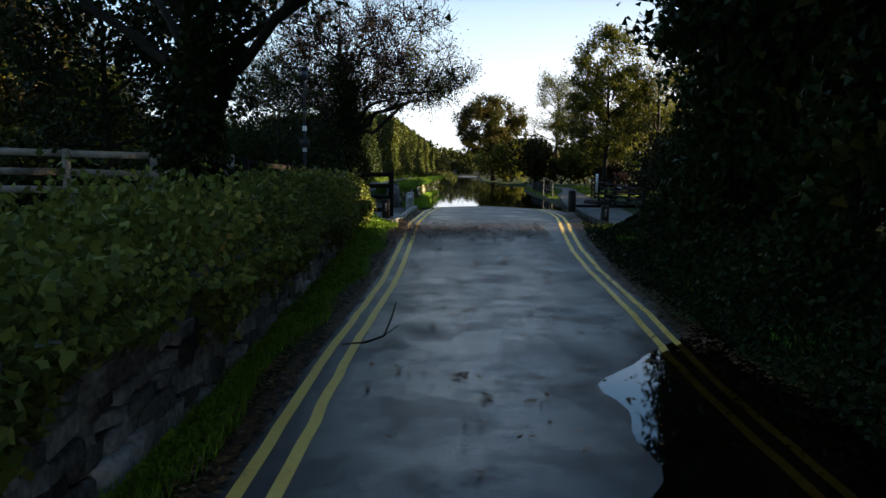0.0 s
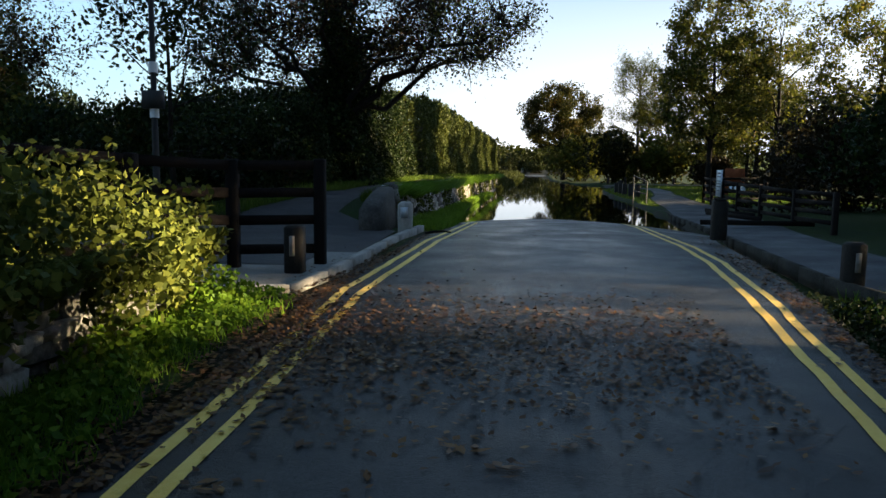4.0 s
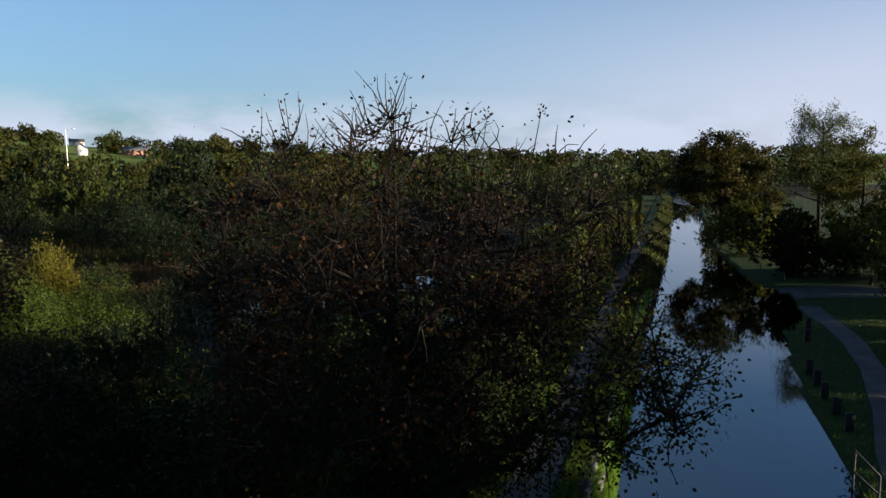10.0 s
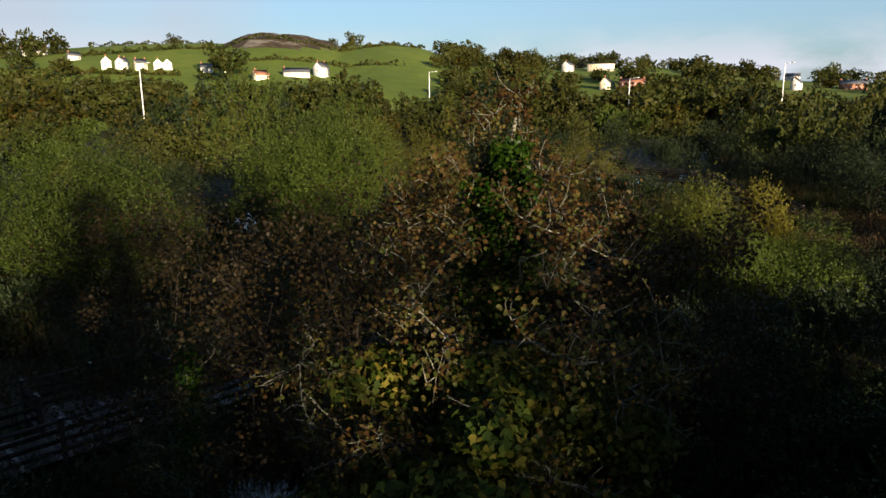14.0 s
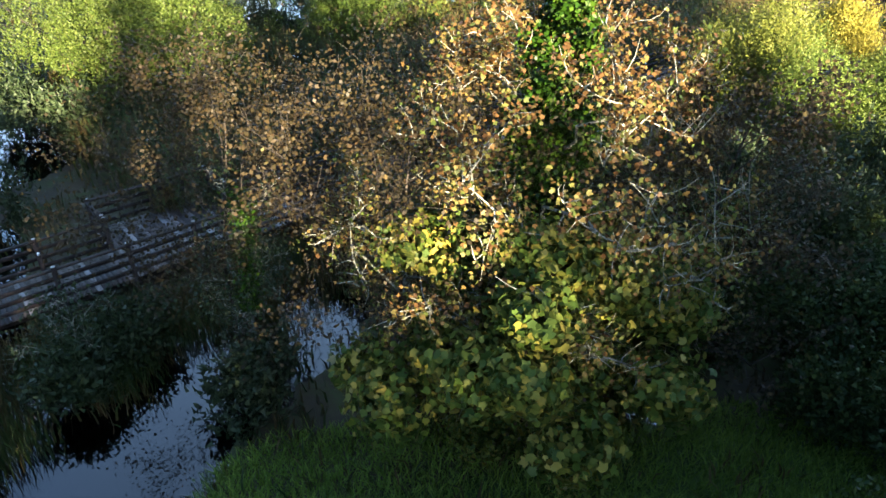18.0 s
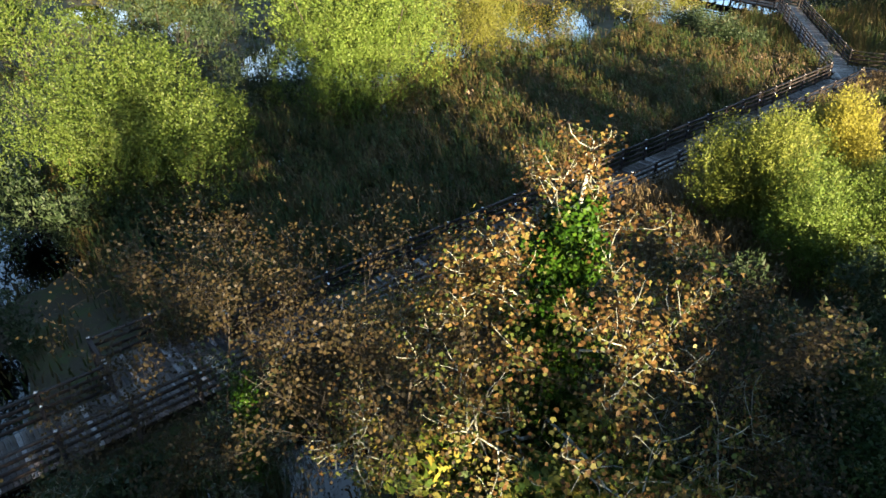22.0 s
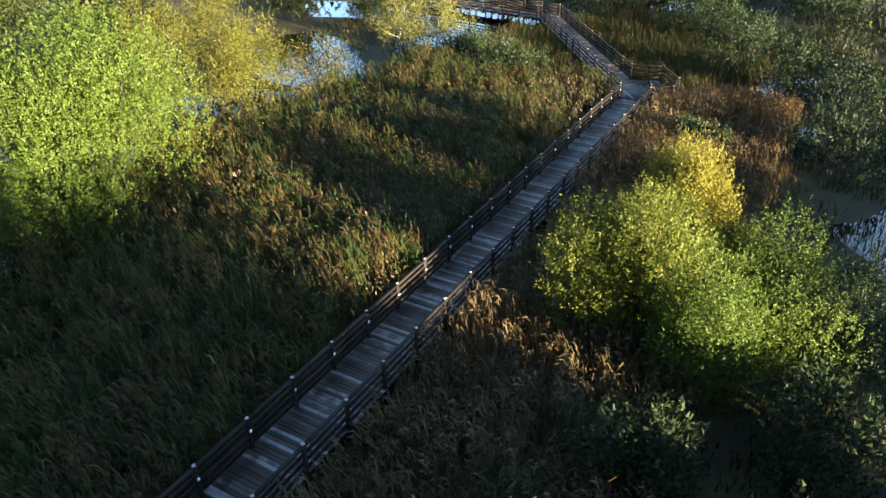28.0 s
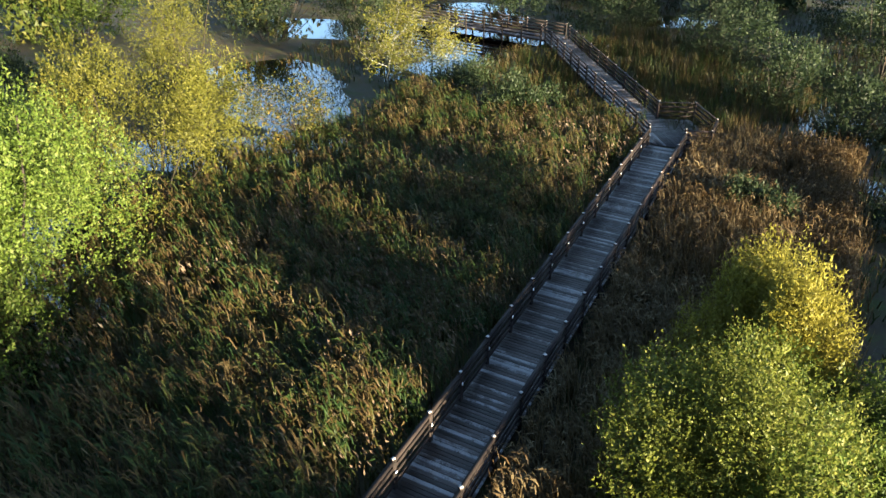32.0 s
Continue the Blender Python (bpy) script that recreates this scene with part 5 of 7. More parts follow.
# the tall trees by the camera's way
GREENSYC = leaf_mat("green_sycamore_leaves", [(0.0, (0.03, 0.07, 0.012)), (0.4, (0.08, 0.13, 0.02)), (0.65, (0.17, 0.19, 0.03)), (0.88, (0.36, 0.28, 0.05)), (1.0, (0.4, 0.38, 0.27))], 0.3, 0.3, 0.5, tone=1.9)
RUSTLEAF = leaf_mat("rusty_sycamore_leaves", [(0.0, (0.12, 0.075, 0.03)), (0.35, (0.19, 0.095, 0.032)), (0.6, (0.29, 0.16, 0.05)), (0.85, (0.38, 0.28, 0.08)), (1.0, (0.5, 0.44, 0.22))], 0.4, 0.35, 0.5, tone=0.95)
SYC_AT, SYC_TOP = np.array((-16.4, 27.7, 0.0)), np.array((-1.6, 1.9, 11.0))


def syc_cone(c):
    u = c[:, 2:3] / 11.0
    off = np.linalg.norm((c - SYC_TOP * u)[:, :2], axis=1)
    edge = np.interp(c[:, 2], [1.0, 3.0, 5.0, 7.0, 8.6, 9.8, 10.6], [2.8, 4.2, 4.9, 3.6, 2.3, 1.2, 0.3])
    return (off < edge) & (off > edge * 0.4 * (c[:, 2] < 9))


big_a, line_a = crown_tree("sycamore_tree", "half-bare yellowing sycamore with an ivy-clad trunk beside the boardwalk", 11, SYC_AT, [(0, 0, -0.3), SYC_TOP * 0.3, SYC_TOP * 0.65, SYC_TOP * 0.9], 0.2,
                           scatter(np.random.default_rng(11), 200, syc_cone, (-6.5, -5, 1.2), (5, 7, 10.5)), 0.62, lambda c: 125 if c[2] < 4.5 else 160 if c[2] < 7 else 270, 0.1, SYCAMORE, PALEBARK, limbs=30, start=0.1, twigs=7, thick=0.42,
                           kinds=(("rusty_leaves", RUSTLEAF, lambda p, g: g.random(len(p)) < np.interp(p[:, 2], [4.0, 6.0, 8.0, 10], [0.15, 0.3, 0.6, 0.8])),), broad=True)
rng = np.random.default_rng(21)
n = 44000
ivy_s = 0.08 + 0.85 * rng.random(n) ** 1.25
i = np.minimum((ivy_s * 11).astype(int), 10)
ivy_c = line_a[i] + (line_a[i + 1] - line_a[i]) * (ivy_s * 11 - i)[:, None]
ang = rng.uniform(0, 2 * math.pi, n)
ir = (0.12 + 0.95 * rng.random(n) ** 0.7) * (1.75 - 1.35 * ivy_s) * (0.85 + 0.35 * np.sin(ivy_s * 31 + 2 * ang) + 0.2 * np.sin(ivy_s * 71 - ang)) + 0.05
ivy_c = ivy_c + np.stack([np.cos(ang) * ir, np.sin(ang) * ir, rng.normal(0, 0.1, n)], 1)
part("ivy", kites(rng, ivy_c, 0.12, 0.11), IVY, big_a, "dark green ivy wrapping the trunk")
n = 36000
cores = rng.normal(size=(56, 3))
cores = cores / np.linalg.norm(cores, axis=1)[:, None] * (3.0, 3.6, 2.6) * rng.uniform(0.5, 1.0, (56, 1)) + (1.4, -0.2, 3.2)
size = rng.uniform(0.5, 1.1, 56)
pick = rng.integers(0, 56, n)
way = rng.normal(size=(n, 3))
way /= np.linalg.norm(way, axis=1)[:, None]
low = cores[pick] + way * (size[pick] * rng.uniform(0.5, 1.08, n))[:, None] * (1, 1, 0.75) - (0, 0, 0.25) * (rng.random((n, 1)) < 0.3)
ok = low[:, 2] > 0.3
low, way = low[ok], way[ok]
part("lower_crown", lobed(rng, low, 0.19, way, 0.6), GREENSYC, big_a, "dense green lower boughs")
boughs = [tube(curve3((0, 0, 0.6), c * 0.5 + (0, 0, 0.3), c, 6), [0.08, 0.07, 0.055, 0.04, 0.03, 0.015], 6) for c in cores]
tagged(part("lower_branchwork", joined(boughs), PALEBARK, big_a, smooth=True), kind="stuff")
for k, (x, y, rx, h) in enumerate(((-14.5, 26.4, 1.5, 2.1), (-15.2, 29.0, 1.4, 1.8), (-13.9, 28.2, 1.1, 1.2))):
    shrub("shrub", "low green and yellow growth round the sycamore's foot", 16 + k, (x, y, 0.1), rx, rx, h, 900, 8, 0.11, 0.09, GREENSYC, group="growth under the sycamore", base=0.03, shoot=0.35, up=0.4)
tree("thin_tree", "almost bare brown-leaved tree beside the boardwalk", 12, (-17.4, 25.0, 0.0), 8.0, 0.07, 4.2, 11000, 0.09, RUSSET, BARK, loose=0.25, narrow=0.85, limbs=20, start=0.25, forks=6, twigs=4, spread=0.8, cone=0.3, limb_share=0.32)
tree("thin_tree", "tall thin tree with a veil of brown leaves beside the boardwalk", 14, (-20.2, 21.3, 0.0), 7.8, 0.06, 3.4, 9500, 0.09, RUSSET, BARK, loose=0.25, narrow=0.85, limbs=16, start=0.4, forks=6, twigs=4, spread=0.7, cone=0.2, limb_share=0.32)
tree("thin_tree", "slender sparse russet tree below the bank", 13, (-16.2, 32.4, 0.0), 8.4, 0.1, 3.2, 8000, 0.1, RUSSET, BARK, loose=0.2, narrow=0.8, limbs=14, start=0.22, forks=6, twigs=5, spread=1.1, cone=0.3)

OAK_AT = (-4.7, 33.6, 0.9)
oak_dome = oval((-0.8, 1.1, 5.0), (6.7, 4.9, 5.4), 0.24, 1.95, 0.35)
oak_skirt = oval((4.1, 0.6, 5.0), (1.6, 2.4, 1.1), 1.0, 2.0, 0.0)
oak_clumps = scatter(np.random.default_rng(33), 230, lambda c: (oak_dome(c) | oak_skirt(c)) & (np.degrees(np.arctan2(-(c[:, 0] + OAK_AT[0] + 0.2), c[:, 1] + OAK_AT[1] - 20.7)) < 35) & (c[:, 1] > -3.8), (-7.7, -5, 3.2), (6.0, 6.2, 10.8))
big_b, line_b = crown_tree("oak_tree", "spreading dark oak with thinning russet leaves over the footpath", 31, OAK_AT, [(0, 0, -0.3), (0.05, 0, 2.4), (0.0, 0.1, 4.6), (-0.3, 0.2, 7.0)], 0.42, oak_clumps, 0.85,
                           lambda c: (340 if c[0] > 1.5 else 230) if c[2] < 5.6 else 170 if c[2] < 7.0 else 75 if c[2] < 8.2 else 40, 0.09, OAKRUSSET, BARK, limbs=22, start=0.34, twigs=11, thick=0.36,
                           kinds=(("green_leaves", OAKLEAF, lambda p, g: (p[:, 2] < 5.4) & (g.random(len(p)) < 0.5)),
                                  ("gold_leaves", GOLDOAK, lambda p, g: (p[:, 0] > 2.8) & (p[:, 2] > 3.9) & (p[:, 2] < 7.0) & (g.random(len(p)) < 0.62))))
for k in range(60):
    foot = oak_clumps[rng.integers(0, len(oak_clumps))]
    while foot[2] < 7.0:
        foot = oak_clumps[rng.integers(0, len(oak_clumps))]
    tip = foot + (rng.normal(0, 0.3), rng.normal(0, 0.3), rng.uniform(0.4, 1.0))
    part("whip", tube([foot, (foot + tip) / 2 + rng.normal(0, 0.08, 3), tip], [0.014, 0.01, 0.005], 4), BARK, big_b, "bare upright shoot above the crown")
for k, (tip, foot) in enumerate((((0.85, 3.66, 10.55), (0.4, 2.6, 6.6)), ((2.5, 1.5, 10.47), (1.7, 0.9, 6.4)))):
    mid = (np.array(tip) + foot) / 2 + (0.08, -0.05, 0)
    part("whip", tube([foot, mid, tip], [0.03, 0.02, 0.008], 5), BARK, big_b, "long bare shoot above the crown")
    tagged(part("leaf_tuft", kites(rng, np.array(tip) + rng.normal(0, 0.08, (22, 3)), 0.075, 0.055), OAKRUSSET, big_b), kind="stuff")

n = 12000
u = rng.uniform(0.02, 0.85, n)
i = np.minimum((u * 11).astype(int), 10)
c = line_b[i] + (line_b[i + 1] - line_b[i]) * (u * 11 - i)[:, None]
ang = rng.uniform(0, 2 * math.pi, n)
ir = (0.35 + 0.75 * rng.random(n)) * (0.8 + 0.4 * np.sin(u * 17 + 2 * ang))
part("ivy", kites(rng, c + np.stack([np.cos(ang) * ir, np.sin(ang) * ir, rng.normal(0, 0.15, n)], 1), 0.12, 0.1), DARKLEAF, big_b, "dark ivy thickening the trunk")

# trees round the lane's start
shape = oval((0.3, 0.6, 4.9), (4.3, 4.2, 3.2), 0.55, 2.2, 0.2)
crown_tree("tree", "dark overhanging tree above the ivy wall", 41, (-3.15, 8.6, 0.75), [(0, 0, -0.3), (0.05, 0.1, 1.4), (0.25, 0.1, 2.8), (0.3, 0.4, 6.4)], 0.22, scatter(np.random.default_rng(41), 90, shape, (-4.2, -4, 2.6), (4.8, 5, 8.2)), 0.7, 110, 0.12, DARKLEAF, limbs=11, start=0.3, twigs=5)
over = bpy.data.objects["tree"]
rng = np.random.default_rng(44)
u, ang = rng.random(5000), rng.uniform(0, 2 * math.pi, 5000)
ir = 0.24 + 0.2 * rng.random(5000) * (1 + np.sin(9 * u + ang))
part("ivy", kites(rng, np.stack([0.05 + 0.25 * u + np.cos(ang) * ir, 0.1 * u + np.sin(ang) * ir, 3.4 * u - 0.2], 1), 0.1, 0.085), DARKLEAF, over, "dark ivy round the trunk")
tree("tree", "leafy dark tree behind the grey fence", 42, (-7.6, 16.0, 0.8), 5.4, 0.13, 2.3, 8000, 0.15, DARKLEAF, limbs=13, start=0.3)
tree("small_tree", "thin twiggy tree beside the lamp post", 43, (-5.6, 24.2, 0.5), 5.2, 0.07, 1.7, 3200, 0.1, DARKLEAF, limbs=10, start=0.3)
for k, (x, y, h, r) in enumerate(((6.8, 1.5, 7.5, 3.0), (6.9, 6.5, 8.8, 3.0), (6.9, 11.6, 8.2, 2.9), (9.8, 12.4, 9.0, 3.2), (8.6, -4.0, 9.0, 3.6), (9.8, 3.4, 10.5, 3.6), (10.2, 8.6, 10.5, 3.4), (6.6, 4.2, 9.2, 2.6), (6.5, 9.0, 9.4, 2.7), (6.8, 12.2, 9.6, 2.8), (7.6, 14.0, 10.0, 2.7), (10.6, 14.4, 11.0, 2.5))):
    shape = oval((0, 0, h * 0.55), (r, r, h * 0.48), 1.0, 2.4, 0.35)
    crown_tree("tree", "dense dark tree crowding the lane's edge", 50 + k, (x, y, 0.4), [(0, 0, -0.3), (0.1, 0, h * 0.4), (0, 0.1, h * 0.85)], 0.16, scatter(np.random.default_rng(50 + k), 80, shape, (-r, -r, 0.5), (r, r, h)), 0.75, 230, 0.18, OAKLEAF if k % 3 == 1 else DARKLEAF, limbs=10, start=0.1, twigs=4, group="dark trees along the lane")
for k, (x, y) in enumerate(((4.9, -1.2), (5.0, 2.2), (5.2, 5.6), (5.4, 9.2), (5.7, 12.4), (6.5, 14.6))):
    shrub("hedge_bush", "dark unclipped hedge bush at the lane's edge", 60 + k, (x, y, 0.2), 1.9, 2.1, 4.2 - 0.25 * k, 1500, 8, 0.14, 0.1, DARKLEAF, group="hedge along the lane", base=0.03, shoot=0.4, up=0.4)

# trees past the flood on the right
for k, (x, y, h, r, n, per, m) in enumerate(((13.2, 57.6, 13.0, 3.3, 85, 260, GOLDOAK), (18.4, 61.0, 13.0, 4.2, 60, 110, GOLDOAK), (16.0, 66.5, 6.5, 2.2, 26, 150, GOLDOAK), (20.7, 71.5, 12.0, 4.0, 60, 200, GOLDOAK), (22.5, 56.0, 12.6, 4.4, 60, 170, GOLDOAK), (23.0, 81.0, 12.0, 4.4, 55, 170, GOLDOAK), (17.8, 91.5, 12.6, 3.6, 60, 220, GOLDGREEN), (28.5, 57, 11.0, 4.4, 40, 150, FARLEAF))):
    shape = oval((0, 0, h * 0.6), (r, r, h * 0.4), 1.0, 2.0, 0.25)
    crown_tree("tree", "sparse forked autumn tree on the grass beyond the flooded lane" if k == 1 else "tall autumn tree on the grass beyond the flooded lane", 70 + k, (x, y, 0.1), [(0, 0, -0.3), (0.15, 0.1, h * 0.35), (0, 0.1, h * 0.8)], 0.22, scatter(np.random.default_rng(70 + k), n, shape, (-r, -r, h * 0.2), (r, r, h)), 0.8, per, 0.19, m, limbs=9 if k != 1 else 12, start=0.22, twigs=5, thick=0.6, group="trees beyond the flood")
ball, skirt = oval((-0.6, 0, 8.3), (5.9, 5.9, 4.8), 0.8, 2.0, 0.55), oval((3.2, 0, 5.0), (3.0, 4.0, 4.4), 1.0, 2.0, 0.3)
shape = lambda c: ball(c) | skirt(c)
crown_tree("round_tree", "broad rounded tree leaning over the flooded lane", 81, (8.0, 112.0, 0.1), [(0, 0, -0.3), (-0.2, 0, 4.0), (-0.4, 0, 10.0)], 0.35, scatter(np.random.default_rng(81), 150, shape, (-6, -6, 1.0), (6, 6, 12.8)), 0.95, 230, 0.26, OAKLEAF, limbs=12, start=0.12, twigs=4)
# unseen trees added: sun passes under their crowns through the screen's gap
for k, (x, y) in enumerate(((31.5, 18.7), (33.0, 20.9), (41.5, 24.4))):
    shape = oval((0, 0, 10.2), (3.2, 2.6, 2.8), 1.0, 2.4, 0.0)
    crown_tree("tree", "unseen bare-stemmed tree with a high dark crown, added above the sun gap", 84 + k, (x, y, 0.1), [(0, 0, -0.3), (0.1, 0, 5.0), (0, 0.1, 11.0)], 0.2, scatter(np.random.default_rng(84 + k), 40, shape, (-3.2, -2.6, 7.4), (3.2, 2.6, 13)), 0.8, 130, 0.22, OAKLEAF, limbs=8, start=0.6, twigs=4, group="trees beyond the flood")
shape = oval((0, 0, 6.6), (2.9, 2.9, 3.8), 1.0, 2.4, 0.0)
crown_tree("tree", "dark leafy tree behind the cycle path's bend", 88, (10.6, 23.8, 0.2), [(0, 0, -0.3), (0.05, 0, 3.0), (0, 0.1, 8.6)], 0.18, scatter(np.random.default_rng(88), 80, shape, (-2.9, -2.9, 2.8), (2.9, 2.9, 10.4)), 0.75, 230, 0.17, DARKLEAF, limbs=10, start=0.3, twigs=5, group="dark trees along the lane")
pine, pl, pt = tree("pine_tree", "dark pine standing above the other trees", 82, (16.0, 100.0, 0.1), 16.4, 0.26, 3.4, 15000, 0.28, CONIFER, limbs=20, start=0.4, loose=0.35, narrow=0.25)
for k, (x, y, rx, h, m) in enumerate(((16.5, 52.0, 2.6, 3.4, RUSSET), (20.5, 47.5, 3.2, 4.2, RUSSET), (12.4, 36.5, 2.6, 3.0, RUSSET), (11.6, 31.0, 2.4, 3.2, DARKLEAF), (10.8, 27.4, 2.0, 2.6, DARKLEAF), (15.0, 29.8, 2.4, 3.6, DARKLEAF), (17, 38, 3, 3.6, OAKLEAF), (24, 52, 3.4, 5, FARLEAF), (14.5, 61.5, 1.6, 2.0, RUSSET))):
    shrub("shrub", "tangled autumn shrub in the paddock", 90 + k, (x, y, 0.15), rx, rx, h, 900, 6, 0.18, 0.12, m, group="paddock shrubs", base=0.03, shoot=0.5, up=0.6)
# rows near x 31 and 41 are unseen screens added to block low sun
for k, (x, y, rx, h) in enumerate(((11.5, 88, 3.0, 4.5), (16, 88, 3.4, 4), (21.5, 89, 3.6, 6), (27, 82, 4, 8), (30, 74, 4, 9), (9.5, 101, 3.0, 6), (12, 132, 4, 9), (12.5, 150, 4, 10), (14, 170, 5, 10), (34, 68, 4, 6), (38, 60, 4, 6), (38, 78, 5, 9), (34, 88, 5, 9), (27, 75, 3, 3.5), (29.5, 63, 3, 3), (17, 11.5, 4, 8), (22, 3, 5, 11), *((31 + 2 * (q % 2), 0.5 + 6.2 * q, 4.2 if q in (2, 4) else 5, 13.0 if q in (4, 5) else 14.0) for q in range(7) if q != 3), *((41 + 2 * (q % 2), 1.8 + 6.4 * q, 4.4 if q in (2, 4) else 5.4, 14.4 if q in (4, 5) else 15.2) for q in range(7) if q != 3))):
    shrub("thicket", "dense dark thicket, behind the trees and in the unseen sun screen", 110 + k, (x, y, 0.1), rx, rx, h, 1500 if h > 12 else 700, 6, 0.4, 0.28, FARLEAF if h > 12 else GOLDOAK if k % 3 else OAKLEAF, group="thickets beyond the lane", base=0.02, shoot=0.7, up=0.6, lumps=12)


# ---- hedges and climbers as masses of leaves ----
def leaf_mass(rng, n, place, length, width, axis=None, spread=1.0):
    return kites(rng, place(rng.random(n), rng.random(n), rng.random(n)), length, width, axis, spread)


def tall_hedge(name, label, seed, y0, y1, face, back, z0, top, n, material, bumps=0.25, length=0.2, width=0.09):
    """A hedge along y: leaves on its face, its top and, fewer, in its body."""
    r = np.random.default_rng(seed)
    y = r.uniform(y0, y1, n)
    where = r.random(n)
    t = top(y) + 0.4 * np.sin(y * 1.7) * np.sin(y * 0.43) + r.normal(0, 0.12, n)
    u = r.random(n)
    z = z0 + (t - z0) * np.where(where < 0.7, u, 1 - 0.08 * u * u)
    bulge = bumps * (np.sin(y * 2.1 + 0.8 * np.sin(z)) + 0.6 * np.sin(y * 4.7 + z * 0.6)) + 0.15 * np.sin(z * 1.4)
    f = face(y) + bulge - 0.35 * ((z - z0) / (t - z0 + 0.1)) ** 3
    x = np.where(where < 0.7, f - np.abs(r.normal(0, 0.22, n)), f - u * 0 - r.random(n) * (f - back(y)))
    ob = solid(name, kites(r, np.stack([x, y, z], 1), length, width, np.array([[0.1, 0.0, 1.0]]), 0.8), material, label, "hedge", kind="stuff")
    # a solid bark-coloured box runs inside the hedge, behind its leaves
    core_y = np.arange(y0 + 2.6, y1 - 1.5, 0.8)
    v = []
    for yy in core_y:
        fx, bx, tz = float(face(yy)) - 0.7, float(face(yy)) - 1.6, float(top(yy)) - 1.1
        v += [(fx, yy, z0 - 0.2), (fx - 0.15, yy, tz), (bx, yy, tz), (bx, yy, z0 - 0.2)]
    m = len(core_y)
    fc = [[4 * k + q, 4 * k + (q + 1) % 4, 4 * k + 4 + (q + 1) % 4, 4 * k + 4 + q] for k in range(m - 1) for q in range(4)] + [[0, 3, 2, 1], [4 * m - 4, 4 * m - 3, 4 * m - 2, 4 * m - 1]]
    core = new("hedge_core", mesh_of("hedge_core", np.array(v), np.array(fc), BARK))
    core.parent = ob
    return ob


tall_hedge("tall_hedge", "tall conifer hedge beside the raised footpath", 131, 47, 118, lambda y: np.interp(y, [47, 53.6, 54.4, 65, 80, 95, 118], [-4.9, -4.8, -4.3, -3.85, -3.4, -2.6, -1.4]), lambda y: np.interp(y, [47, 118], [-7.5, -5.0]), 0.9,
           lambda y: np.interp(y, [47, 55, 60, 90, 118], [4.9, 5.6, 5.9, 5.9, 5.5]), 62000, CONIFER, length=0.26, width=0.1, bumps=0.05)
tall_hedge("wild_hedge", "dark overgrown hedge under the oak beside the footpath", 132, 24.2, 48, lambda y: np.interp(y, [24, 28, 32, 40, 48], [-6.6, -5.1, -4.6, -4.5, -4.6]), lambda y: np.interp(y, [24, 48], [-9.5, -9.0]), 0.8,
           lambda y: np.interp(y, [24, 28, 34, 40, 48], [2.1, 2.7, 3.7, 4.8, 4.8]), 60000, DARKLEAF, bumps=0.4, length=0.11, width=0.075)

# ivy and bramble over the roadside wall
r = np.random.default_rng(140)
n = 64000
y = r.uniform(-4, 17.4, n)
kind = r.random(n)
lump = 0.45 + 0.35 * np.sin(y * 1.3 + 0.7 * np.sin(y * 3.1)) + 0.25 * np.sin(y * 4.3 + 1.1) + r.normal(0, 0.14, n)
hang = r.random(n) ** 0.55
foot = 0.68 + 0.06 * np.clip(6 - y, 0, 3) / 3 + 0.2 * np.sin(y * 2.2) + 0.16 * np.sin(y * 5.1) - 0.04 * np.clip(y - 10, 0, 5)
z = np.where(kind < 0.34, foot + (0.95 - foot) * hang, 0.75 + (0.34 + 0.5 * lump) * r.random(n) ** 0.5)
x = roadwall_x(y) + np.where(kind < 0.34, 0.1 + 0.2 * r.random(n) * (0.4 + lump) + 0.16 * (z - 0.4), 0.25 - 1.7 * r.random(n) - 0.2 * (z - 1) + 0.2 * np.sin(y * 2.7) * (z - 0.8))
solid("ivy_hedge", kites(r, np.stack([x, y, z], 1), 0.066, 0.054), IVYHEDGE, "ivy and bramble spilling over the stone wall", "hedge", kind="stuff")
stone_wall("wall_roadside", "low rubble stone wall under ivy beside the lane", roadwall_x, -5, 17.0, lambda y: 0.0, lambda y: 0.78 + 0.05 * math.sin(y), 0.35, 0.06, 300, 7)
stone_wall("wall_path", "rubble stone retaining wall below the raised footpath", wall_x, 25.9, 70.0, lambda y: float(np.interp(y, [25, 33, 45, 60], [0.22, 0.08, 0.0, -0.2])), lambda y: float(np.interp(y, [25, 26.5, 30, 70], [1.12, 1.12, 1.04, 1.0])) + 0.04 * math.sin(y * 1.9), 0.4, 0.14, 330, 8)
v = []
for y, x, top in ((23.95, -1.5, 0.78), (24.15, -1.43, 0.95), (24.8, -1.44, 1.06), (25.6, -1.5, 1.1), (26.3, -1.58, 1.1)):
    v += [(x, y, -0.1), (x - 0.12, y, top - 0.05), (x - 0.17, y, top), (x - 0.42, y, top), (x - 0.47, y, top - 0.05), (x - 0.47, y, -0.1)]
f = [[6 * k + i, 6 * k + (i + 1) % 6, 6 * k + 6 + (i + 1) % 6, 6 * k + 6 + i] for k in range(4) for i in range(6)]
f += [[0, 5, 4, 1], [1, 4, 3, 2], [24, 25, 28, 29], [25, 26, 27, 28]]
part("rendered_end", (np.array(v), np.array(f)), CEMENT, bpy.data.objects["wall_path"], "smooth grey cement-rendered wall end")


# ---- grass ----
def grass_run(name, label, seed, n, place, height, width=0.014, lean=0.5, material=None, kind="stuff"):
    r = np.random.default_rng(seed)
    x, y = place(r, n)
    return solid(name, blades(r, x, y, land_z(x, y) - 0.01, height, width, lean, short=True), material or GRASS, label, "grass", kind=kind)


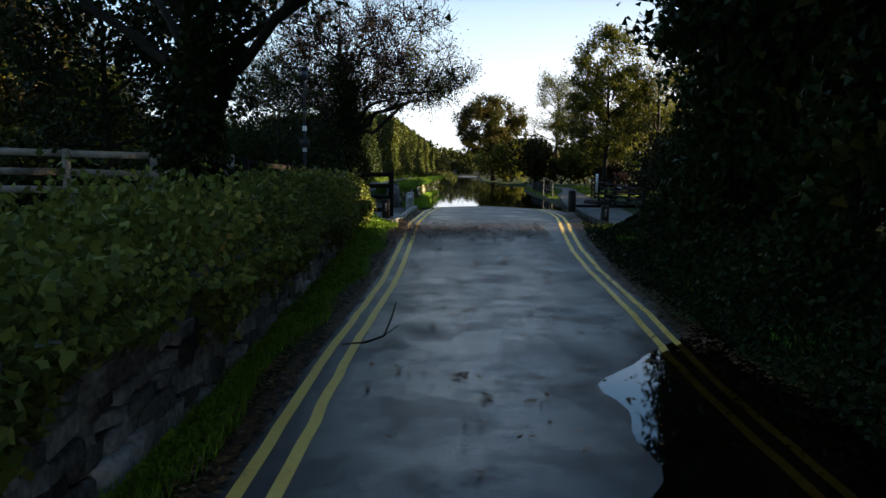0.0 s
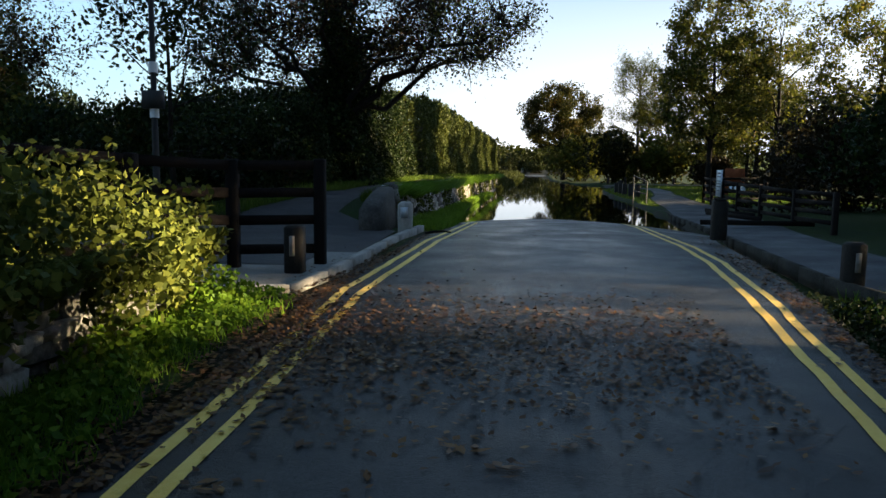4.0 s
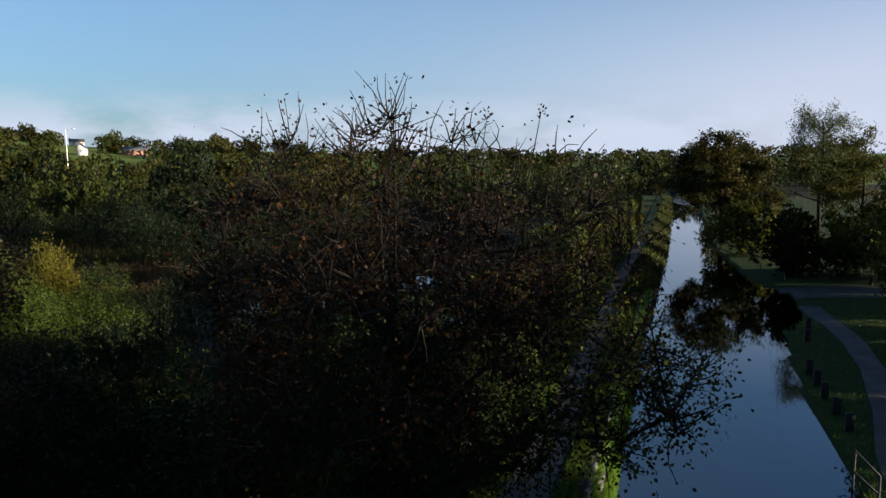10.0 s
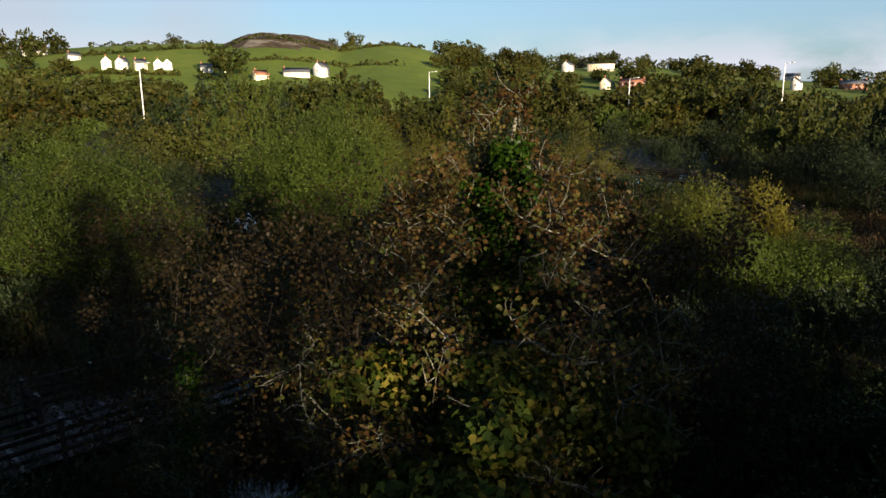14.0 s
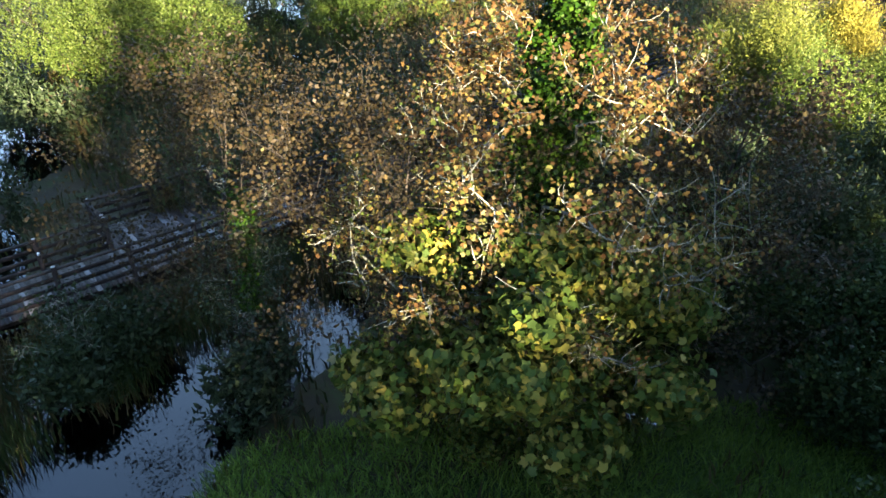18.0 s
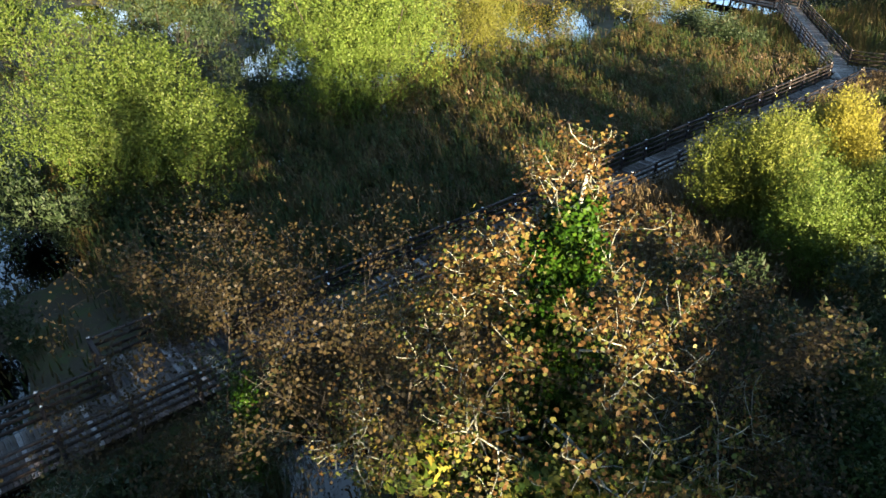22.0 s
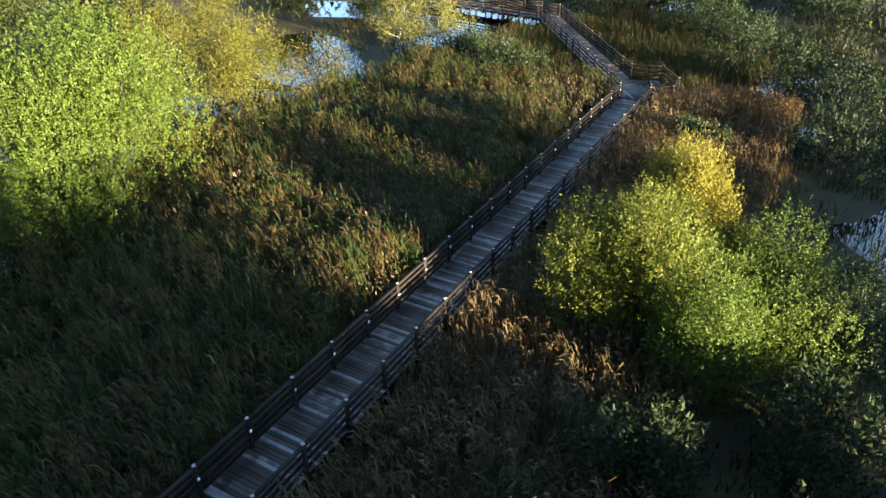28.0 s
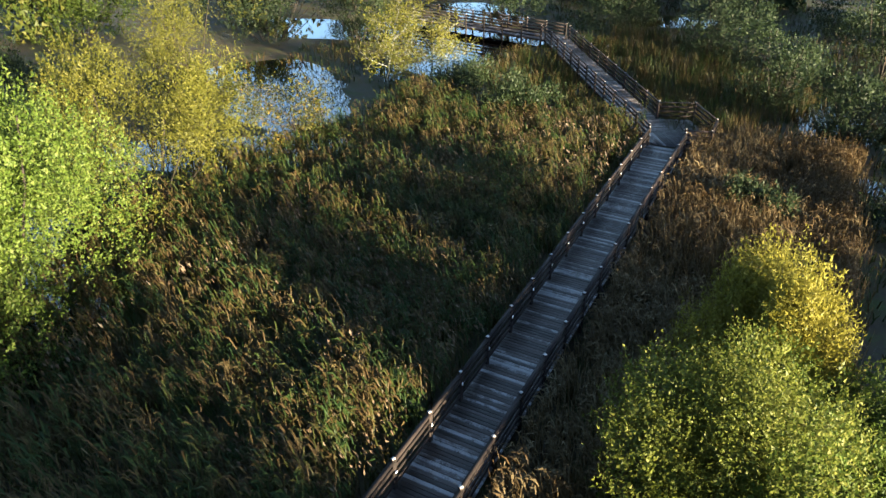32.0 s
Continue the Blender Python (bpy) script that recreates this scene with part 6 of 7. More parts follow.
def flat_leaves(r, x, y, z, length, width):
    """Leaves lying flat, each a little curled at one end."""
    n = len(x)
    a, l, w = r.uniform(0, 2 * math.pi, n), length * r.uniform(0.5, 1.4, n) / 2, width * r.uniform(0.5, 1.4, n) / 2
    c, s = np.cos(a), np.sin(a)
    rows = [np.stack([x + c * u * l - s * v * w, y + s * u * l + c * v * w, z + up], 1) for u, v, up in ((-1, 0, 0), (0, -1, 0.004), (1, 0, r.uniform(0, 0.02, n)), (0, 1, 0.004))]
    return np.stack(rows, 1).reshape(-1, 3), np.arange(n * 4).reshape(n, 4)


def left_verge(r, n):
    y = r.uniform(0, 17.4, n)
    edge = road_left(y) - 0.32 + 0.08 * np.sin(y * 1.9)
    return edge + (roadwall_x(y) + 0.05 - edge) * r.random(n) ** 0.75, y


def wall_foot(r, n):
    y = 25.4 + 30 * r.random(n) ** 1.4
    u = r.random(n)
    return wall_x(y) + 0.08 + (road_left(y) - 0.3 - wall_x(y)) * u, y


def wall_top(r, n):
    y = 27 + 60 * r.random(n) ** 1.3
    return wall_x(y) - 0.05 - 0.95 * r.random(n), y


def far_bank(r, n):
    y = 66 + 140 * r.random(n) ** 1.3
    return wall_x(y) + 0.5 - 2.4 * r.random(n), y


def hedge_foot(r, n):
    y = 25 + 55 * r.random(n) ** 1.2
    return path_left(y) - 0.9 * r.random(n) ** 1.3 + 0.05, y


def right_verge(r, n):
    y = r.uniform(-2, 19, n)
    return edge_right(y) + 0.45 + 0.9 * r.random(n), y


def right_lawn(r, n):
    y = 40 + 42 * r.random(n) ** 1.3
    x = edge_right(y) + 0.25 + (9 + 0.12 * (y - 40)) * r.random(n)
    ok = (x < rpath_left(y) - 0.1) | (x > rpath_right(y) + 0.1)
    return x[ok], y[ok]


def turf_bank(r, n):
    y = r.uniform(20, 40, n)
    x = np.interp(y, [19, 22, 31, 36, 60], [-15.0, -16.2, -15.0, -12.6, -11.0]) + 6.2 * r.random(n)
    return x, y


grass_run("grass", "short bright grass on the lane's verge", 150, 12000, left_verge, 0.11, 0.011)
grass_run("grass", "rough grass between the stone wall and the lane", 151, 18000, wall_foot, 0.2)
grass_run("grass", "sunlit grass growing on top of the wall", 152, 28000, wall_top, 0.22, 0.022, material=SHADEGRASS)
grass_run("grass", "coarse grass on the bank beside the flood", 159, 9000, far_bank, 0.5, 0.11, material=CONIFER)
r = np.random.default_rng(149)
n = 17000
y = 26.5 + 46 * r.random(n) ** 1.2
x = wall_x(y) - 0.34 + 0.3 * r.random(n)
solid("grass", blades(r, x, y, 0.9 + 0.08 * np.sin(y * 1.9) - 0.1 * r.random(n), 0.24, 0.022, 1.3, (0.9, 0.0), short=True), GRASS, "grass hanging over the retaining wall's edge", "grass", kind="stuff")
n = 5000
y = 25.6 + 45 * r.random(n)
u = r.random(n)
ok = np.sin(y * 1.3) + np.sin(y * 3.7 + 1) > 0.1
x, z = wall_x(y) - 0.13 * u + 0.06 + 0.05 * r.random(n), 0.1 + 0.85 * u
solid("wall_ivy", kites(r, np.stack([x, y, z], 1)[ok], 0.09, 0.075), IVYHEDGE, "ivy patches on the retaining wall", "climber", kind="stuff")
grass_run("grass", "rough grass along the hedge foot", 153, 16000, hedge_foot, 0.22, material=SHADEGRASS)
grass_run("grass", "weedy grass under the lane's hedge", 154, 9000, right_verge, 0.2)
grass_run("grass", "mown grass beside the cycle path", 155, 26000, right_lawn, 0.11, 0.04, material=SHADEGRASS)
grass_run("grass", "damp grass on the bank below the sycamore", 156, 42000, turf_bank, 0.28, 0.028, 0.8, material=SHADEGRASS)
r = np.random.default_rng(158)
n = 42000
y = r.uniform(-1, 18.5, n)
u = r.random(n)
x = edge_right(y) + 0.3 + 1.7 * u + 0.15 * np.sin(y * 2.3)
z = land_z(x, y) + (0.15 + 1.1 * u) * r.random(n) ** 0.7 * (0.75 + 0.25 * np.sin(y * 1.7)) * np.clip((19 - y) / 5, 0.12, 1)
solid("bramble_bank", kites(r, np.stack([x, y, z], 1), 0.09, 0.07), DARKLEAF, "dark bramble and ivy under the lane's hedge", "undergrowth", kind="stuff")
r = np.random.default_rng(157)
n = 9500
y = r.uniform(-2, 27, n)
side_pick = r.random(n)
x = np.where(side_pick < 0.42, road_left(y) - 0.3 - 0.3 * r.normal(0, 1, n) ** 2 * 0.4 + 0.15, np.where(side_pick < 0.75, edge_right(y) - 0.05 + 0.3 * r.normal(0, 0.7, n), np.where(r.random(n) < 0.5, road_left(y) - 0.1, r.uniform(-0.8, 2.6, n))))
drift = r.random(n) < 0.62
y = np.where(drift, 16.4 + 0.75 * r.normal(0, 1, n) + 0.4 * np.sin(r.uniform(0, 6, n)), y)
x = np.where(drift, -1.1 + 3.6 * r.random(n) ** 1.5, x)
zz = np.where(x < road_left(y) - 0.28, land_z(x, y), np.where(x > edge_right(y), land_z(x, y), road_z(x, y)))
solid("fallen_leaves", flat_leaves(r, x, y, zz + 0.012, 0.05, 0.038), LITTER, "scattered wet brown leaves and mud on the lane", "leaf litter", kind="stuff")
r = np.random.default_rng(159)
n = 15000
y = -2 + 24 * r.random(n)
left = r.random(n) < 0.5
x = np.where(left, road_left(y) - 0.12 - np.abs(r.normal(0, 0.22, n)), road_right(y) + 0.1 + np.abs(r.normal(0.12, 0.3, n)))
zz = np.where(x < road_left(y) - 0.28, land_z(x, y), np.where(x > edge_right(y), land_z(x, y), road_z(x, y))) + 0.01
solid("leaf_drift", flat_leaves(r, x, y, zz + 0.015 * r.random(n), 0.05, 0.036), LITTER, "drifts of dead leaves along the yellow lines", "leaf litter", kind="stuff")
clumps = []
for k in range(260):
    cx, cy, m = r.uniform(-0.6, 2.3), r.uniform(4, 17), int(r.integers(3, 12)) if k < 60 else int(r.integers(1, 3))
    px, py = cx + r.normal(0, 0.06, m), cy + r.normal(0, 0.05, m)
    clumps.append(np.stack([px, py, road_z(px, py) + 0.012], 1))
clumps = np.concatenate(clumps)
solid("leaf_clumps", flat_leaves(r, clumps[:, 0], clumps[:, 1], clumps[:, 2], 0.09, 0.04), LITTER, "clumps of sodden dark leaves on the tarmac", "leaf litter", kind="stuff")
n = 15000
y = r.uniform(2, 17.6, n)
edge = road_left(y) - 0.42 + 0.1 * np.sin(y * 1.9)
x = edge + (roadwall_x(y) + 0.1 - edge) * r.random(n) ** 0.8
z = land_z(x, y) + 0.02 + (0.05 + 0.16 * np.clip((edge - x) / 0.5, 0, 1)) * r.random(n) * (0.7 + 0.5 * np.sin(y * 3.7) * np.sin(x * 6))
solid("verge_weeds", kites(r, np.stack([x, y, z], 1), 0.06, 0.04), GRASS, "lush green weeds at the wall's foot", "undergrowth", kind="stuff")
n = 14000
y = r.uniform(1, 18.6, n)
x = edge_right(y) - 0.05 + 1.3 * r.random(n)
z = np.maximum(land_z(x, y), 0.05) + 0.02 + 0.25 * r.random(n) * (0.6 + 0.4 * np.sin(y * 2.9))
solid("verge_weeds", kites(r, np.stack([x, y, z], 1), 0.05, 0.035), DARKLEAF, "green nettles and weeds under the hedge", "undergrowth", kind="stuff")
twig = solid("fallen_twig", joined([tube([(-0.95, 6.55, -0.02), (-0.7, 6.5, 0.02), (-0.55, 6.62, 0.05), (-0.5, 7.0, 0.16), (-0.47, 7.25, 0.27)], [0.012, 0.012, 0.011, 0.009, 0.005], 5), tube([(-0.55, 6.62, 0.05), (-0.42, 6.9, 0.1)], [0.008, 0.004], 4)]), BARK, "bare broken twig lying on the yellow lines", "twig")
for k, (x, y, z, s) in enumerate(((0.19, 29.83, 0.06, 0.2), (-3.0, 32.16, 0.96, 0.1))):
    rr = np.random.default_rng(500 + k)
    gx, gy = np.meshgrid(np.linspace(-1, 1, 4), np.linspace(-1, 1, 4))
    v = np.stack([x + gx.ravel() * s, y + gy.ravel() * s * 0.7, z + 0.012 + s * 0.25 * rr.random(16)], 1)
    q = (np.arange(3)[:, None] * 4 + np.arange(3)[None, :]).ravel()[:, None]
    low_v = v - (0, 0, 0.008)
    solid("litter", (np.concatenate([v, low_v]), np.concatenate([q + [0, 1, 5, 4], q + [16, 20, 21, 17]])), WHITE, "crumpled white scrap of litter at the water's edge" if k == 0 else "small white scrap of litter on the path", "litter")
solid("fallen_stick", joined([tube([(-0.75, 24.05, 0.33), (-0.6, 24.15, 0.35), (-0.42, 24.16, 0.36), (-0.3, 24.22, 0.34)], [0.02, 0.024, 0.02, 0.01], 6), tube([(-0.6, 24.15, 0.35), (-0.5, 24.3, 0.36)], [0.013, 0.006], 5)]), BARK, "short dark stick lying beside the yellow lines", "stick")


# ---- the marsh ----
def walk_s(x, y):
    """Metres along the long boardwalk."""
    return (x - BW_O[0]) * BW_D[0] + (y - BW_O[1]) * BW_D[1]


def reed_bed(name, label, seed, n, place, height, material, width=0.035, lean=0.55, clump=0.3):
    r = np.random.default_rng(seed)
    x, y = place(r, n // 9)
    x = np.repeat(x, 9) + r.normal(0, clump, len(x) * 9)
    y = np.repeat(y, 9) + r.normal(0, clump, len(y) * 9)
    away = ((x - BW_O[0]) * BW_N[0] + (y - BW_O[1]) * BW_N[1])
    ok = (away < -0.25) | (away > 2.3) | (walk_s(x, y) > 54.5)
    x, y = x[ok], y[ok]
    h = height(x, y)
    return solid(name, blades(r, x, y, np.maximum(land_z(x, y), -0.35), h, width, lean, (-0.1, -0.12)), material, label, "reeds", kind="stuff")


def along_walk(r, n, s0, s1, a0, a1):
    """Places by the long boardwalk: s along it, a metres off it to the west (east: minus)."""
    s, a = r.uniform(s0, s1, n), r.uniform(a0, a1, n)
    return BW_O[0] + BW_D[0] * s + BW_N[0] * a, BW_O[1] + BW_D[1] * s + BW_N[1] * a


def west_bed(r, n):
    x, y = along_walk(r, n, 4.0, 54, 2.5, 21)
    ok = (np.hypot(x + 67, y - 52) > 7) & (np.hypot(x + 35, y - 9) > 5)
    return x[ok], y[ok]


def east_bed(r, n):
    x, y = along_walk(r, n, 7, 56, -9, -0.5)
    ok = (np.hypot(x + 22.5, y - 57.5) > 2.6)
    return x[ok], y[ok]


def far_bed(r, n):
    x, y = r.uniform(-66, -44, n), r.uniform(64, 86, n)
    ok = (np.abs((x - BW2_O[0]) * BW2_N[0] + (y - BW2_O[1]) * BW2_N[1] - 1.0) > 1.5) | ((x - BW2_O[0]) * BW2_D[0] + (y - BW2_O[1]) * BW2_D[1] < -2.6)
    return x[ok], y[ok]


def near_bed(r, n):
    x, y = along_walk(r, n, -8, 9, -5.0, -0.6)
    ok = (wave(x, y, 1.3, 0.7) > -0.45) & (np.hypot(x + 18.6, y - 20.4) > 1.3)
    return x[ok], y[ok]


def arched_reeds(name, label, seed, tufts, place, height, material, stems=5, per=5, length=0.6, width=0.05, wind=(-0.55, -0.5)):
    """Reeds in tufts: each stem carries long leaves that rise, bend over and hang with the wind."""
    r = np.random.default_rng(seed)
    x, y = place(r, tufts)
    tall = np.repeat(r.uniform(0.55, 1.2, len(x)), stems)
    x, y = np.repeat(x, stems) + r.normal(0, 0.17, len(x) * stems), np.repeat(y, stems) + r.normal(0, 0.17, len(y) * stems)
    away = ((x - BW_O[0]) * BW_N[0] + (y - BW_O[1]) * BW_N[1])
    ok = (away < -0.4) | (away > 2.5) | (walk_s(x, y) > 54.5)
    x, y, tall = x[ok], y[ok], tall[ok]
    n = len(x)
    h = height(x, y) * tall * r.uniform(0.85, 1.1, n)
    z0 = np.maximum(land_z(x, y), -0.3)
    u = np.tile(np.linspace(0.35, 0.98, per), (n, 1)) + r.normal(0, 0.05, (n, per))
    a = r.uniform(0, 2 * math.pi, (n, per))
    dx, dy = np.cos(a) * 0.75 + wind[0], np.sin(a) * 0.75 + wind[1]
    l = length * r.uniform(0.6, 1.3, (n, per))
    px, py, pz = x[:, None] + 0 * u + wind[0] * 0.12 * u, y[:, None] + 0 * u + wind[1] * 0.12 * u, z0[:, None] + h[:, None] * u
    hang = r.uniform(0.25, 1.0, (n, per))
    b = r.uniform(-0.9, 0.9, (n, per))
    wx, wy, wz = -dy * width * 0.5, dx * width * 0.5, b * width * 0.5
    rows = []
    for out, up, wide in ((0, 0, 0.55), (0.3, 0.62, 1.0), (0.68, 0.95 - 0.75 * hang, 0.1)):
        cx_, cy_, cz_ = px + dx * l * out, py + dy * l * out, pz + l * up
        rows += [np.stack([cx_ - wx * wide, cy_ - wy * wide, cz_ - wz * wide], 2).reshape(-1, 3), np.stack([cx_ + wx * wide, cy_ + wy * wide, cz_ + wz * wide], 2).reshape(-1, 3)]
    v = np.stack(rows, axis=1).reshape(-1, 3)
    k = np.arange(n * per)[:, None] * 6
    return solid(name, (v, np.concatenate([k + [0, 1, 3, 2], k + [2, 3, 5, 4]])), material, label, "reeds", kind="stuff")


arched_reeds("reed_bed", "green and straw-brown reeds filling the marsh", 160, 4700, west_bed, lambda x, y: 1.65 + 0.3 * wave(x, y, 1.6), REED, 7, 5, 0.46, 0.044, (-0.38, -0.34))
reed_bed("reed_stems", "upright reed stems among the leaves", 166, 9000, west_bed, lambda x, y: 1.3 + 0.2 * wave(x, y, 4.0), REED, 0.03, 0.4, 0.4)
arched_reeds("rush_bed", "dry brown rushes under the boardwalk's edge", 161, 2500, east_bed, lambda x, y: 1.3 + 0.25 * wave(x, y, 1.7), RUSH, 6, 5, 0.42, 0.045, (-0.38, -0.34))
reed_bed("rush_stems", "pale upright dry reeds beside the boardwalk", 167, 18000, east_bed, lambda x, y: 1.5 + 0.25 * wave(x, y, 2.3), RUSH, 0.034, 0.3, 0.35)
reed_bed("rush_bed", "dry reeds round the boardwalk's turn", 162, 12000, far_bed, lambda x, y: 1.2 + 0 * x, REED, 0.045)
reed_bed("sedge", "olive sedge tussocks in the shallow water", 163, 20000, near_bed, lambda x, y: 0.7 + 0 * x, REED, 0.022)


def wide_marsh(r, n):
    x, y = r.uniform(-80, -11.5, n), r.uniform(2, 108, n)
    a = (x - BW_O[0]) * BW_N[0] + (y - BW_O[1]) * BW_N[1]
    ok = ((a > 2.4) | (a < -0.6) | (walk_s(x, y) > 56)) & (np.hypot(x + 66.5, y - 51.5) > 5.5) & (np.hypot(x + 18.6, y - 20.4) > 1.5) & (land_z(x, y) > -0.2 + 0.16 * r.random(n))
    ok &= (np.abs((x - BW2_O[0]) * BW2_N[0] + (y - BW2_O[1]) * BW2_N[1] - 1.0) > 1.4) | ((x - BW2_O[0]) * BW2_D[0] + (y - BW2_O[1]) * BW2_D[1] < -2.6)
    return x[ok], y[ok]


reed_bed("sedge", "low olive and brown sedge over the wet ground", 165, 52000, wide_marsh, lambda x, y: 0.55 + 0.1 * wave(x, y, 3.0), REED, 0.06, 0.8, 0.4)
r = np.random.default_rng(164)
x, y = along_walk(r, 5200, 22, 53, 2.6, 15)
ok = wave(x, y, 3.0, 4.2) > -0.3
x, y = x[ok], y[ok]
z = 1.5 + 0.22 * wave(x, y, 2.1) + r.normal(0, 0.12, len(x))
solid("reed_plumes", kites(r, np.stack([x, y, z], 1), 0.26, 0.07, np.array([[-0.3, -0.3, 0.9]]), 0.25), PLUME, "feathery buff seed plumes above the reeds", "reeds", kind="stuff")

near_willows = (
    ("green willow bush lit by low sun beside the reeds", (-41.4, 17.2), 4.7, 4.9, 7.2, 6800, WILLOW),
    ("tall green willow bush behind the reed bed", (-49.5, 29.9), 5.9, 5.8, 8.6, 7600, WILLOW),
    ("bright green willow bush beside the boardwalk", (-28.3, 43.7), 2.6, 2.6, 4.7, 4800, LIMELEAF),
    ("green willow bush east of the boardwalk", (-26.2, 47.4), 2.4, 2.4, 3.9, 3400, WILLOW),
    ("low green willow bush against the brighter one", (-25.0, 44.4), 2.7, 2.7, 4.4, 4600, WILLOW),
    ("dusty green willow bush behind the bright one", (-23.4, 47.6), 2.4, 2.4, 3.4, 2000, SALLOW),
)
for k, (label, (x, y), rx, ry, h, n, m) in enumerate(near_willows):
    shrub("willow_bush", label, 170 + k, (x, y, -0.1), rx, ry, h, int(n * (1.25 if k < 2 else 1.3)), 11, 0.125 if k < 2 else 0.105, 0.066 if k < 2 else 0.05, m, group="willows in the marsh", base=0.08, shoot=0.75, lumps=20, fill=0.25)
shrub("yellow_willow", "golden yellow willow bush among brown rushes", 180, (-30.9, 49.1, -0.1), 2.1, 2.1, 4.3, 6500, 10, 0.15, 0.045, YELLOWLEAF, group="willows in the marsh", base=0.1, shoot=1.1, lumps=14, up=1.6)
for k, (x, y, rx, h, m) in enumerate(((-56.5, 38.0, 4.8, 6.6, GOLDGREEN), (-59.0, 29.0, 4.4, 6.0, GOLDGREEN), (-62, 43.0, 3.0, 5.4, GOLDGREEN), (-80, 48, 4.4, 6.0, GOLDGREEN), (-84, 57, 5.0, 6.0, SALLOW), (-80, 64, 4.6, 5.5, SALLOW), (-73, 45, 4.0, 5.5, GOLDGREEN), (-88, 70, 5.0, 6.0, SALLOW), (-77, 80, 4.5, 5.0, SALLOW), (-68, 86, 4.5, 5.0, SALLOW), (-34.5, 8.6, 3.2, 3.6, SALLOW), (-29.0, 12.6, 1.6, 2.2, SALLOW), (-24.0, 38.6, 2.0, 2.4, SALLOW), (-21.0, 43.0, 2.4, 3.0, SALLOW),
                                         (-18.5, 37.0, 2.6, 3.4, SALLOW), (-24.0, 33.5, 1.5, 1.8, SALLOW), (-14.0, 43.5, 3.0, 4.0, WILLOW), (-15.0, 52.0, 3.2, 3.4, WILLOW), (-33.0, 66.0, 3.6, 4.6, SALLOW), (-39.5, 74.5, 3.6, 5.0, SALLOW), (-46.5, 77.5, 3.4, 5.4, SALLOW), (-29.5, 74.0, 4.2, 5.4, SALLOW),
                                         (-38.0, 60.5, 1.5, 2.0, SALLOW), (-55.0, 84.0, 3.6, 5.5, SALLOW), (-55.0, 60.5, 2.2, 2.6, SALLOW), (-60.5, 61.0, 2.4, 3.0, SALLOW), (-50.0, 14.0, 4.0, 6.0, SALLOW), (-60.0, 18.0, 5.0, 6.5, SALLOW), (-47.0, 4.0, 4.5, 5.5, WILLOW), (-30.5, 2.0, 4.0, 5.0, WILLOW), (-20.6, 18.4, 1.0, 1.3, SALLOW), (-18.7, 17.4, 0.9, 1.1, SALLOW), (-17.0, 21.4, 0.8, 1.3, SALLOW), (-93, 60, 4.5, 5.5, SALLOW), (-96, 72, 5.0, 6.0, GOLDGREEN), (-92, 83, 4.5, 5.5, SALLOW), (-80, 91, 4.5, 5.5, SALLOW), (-62, 93, 4.0, 5.0, SALLOW), (-71, 97, 4.5, 5.5, SALLOW), (-86, 97, 5.0, 6.0, GOLDGREEN), (-50, 97, 4.0, 5.0, SALLOW), (-36.0, 15.0, 1.9, 2.4, SALLOW), (-33.4, 18.4, 1.4, 1.5, SALLOW), (-36.0, 20.4, 1.5, 1.9, SALLOW), (-39.0, 12.2, 2.2, 3.0, SALLOW), (-54.0, 24.5, 3.0, 3.6, SALLOW), (-60.0, 35.0, 3.0, 4.0, SALLOW), (-36.5, 84.0, 4.0, 5.5, SALLOW), (-27.5, 83.0, 4.0, 5.0, SALLOW), (-44.0, 88.0, 4.0, 6.0, SALLOW))):
    shrub("willow_bush", "golden willow bush by the open pond" if m is GOLDGREEN else "grey-green sallow bush in the marsh" if m is SALLOW else "green willow bush in the marsh", 190 + k, (x, y, -0.1), rx, rx, h, int((300 + 170 * rx) * (2.8 if m is GOLDGREEN and x > -70 else 1)), 7, 0.16 if m is GOLDGREEN else 0.22, 0.06 if m is GOLDGREEN else 0.09, m, group="willows in the marsh", base=0.05, shoot=0.7, lumps=9)
for k, (x, y, h) in enumerate(((-66.5, 58.5, 5.5), (-64.5, 61.0, 4.8), (-70.5, 62.5, 5.8), (-58.5, 47.0, 4.2))):
    tree("small_tree", "thin yellowing tree leaning over the pond", 220 + k, (x, y, -0.1), h, 0.09, 2.4, 3600, 0.15, GOLDGREEN if k < 3 else OAKLEAF, PALEBARK if k < 2 else BARK, limbs=9, start=0.2, narrow=0.6, lean=(0.2, -0.15), group="small trees by the pond")
for k, (x, y, h) in enumerate(((-19.9, 21.7, 5.9), (-20.6, 21.3, 3.2), (-25.0, 25.6, 3.6), (-20.2, 17.2, 2.4))):
    t, line, tips = tree("sapling", "slim sapling rising from the marsh pool" if k else "ivy-clad sapling rising from the marsh pool", 230 + k, (x, y, -0.15), h, 0.055, 1.2, 1300, 0.11, SYCAMORE if k == 2 else SALLOW, PALEBARK, limbs=8, start=0.3, group="saplings by the boardwalk")
    if k == 0:
        rr = np.random.default_rng(240)
        u = rr.uniform(0.3, 0.98, 1500)
        j = np.minimum((u * 8).astype(int), 7)
        c = line[j] + (line[j + 1] - line[j]) * (u * 8 - j)[:, None] + rr.normal(0, 0.16, (1500, 3))
        part("ivy", kites(rr, c, 0.11, 0.1), IVY, t, "bright ivy sleeve")
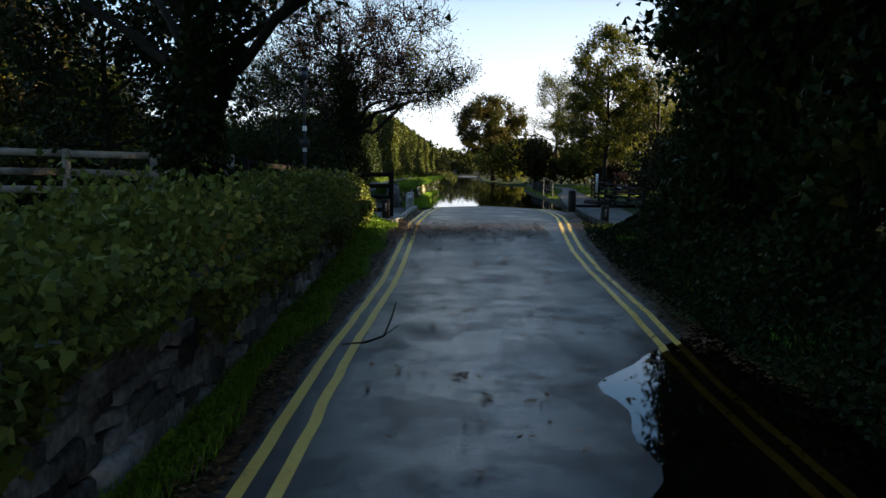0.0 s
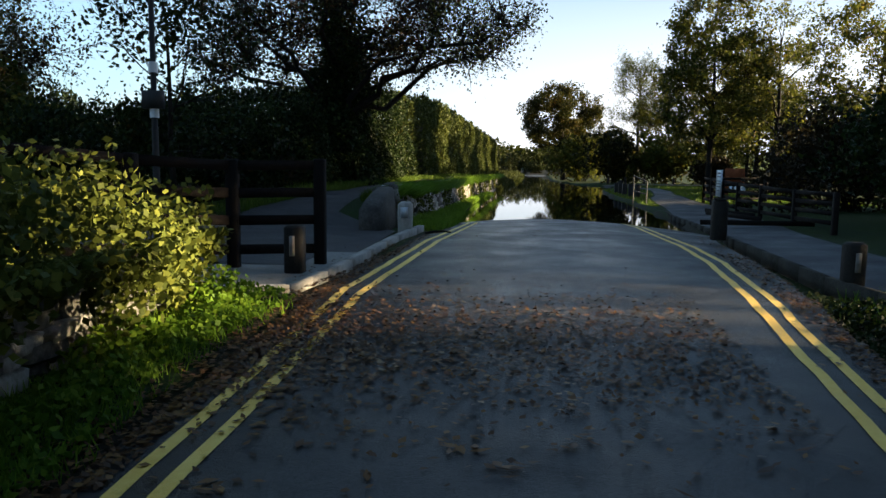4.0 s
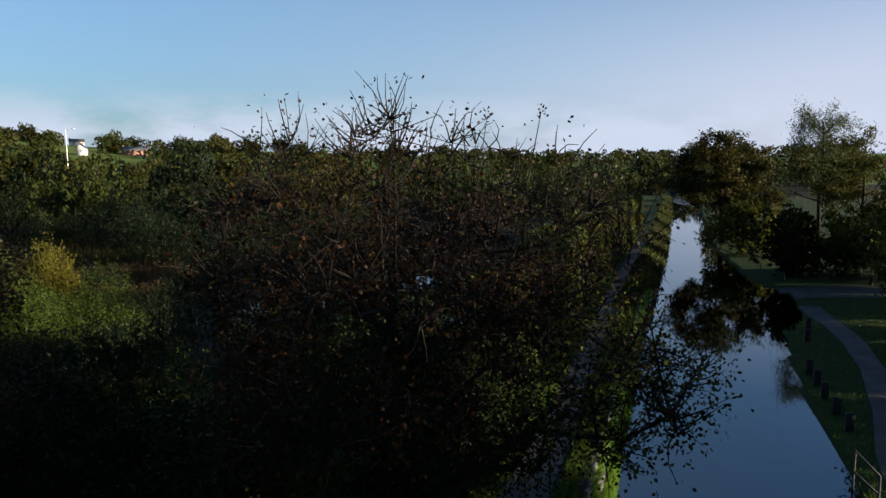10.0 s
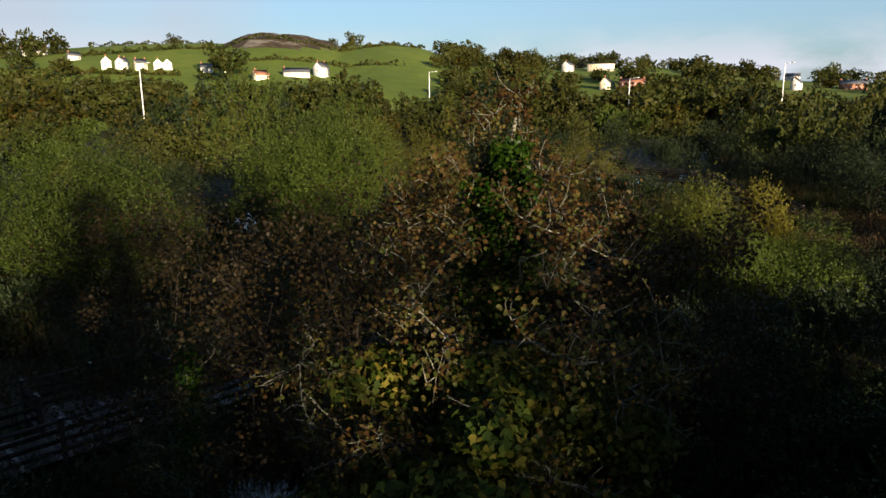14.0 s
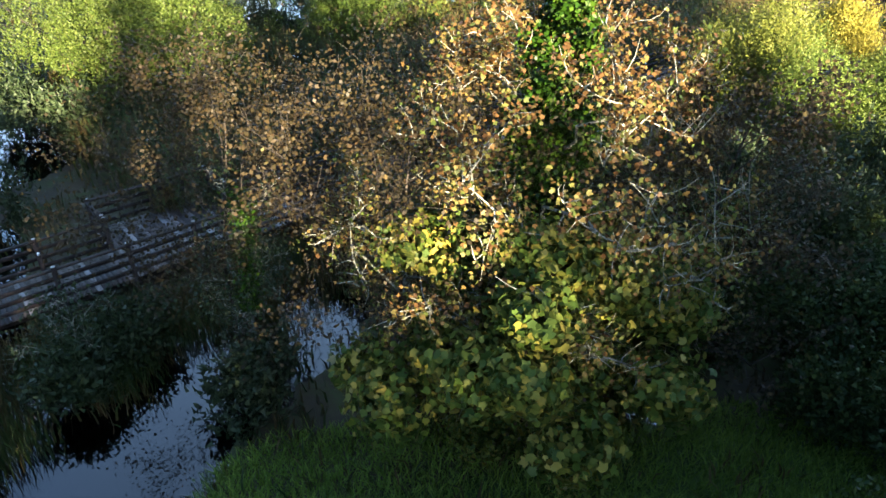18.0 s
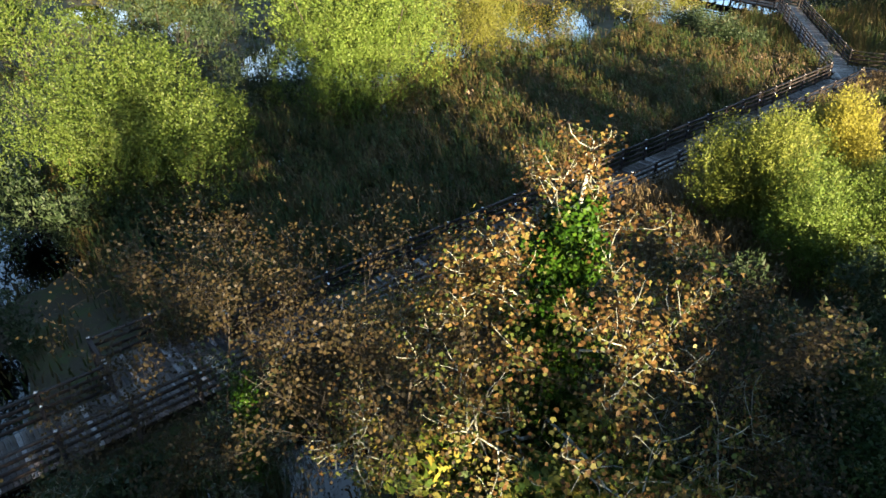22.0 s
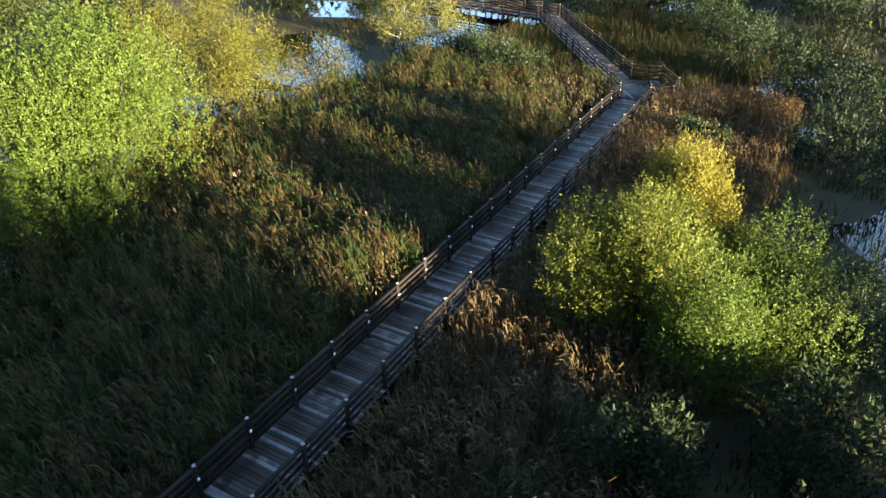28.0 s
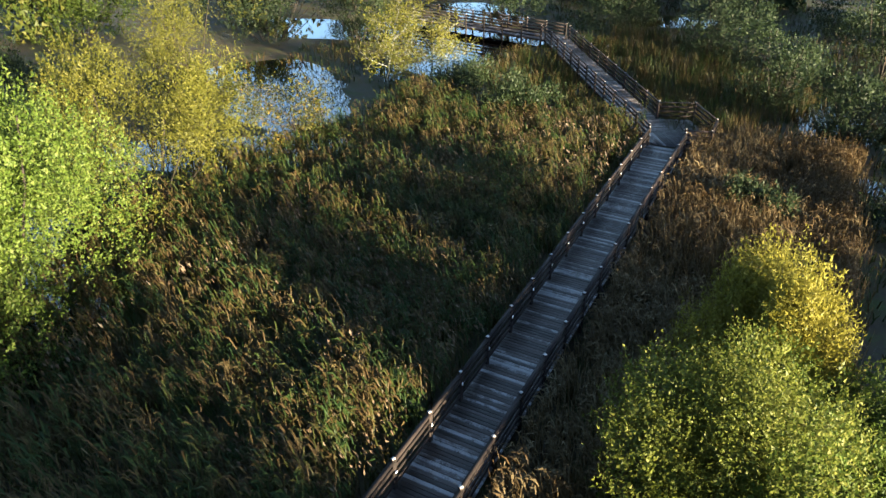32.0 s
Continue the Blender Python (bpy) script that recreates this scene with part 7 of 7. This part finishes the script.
for k, (x, y, rx, h, m) in enumerate(((-9.6, 24.0, 1.6, 1.6, DARKLEAF), (-10.4, 37.5, 2.4, 3.6, DARKLEAF), (-9.0, 43.0, 2.6, 4.6, DARKLEAF), (-11.5, 50.0, 3.0, 5.0, OAKLEAF), (-9.5, 16.0, 2.0, 2.4, DARKLEAF), (-12.5, 34.5, 1.5, 1.8, DARKLEAF), (-15.6, 34.8, 1.9, 2.4, DARKLEAF), (-17.6, 38.8, 2.2, 2.8, DARKLEAF), (-14.6, 37.6, 2.2, 2.8, DARKLEAF), (-19.4, 36.0, 1.6, 1.8, DARKLEAF), (-16.6, 33.0, 1.2, 1.3, DARKLEAF))):
    shrub("shrub", "dark scrub on the bank behind the hedge", 250 + k, (x, y, 0.2), rx, rx, h, 1300, 8, 0.14, 0.09, m, group="bank scrub", base=0.03, shoot=0.45, up=0.5)

# the distant houses: bearing, height of the foot above the eye, and half the width, in degrees
def perch(yaw_d, up):
    """The place on the slopes, out from the boardwalk's end of the lane, whose ground stands up degrees above the tree tops' level."""
    rad = np.arange(205, 520, 3.0)
    x, y = -1 - rad * math.sin(radians(yaw_d)), 21 + rad * math.cos(radians(yaw_d))
    z = land_z(x, y)
    k = int(np.argmax((z - 10.3) / rad >= math.tan(radians(up)))) if ((z - 10.3) / rad >= math.tan(radians(up))).any() else len(rad) - 1
    return float(x[k]), float(y[k]), float(z[k]), float(rad[k])


HOUSES = (("white gabled house with a slate roof on the slope", 94.95, 2.1, 7, 6.5, 5.0, 3.2, 0, 0, 90, 1, 2),
          ("white house with twin chimneys on the slope", 93.9, 2.1, 7.5, 6.5, 5.0, 3.0, 0, 0, 60, 2, 2),
          ("cream rendered house on the slope", 92.7, 2.05, 7.5, 7, 4.8, 2.8, 1, 0, 20, 2, 2),
          ("white twin-gabled house on the slope", 91.5, 2.1, 6, 6, 4.6, 2.8, 0, 0, 90, 1, 2),
          ("white gabled house beside its twin", 90.85, 2.1, 6, 6, 4.4, 2.8, 0, 0, 90, 0, 2),
          ("long slate-roofed house below the pasture", 87.6, 1.95, 18, 7, 3.2, 2.6, 0, 0, 0, 1, 1),
          ("tall white gabled villa with brick chimneys", 79.6, 1.65, 9, 7, 6.0, 3.4, 0, 0, 55, 2, 2),
          ("low dark-roofed terrace beside the villa", 81.5, 1.6, 17, 7, 2.8, 2.8, 0, 0, 4, 1, 1),
          ("small red-roofed house below the pasture", 84.2, 1.4, 9, 6, 2.8, 2.8, 1, 1, 30, 1, 1),
          ("large white house among trees on the hill", 99.4, 3.0, 18, 9, 4.6, 3.0, 0, 1, 8, 2, 2),
          ("white cottage among trees on the hill", 97.0, 2.75, 8, 6, 3.0, 2.4, 0, 0, 20, 1, 1),
          ("white house on the skyline", 60.3, 1.9, 13, 8, 5.4, 3.4, 0, 0, 70, 1, 2),
          ("long flat-roofed block on the skyline", 57.8, 1.9, 24, 9, 6.0, 0.6, 1, 0, 0, 0, 2),
          ("red brick house with a tiled roof between trees", 55.4, 0.45, 17, 8, 5.0, 2.8, 2, 1, 5, 2, 2),
          ("cream gabled house between trees", 57.4, 0.5, 7, 7, 5.0, 3.4, 1, 0, 80, 1, 2),
          ("white house on the far ridge", 44.3, 1.0, 14, 8, 5.0, 2.8, 0, 0, 0, 1, 2),
          ("pale house among dark trees", 44.0, 0.3, 8, 7, 5.4, 3.0, 0, 0, 80, 1, 2),
          ("grey terrace at the wood's edge", 40.5, 0.3, 18, 8, 4.4, 2.6, 2, 0, 10, 2, 2))


def clear_of_houses(rad, yaw_d, top, half):
    """Whether a tree of this height and half width leaves the houses in view over it."""
    return not any(abs(yaw_d - h[1]) < half + 40 * h[3] / 2 / perch_of[h[0]][3] and rad < perch_of[h[0]][3] + 6 and (top - 10.3) / rad > math.tan(radians(h[2] + 0.12)) for h in HOUSES)


perch_of = {h[0]: perch(h[1], h[2]) for h in HOUSES}

# woods and scrub out to the hills: a few shapes, many copies
SCRUB = ((WILLOW, "green willow scrub in the wide marsh"), (FARLEAF, "olive scrub tree in the wide marsh"), (SALLOW, "grey-green sallow scrub in the wide marsh"), (OAKLEAF, "russet scrub tree in the wide marsh"), (GOLDGREEN, "yellowing willow scrub in the wide marsh"))
for k, (x, y, m, rr, h) in enumerate(((-72, 18, 1, 5.0, 6.0), (-68, 6, 0, 4.6, 5.4), (-84, 30, 1, 5.0, 6.0), (-75, 36, 2, 4.0, 5.0), (-62, -4, 1, 5.0, 6.0), (-86, 14, 1, 4.4, 5.0), (-97, 44, 0, 5.0, 5.5))):
    shrub("scrub_tree", SCRUB[m][1], 290 + k, (x, y, -0.1), rr, rr, h, 900, 8, 0.26, 0.12, SCRUB[m][0], group="scrub of the wide marsh", base=0.02, shoot=0.9, lumps=10)
kinds = []
for k, (m, label) in enumerate(SCRUB):
    kinds.append(shrub("scrub_tree", label, 300 + k, (-104 - 9 * k, 6 + 17 * k, -0.1), 4.4, 4.4, 5.4, 210, 7, 0.5, 0.3, m, group="scrub of the wide marsh", base=0.02, shoot=1.0, lumps=10))
r = np.random.default_rng(310)
count = 0
while count < 150:
    rad, yaw = r.uniform(86, 195), radians(r.uniform(1, 128))
    x, y = -1 - rad * math.sin(yaw), 21 + rad * math.cos(yaw)
    if (x > -98 and 34 < y < 92 and rad < 118) or math.hypot(x + 70, y - 60) < 24 or x > -9:
        continue
    k = r.choice(5, p=[0.12, 0.5, 0.22, 0.12, 0.04])
    s = r.uniform(0.8, 1.45)
    t = copy_thing(kinds[k], pose(x, y, float(land_z(x, y)) - 0.15, 0, 0, r.uniform(0, 360)) @ Matrix.Diagonal((s, s, s * r.uniform(0.8, 1.25), 1)))
    count += 1
far_trees = []
for k, m in enumerate((FARLEAF, OAKLEAF, FARLEAF)):
    far_leaf, far_stem = shrub_geo(320 + k, 6.2, 6.2, 8.4, 200, 4, 1.15, 0.9, shoot=0.7, base=0.04, lumps=13, up=0.15)
    yaw_d, rad = (76, 64, 50)[k], 226
    x, y = -1 - rad * math.sin(radians(yaw_d)), 21 + rad * math.cos(radians(yaw_d))
    t = thing("far_tree", ("olive round-headed tree on the distant slopes", "browning tree on the distant slopes", "green tree of the distant woods")[k], "tree", (x, y, float(land_z(x, y)) - 0.5), "trees of the distant slopes")
    part("crown", far_leaf, m, t)
    part("trunk", tube([(0, 0, -0.5), (0.1, 0, 4.0)], [0.3, 0.2], 6), BARK, t)
    far_trees.append(t)
far_tree = far_trees[0]
count = tries = 0
while count < 270 and tries < 4000:
    tries += 1
    zone = count % 3
    if zone == 0:
        rad, yaw_d, s = r.uniform(190, 285), r.uniform(50, 112), r.uniform(1.0, 1.5)
    elif zone == 1:
        rad, yaw_d, s = r.uniform(200, 520), r.uniform(32, 72), r.uniform(0.8, 1.3)
    else:
        rad, yaw_d, s = r.uniform(200, 540), r.uniform(-16, 114), r.uniform(0.75, 1.2)
    if rad > 300 and 71 < yaw_d < 97 and (r.random() < 0.93 or rad < 370):
        continue
    x, y = -1 - rad * math.sin(radians(yaw_d)), 21 + rad * math.cos(radians(yaw_d))
    tall = s * r.uniform(0.75, 1.05)
    z = float(land_z(x, y)) - 0.6
    if not clear_of_houses(rad, yaw_d, z + 8.6 * tall, math.degrees(5.5 * s / rad)):
        continue
    copy_thing(far_trees[r.choice(3, p=[0.45, 0.15, 0.4])], pose(x, y, z, 0, 0, r.uniform(0, 360)) @ Matrix.Diagonal((s, s, tall, 1)))
    count += 1
for yaw_d, rad, s in ((86.6, 330, 1.5), (67.6, 500, 1.2), (90.3, 505, 0.8), (78.6, 515, 0.7), (99.8, 420, 1.3), (98.2, 430, 1.2), (101.5, 420, 1.3)):
    x, y = -1 - rad * math.sin(radians(yaw_d)), 21 + rad * math.cos(radians(yaw_d))
    copy_thing(far_tree, pose(x, y, float(land_z(x, y)) - 0.4, 0, 0, yaw_d * 7) @ Matrix.Diagonal((s, s, s, 1)))

# the hillside's woods past counting, and its field hedges
wood = []
n = 700
wr, wy = r.uniform(215, 560, n), r.uniform(-14, 116, n)
ok = ~((wr > 290) & (wy > 70) & (wy < 97.5)) & ~((wr < 300) & (wy > 70) & (wy < 97))
for rad, yaw_d in zip(wr[ok], wy[ok]):
    x, y = -1 - rad * math.sin(radians(yaw_d)), 21 + rad * math.cos(radians(yaw_d))
    z, h = float(land_z(x, y)), r.uniform(4.5, 8.5)
    if clear_of_houses(rad, yaw_d, z + h, math.degrees(5.0 / rad)):
        d = r.normal(size=(70, 3))
        d /= np.linalg.norm(d, axis=1)[:, None]
        wood.append(d * (r.uniform(3.4, 5.0), r.uniform(3.4, 5.0), h * 0.5) * r.uniform(0.7, 1.05, (70, 1)) + (x, y, z + h * 0.5))
for a0, r0, a1, r1 in ((71.5, 470, 78, 415), (78, 415, 90, 420), (90, 420, 97, 400), (78, 415, 77, 500), (88, 500, 96, 480), (90, 340, 97, 345), (73, 360, 88, 350)):
    m = 420
    u = r.random(m)
    hy_, hr_ = np.radians(a0 + (a1 - a0) * u), r0 + (r1 - r0) * u + r.normal(0, 0.8, m)
    x, y = -1 - hr_ * np.sin(hy_), 21 + hr_ * np.cos(hy_)
    wood.append(np.stack([x, y, land_z(x, y) + 1.9 * r.random(m) ** 0.7 * (1 + 0.5 * np.sin(u * 40))], 1))
wood = np.concatenate(wood)
solid("far_woods", kites(r, wood, 1.7, 1.25, three=True), FARLEAF, "olive woods and field hedges on the distant slopes", "woods", kind="stuff")


for k, (x, y, rx, h) in enumerate(((5.5, 236, 5, 5), (-3, 212, 4.5, 5), (14, 214, 5, 8), (-7, 190, 4, 6), (-8, 165, 4, 6), (-9, 140, 4, 6), (16, 190, 5, 9))):
    shrub("thicket", "dark thicket closing the far end of the lane", 340 + k, (x, y, 0.1), rx, rx, h, 500, 6, 0.5, 0.32, FARLEAF, group="thickets beyond the lane", base=0.02, shoot=0.8, up=0.5)


# ---- distant buildings ----
def house(label, yaw_d, up, w, d, h, roof, wall, cover, turn, chimneys=1, floors=2):
    """A gabled house: its long side w, its depth d, eaves at h, ridge above by roof."""
    x, y, z, rad = perch_of[label]
    wall, cover = (RENDER_WALL, RENDER_CREAM, BRICK_FAR)[wall], (SLATE, TILE_ROOF)[cover]
    t = thing("house", label, "house", (x, y, z), "houses on the distant slope", yaw=yaw_d + turn)
    t.scale = (0.64, 0.64, 0.64)
    v = np.array([(-w / 2, -d / 2, -3), (w / 2, -d / 2, -3), (w / 2, d / 2, -3), (-w / 2, d / 2, -3), (-w / 2, -d / 2, h), (w / 2, -d / 2, h), (w / 2, d / 2, h), (-w / 2, d / 2, h), (-w / 2, 0, h + roof), (w / 2, 0, h + roof)])
    me = mesh_of("wall", v, [np.array([[0, 1, 5, 4], [1, 2, 6, 5], [2, 3, 7, 6], [3, 0, 4, 7]]), np.array([[4, 8, 7], [5, 6, 9]])], wall)
    part("wall", me, wall, t)
    e = 0.35
    for sgn in (-1, 1):
        a0 = np.array([(-w / 2 - e, sgn * (d / 2 + e), h - roof * 2 * e / d), (w / 2 + e, sgn * (d / 2 + e), h - roof * 2 * e / d), (w / 2 + e, 0, h + roof + 0.05), (-w / 2 - e, 0, h + roof + 0.05)])
        b0 = a0 + (0, 0, 0.18)
        part("roof_slope", (np.concatenate([a0, b0]), BOX_F), cover, t)
    for c in range(chimneys):
        part("chimney", box((-w / 2 + 0.6) if c == 0 else (w / 2 - 0.6), 0, h + roof + 0.5, 0.8, 0.7, 1.6), BRICK_FAR, t)
    for fl in range(floors):
        n = max(1, int(w / 2.6))
        for k in range(n):
            win = part("window", box(-w / 2 + (k + 0.5) * w / n, -d / 2 - 0.02, 1.3 + fl * 2.6, 1.0, 0.08, 1.2), WHITE, t)
            part("pane", box(-w / 2 + (k + 0.5) * w / n, -d / 2 - 0.07, 1.3 + fl * 2.6, 0.8, 0.04, 1.0), GLASS_FAR, win)
    part("window", box(-w / 2 - 0.03, 0, 3.6, 0.08, 1.0, 1.2), GLASS_FAR, t)
    part("window", box(w / 2 + 0.03, 0, 3.6, 0.08, 1.0, 1.2), GLASS_FAR, t)
    return t


for row in HOUSES:
    house(*row)
for yaw_d, rad, top, label in ((92.55, 175, 18.2, "pale tall street lamp over the willows"), (71.1, 210, 17.5, "grey street lamp on the far road"), (55.6, 190, 14.7, "grey street lamp before the brick houses"), (44.9, 220, 18.8, "tall thin mast above the far trees")):
    x, y = -1 - rad * math.sin(radians(yaw_d)), 21 + rad * math.cos(radians(yaw_d))
    t = thing("street_lamp", label, "street lamp", (x, y, 0), "distant street lamps", yaw=yaw_d)
    part("column", tube([(0, 0, -0.5), (0, 0, 6), (0, 0, top)], [0.2, 0.16, 0.11], 8), METAL_PALE, t)
    part("arm", beam((0, 0, top - 0.06), (1.6, 0, top + 0.15), 0.12, 0.1), METAL_PALE, t)
    part("lantern", box(1.9, 0, top + 0.15, 0.9, 0.35, 0.2), METAL_PALE, t)
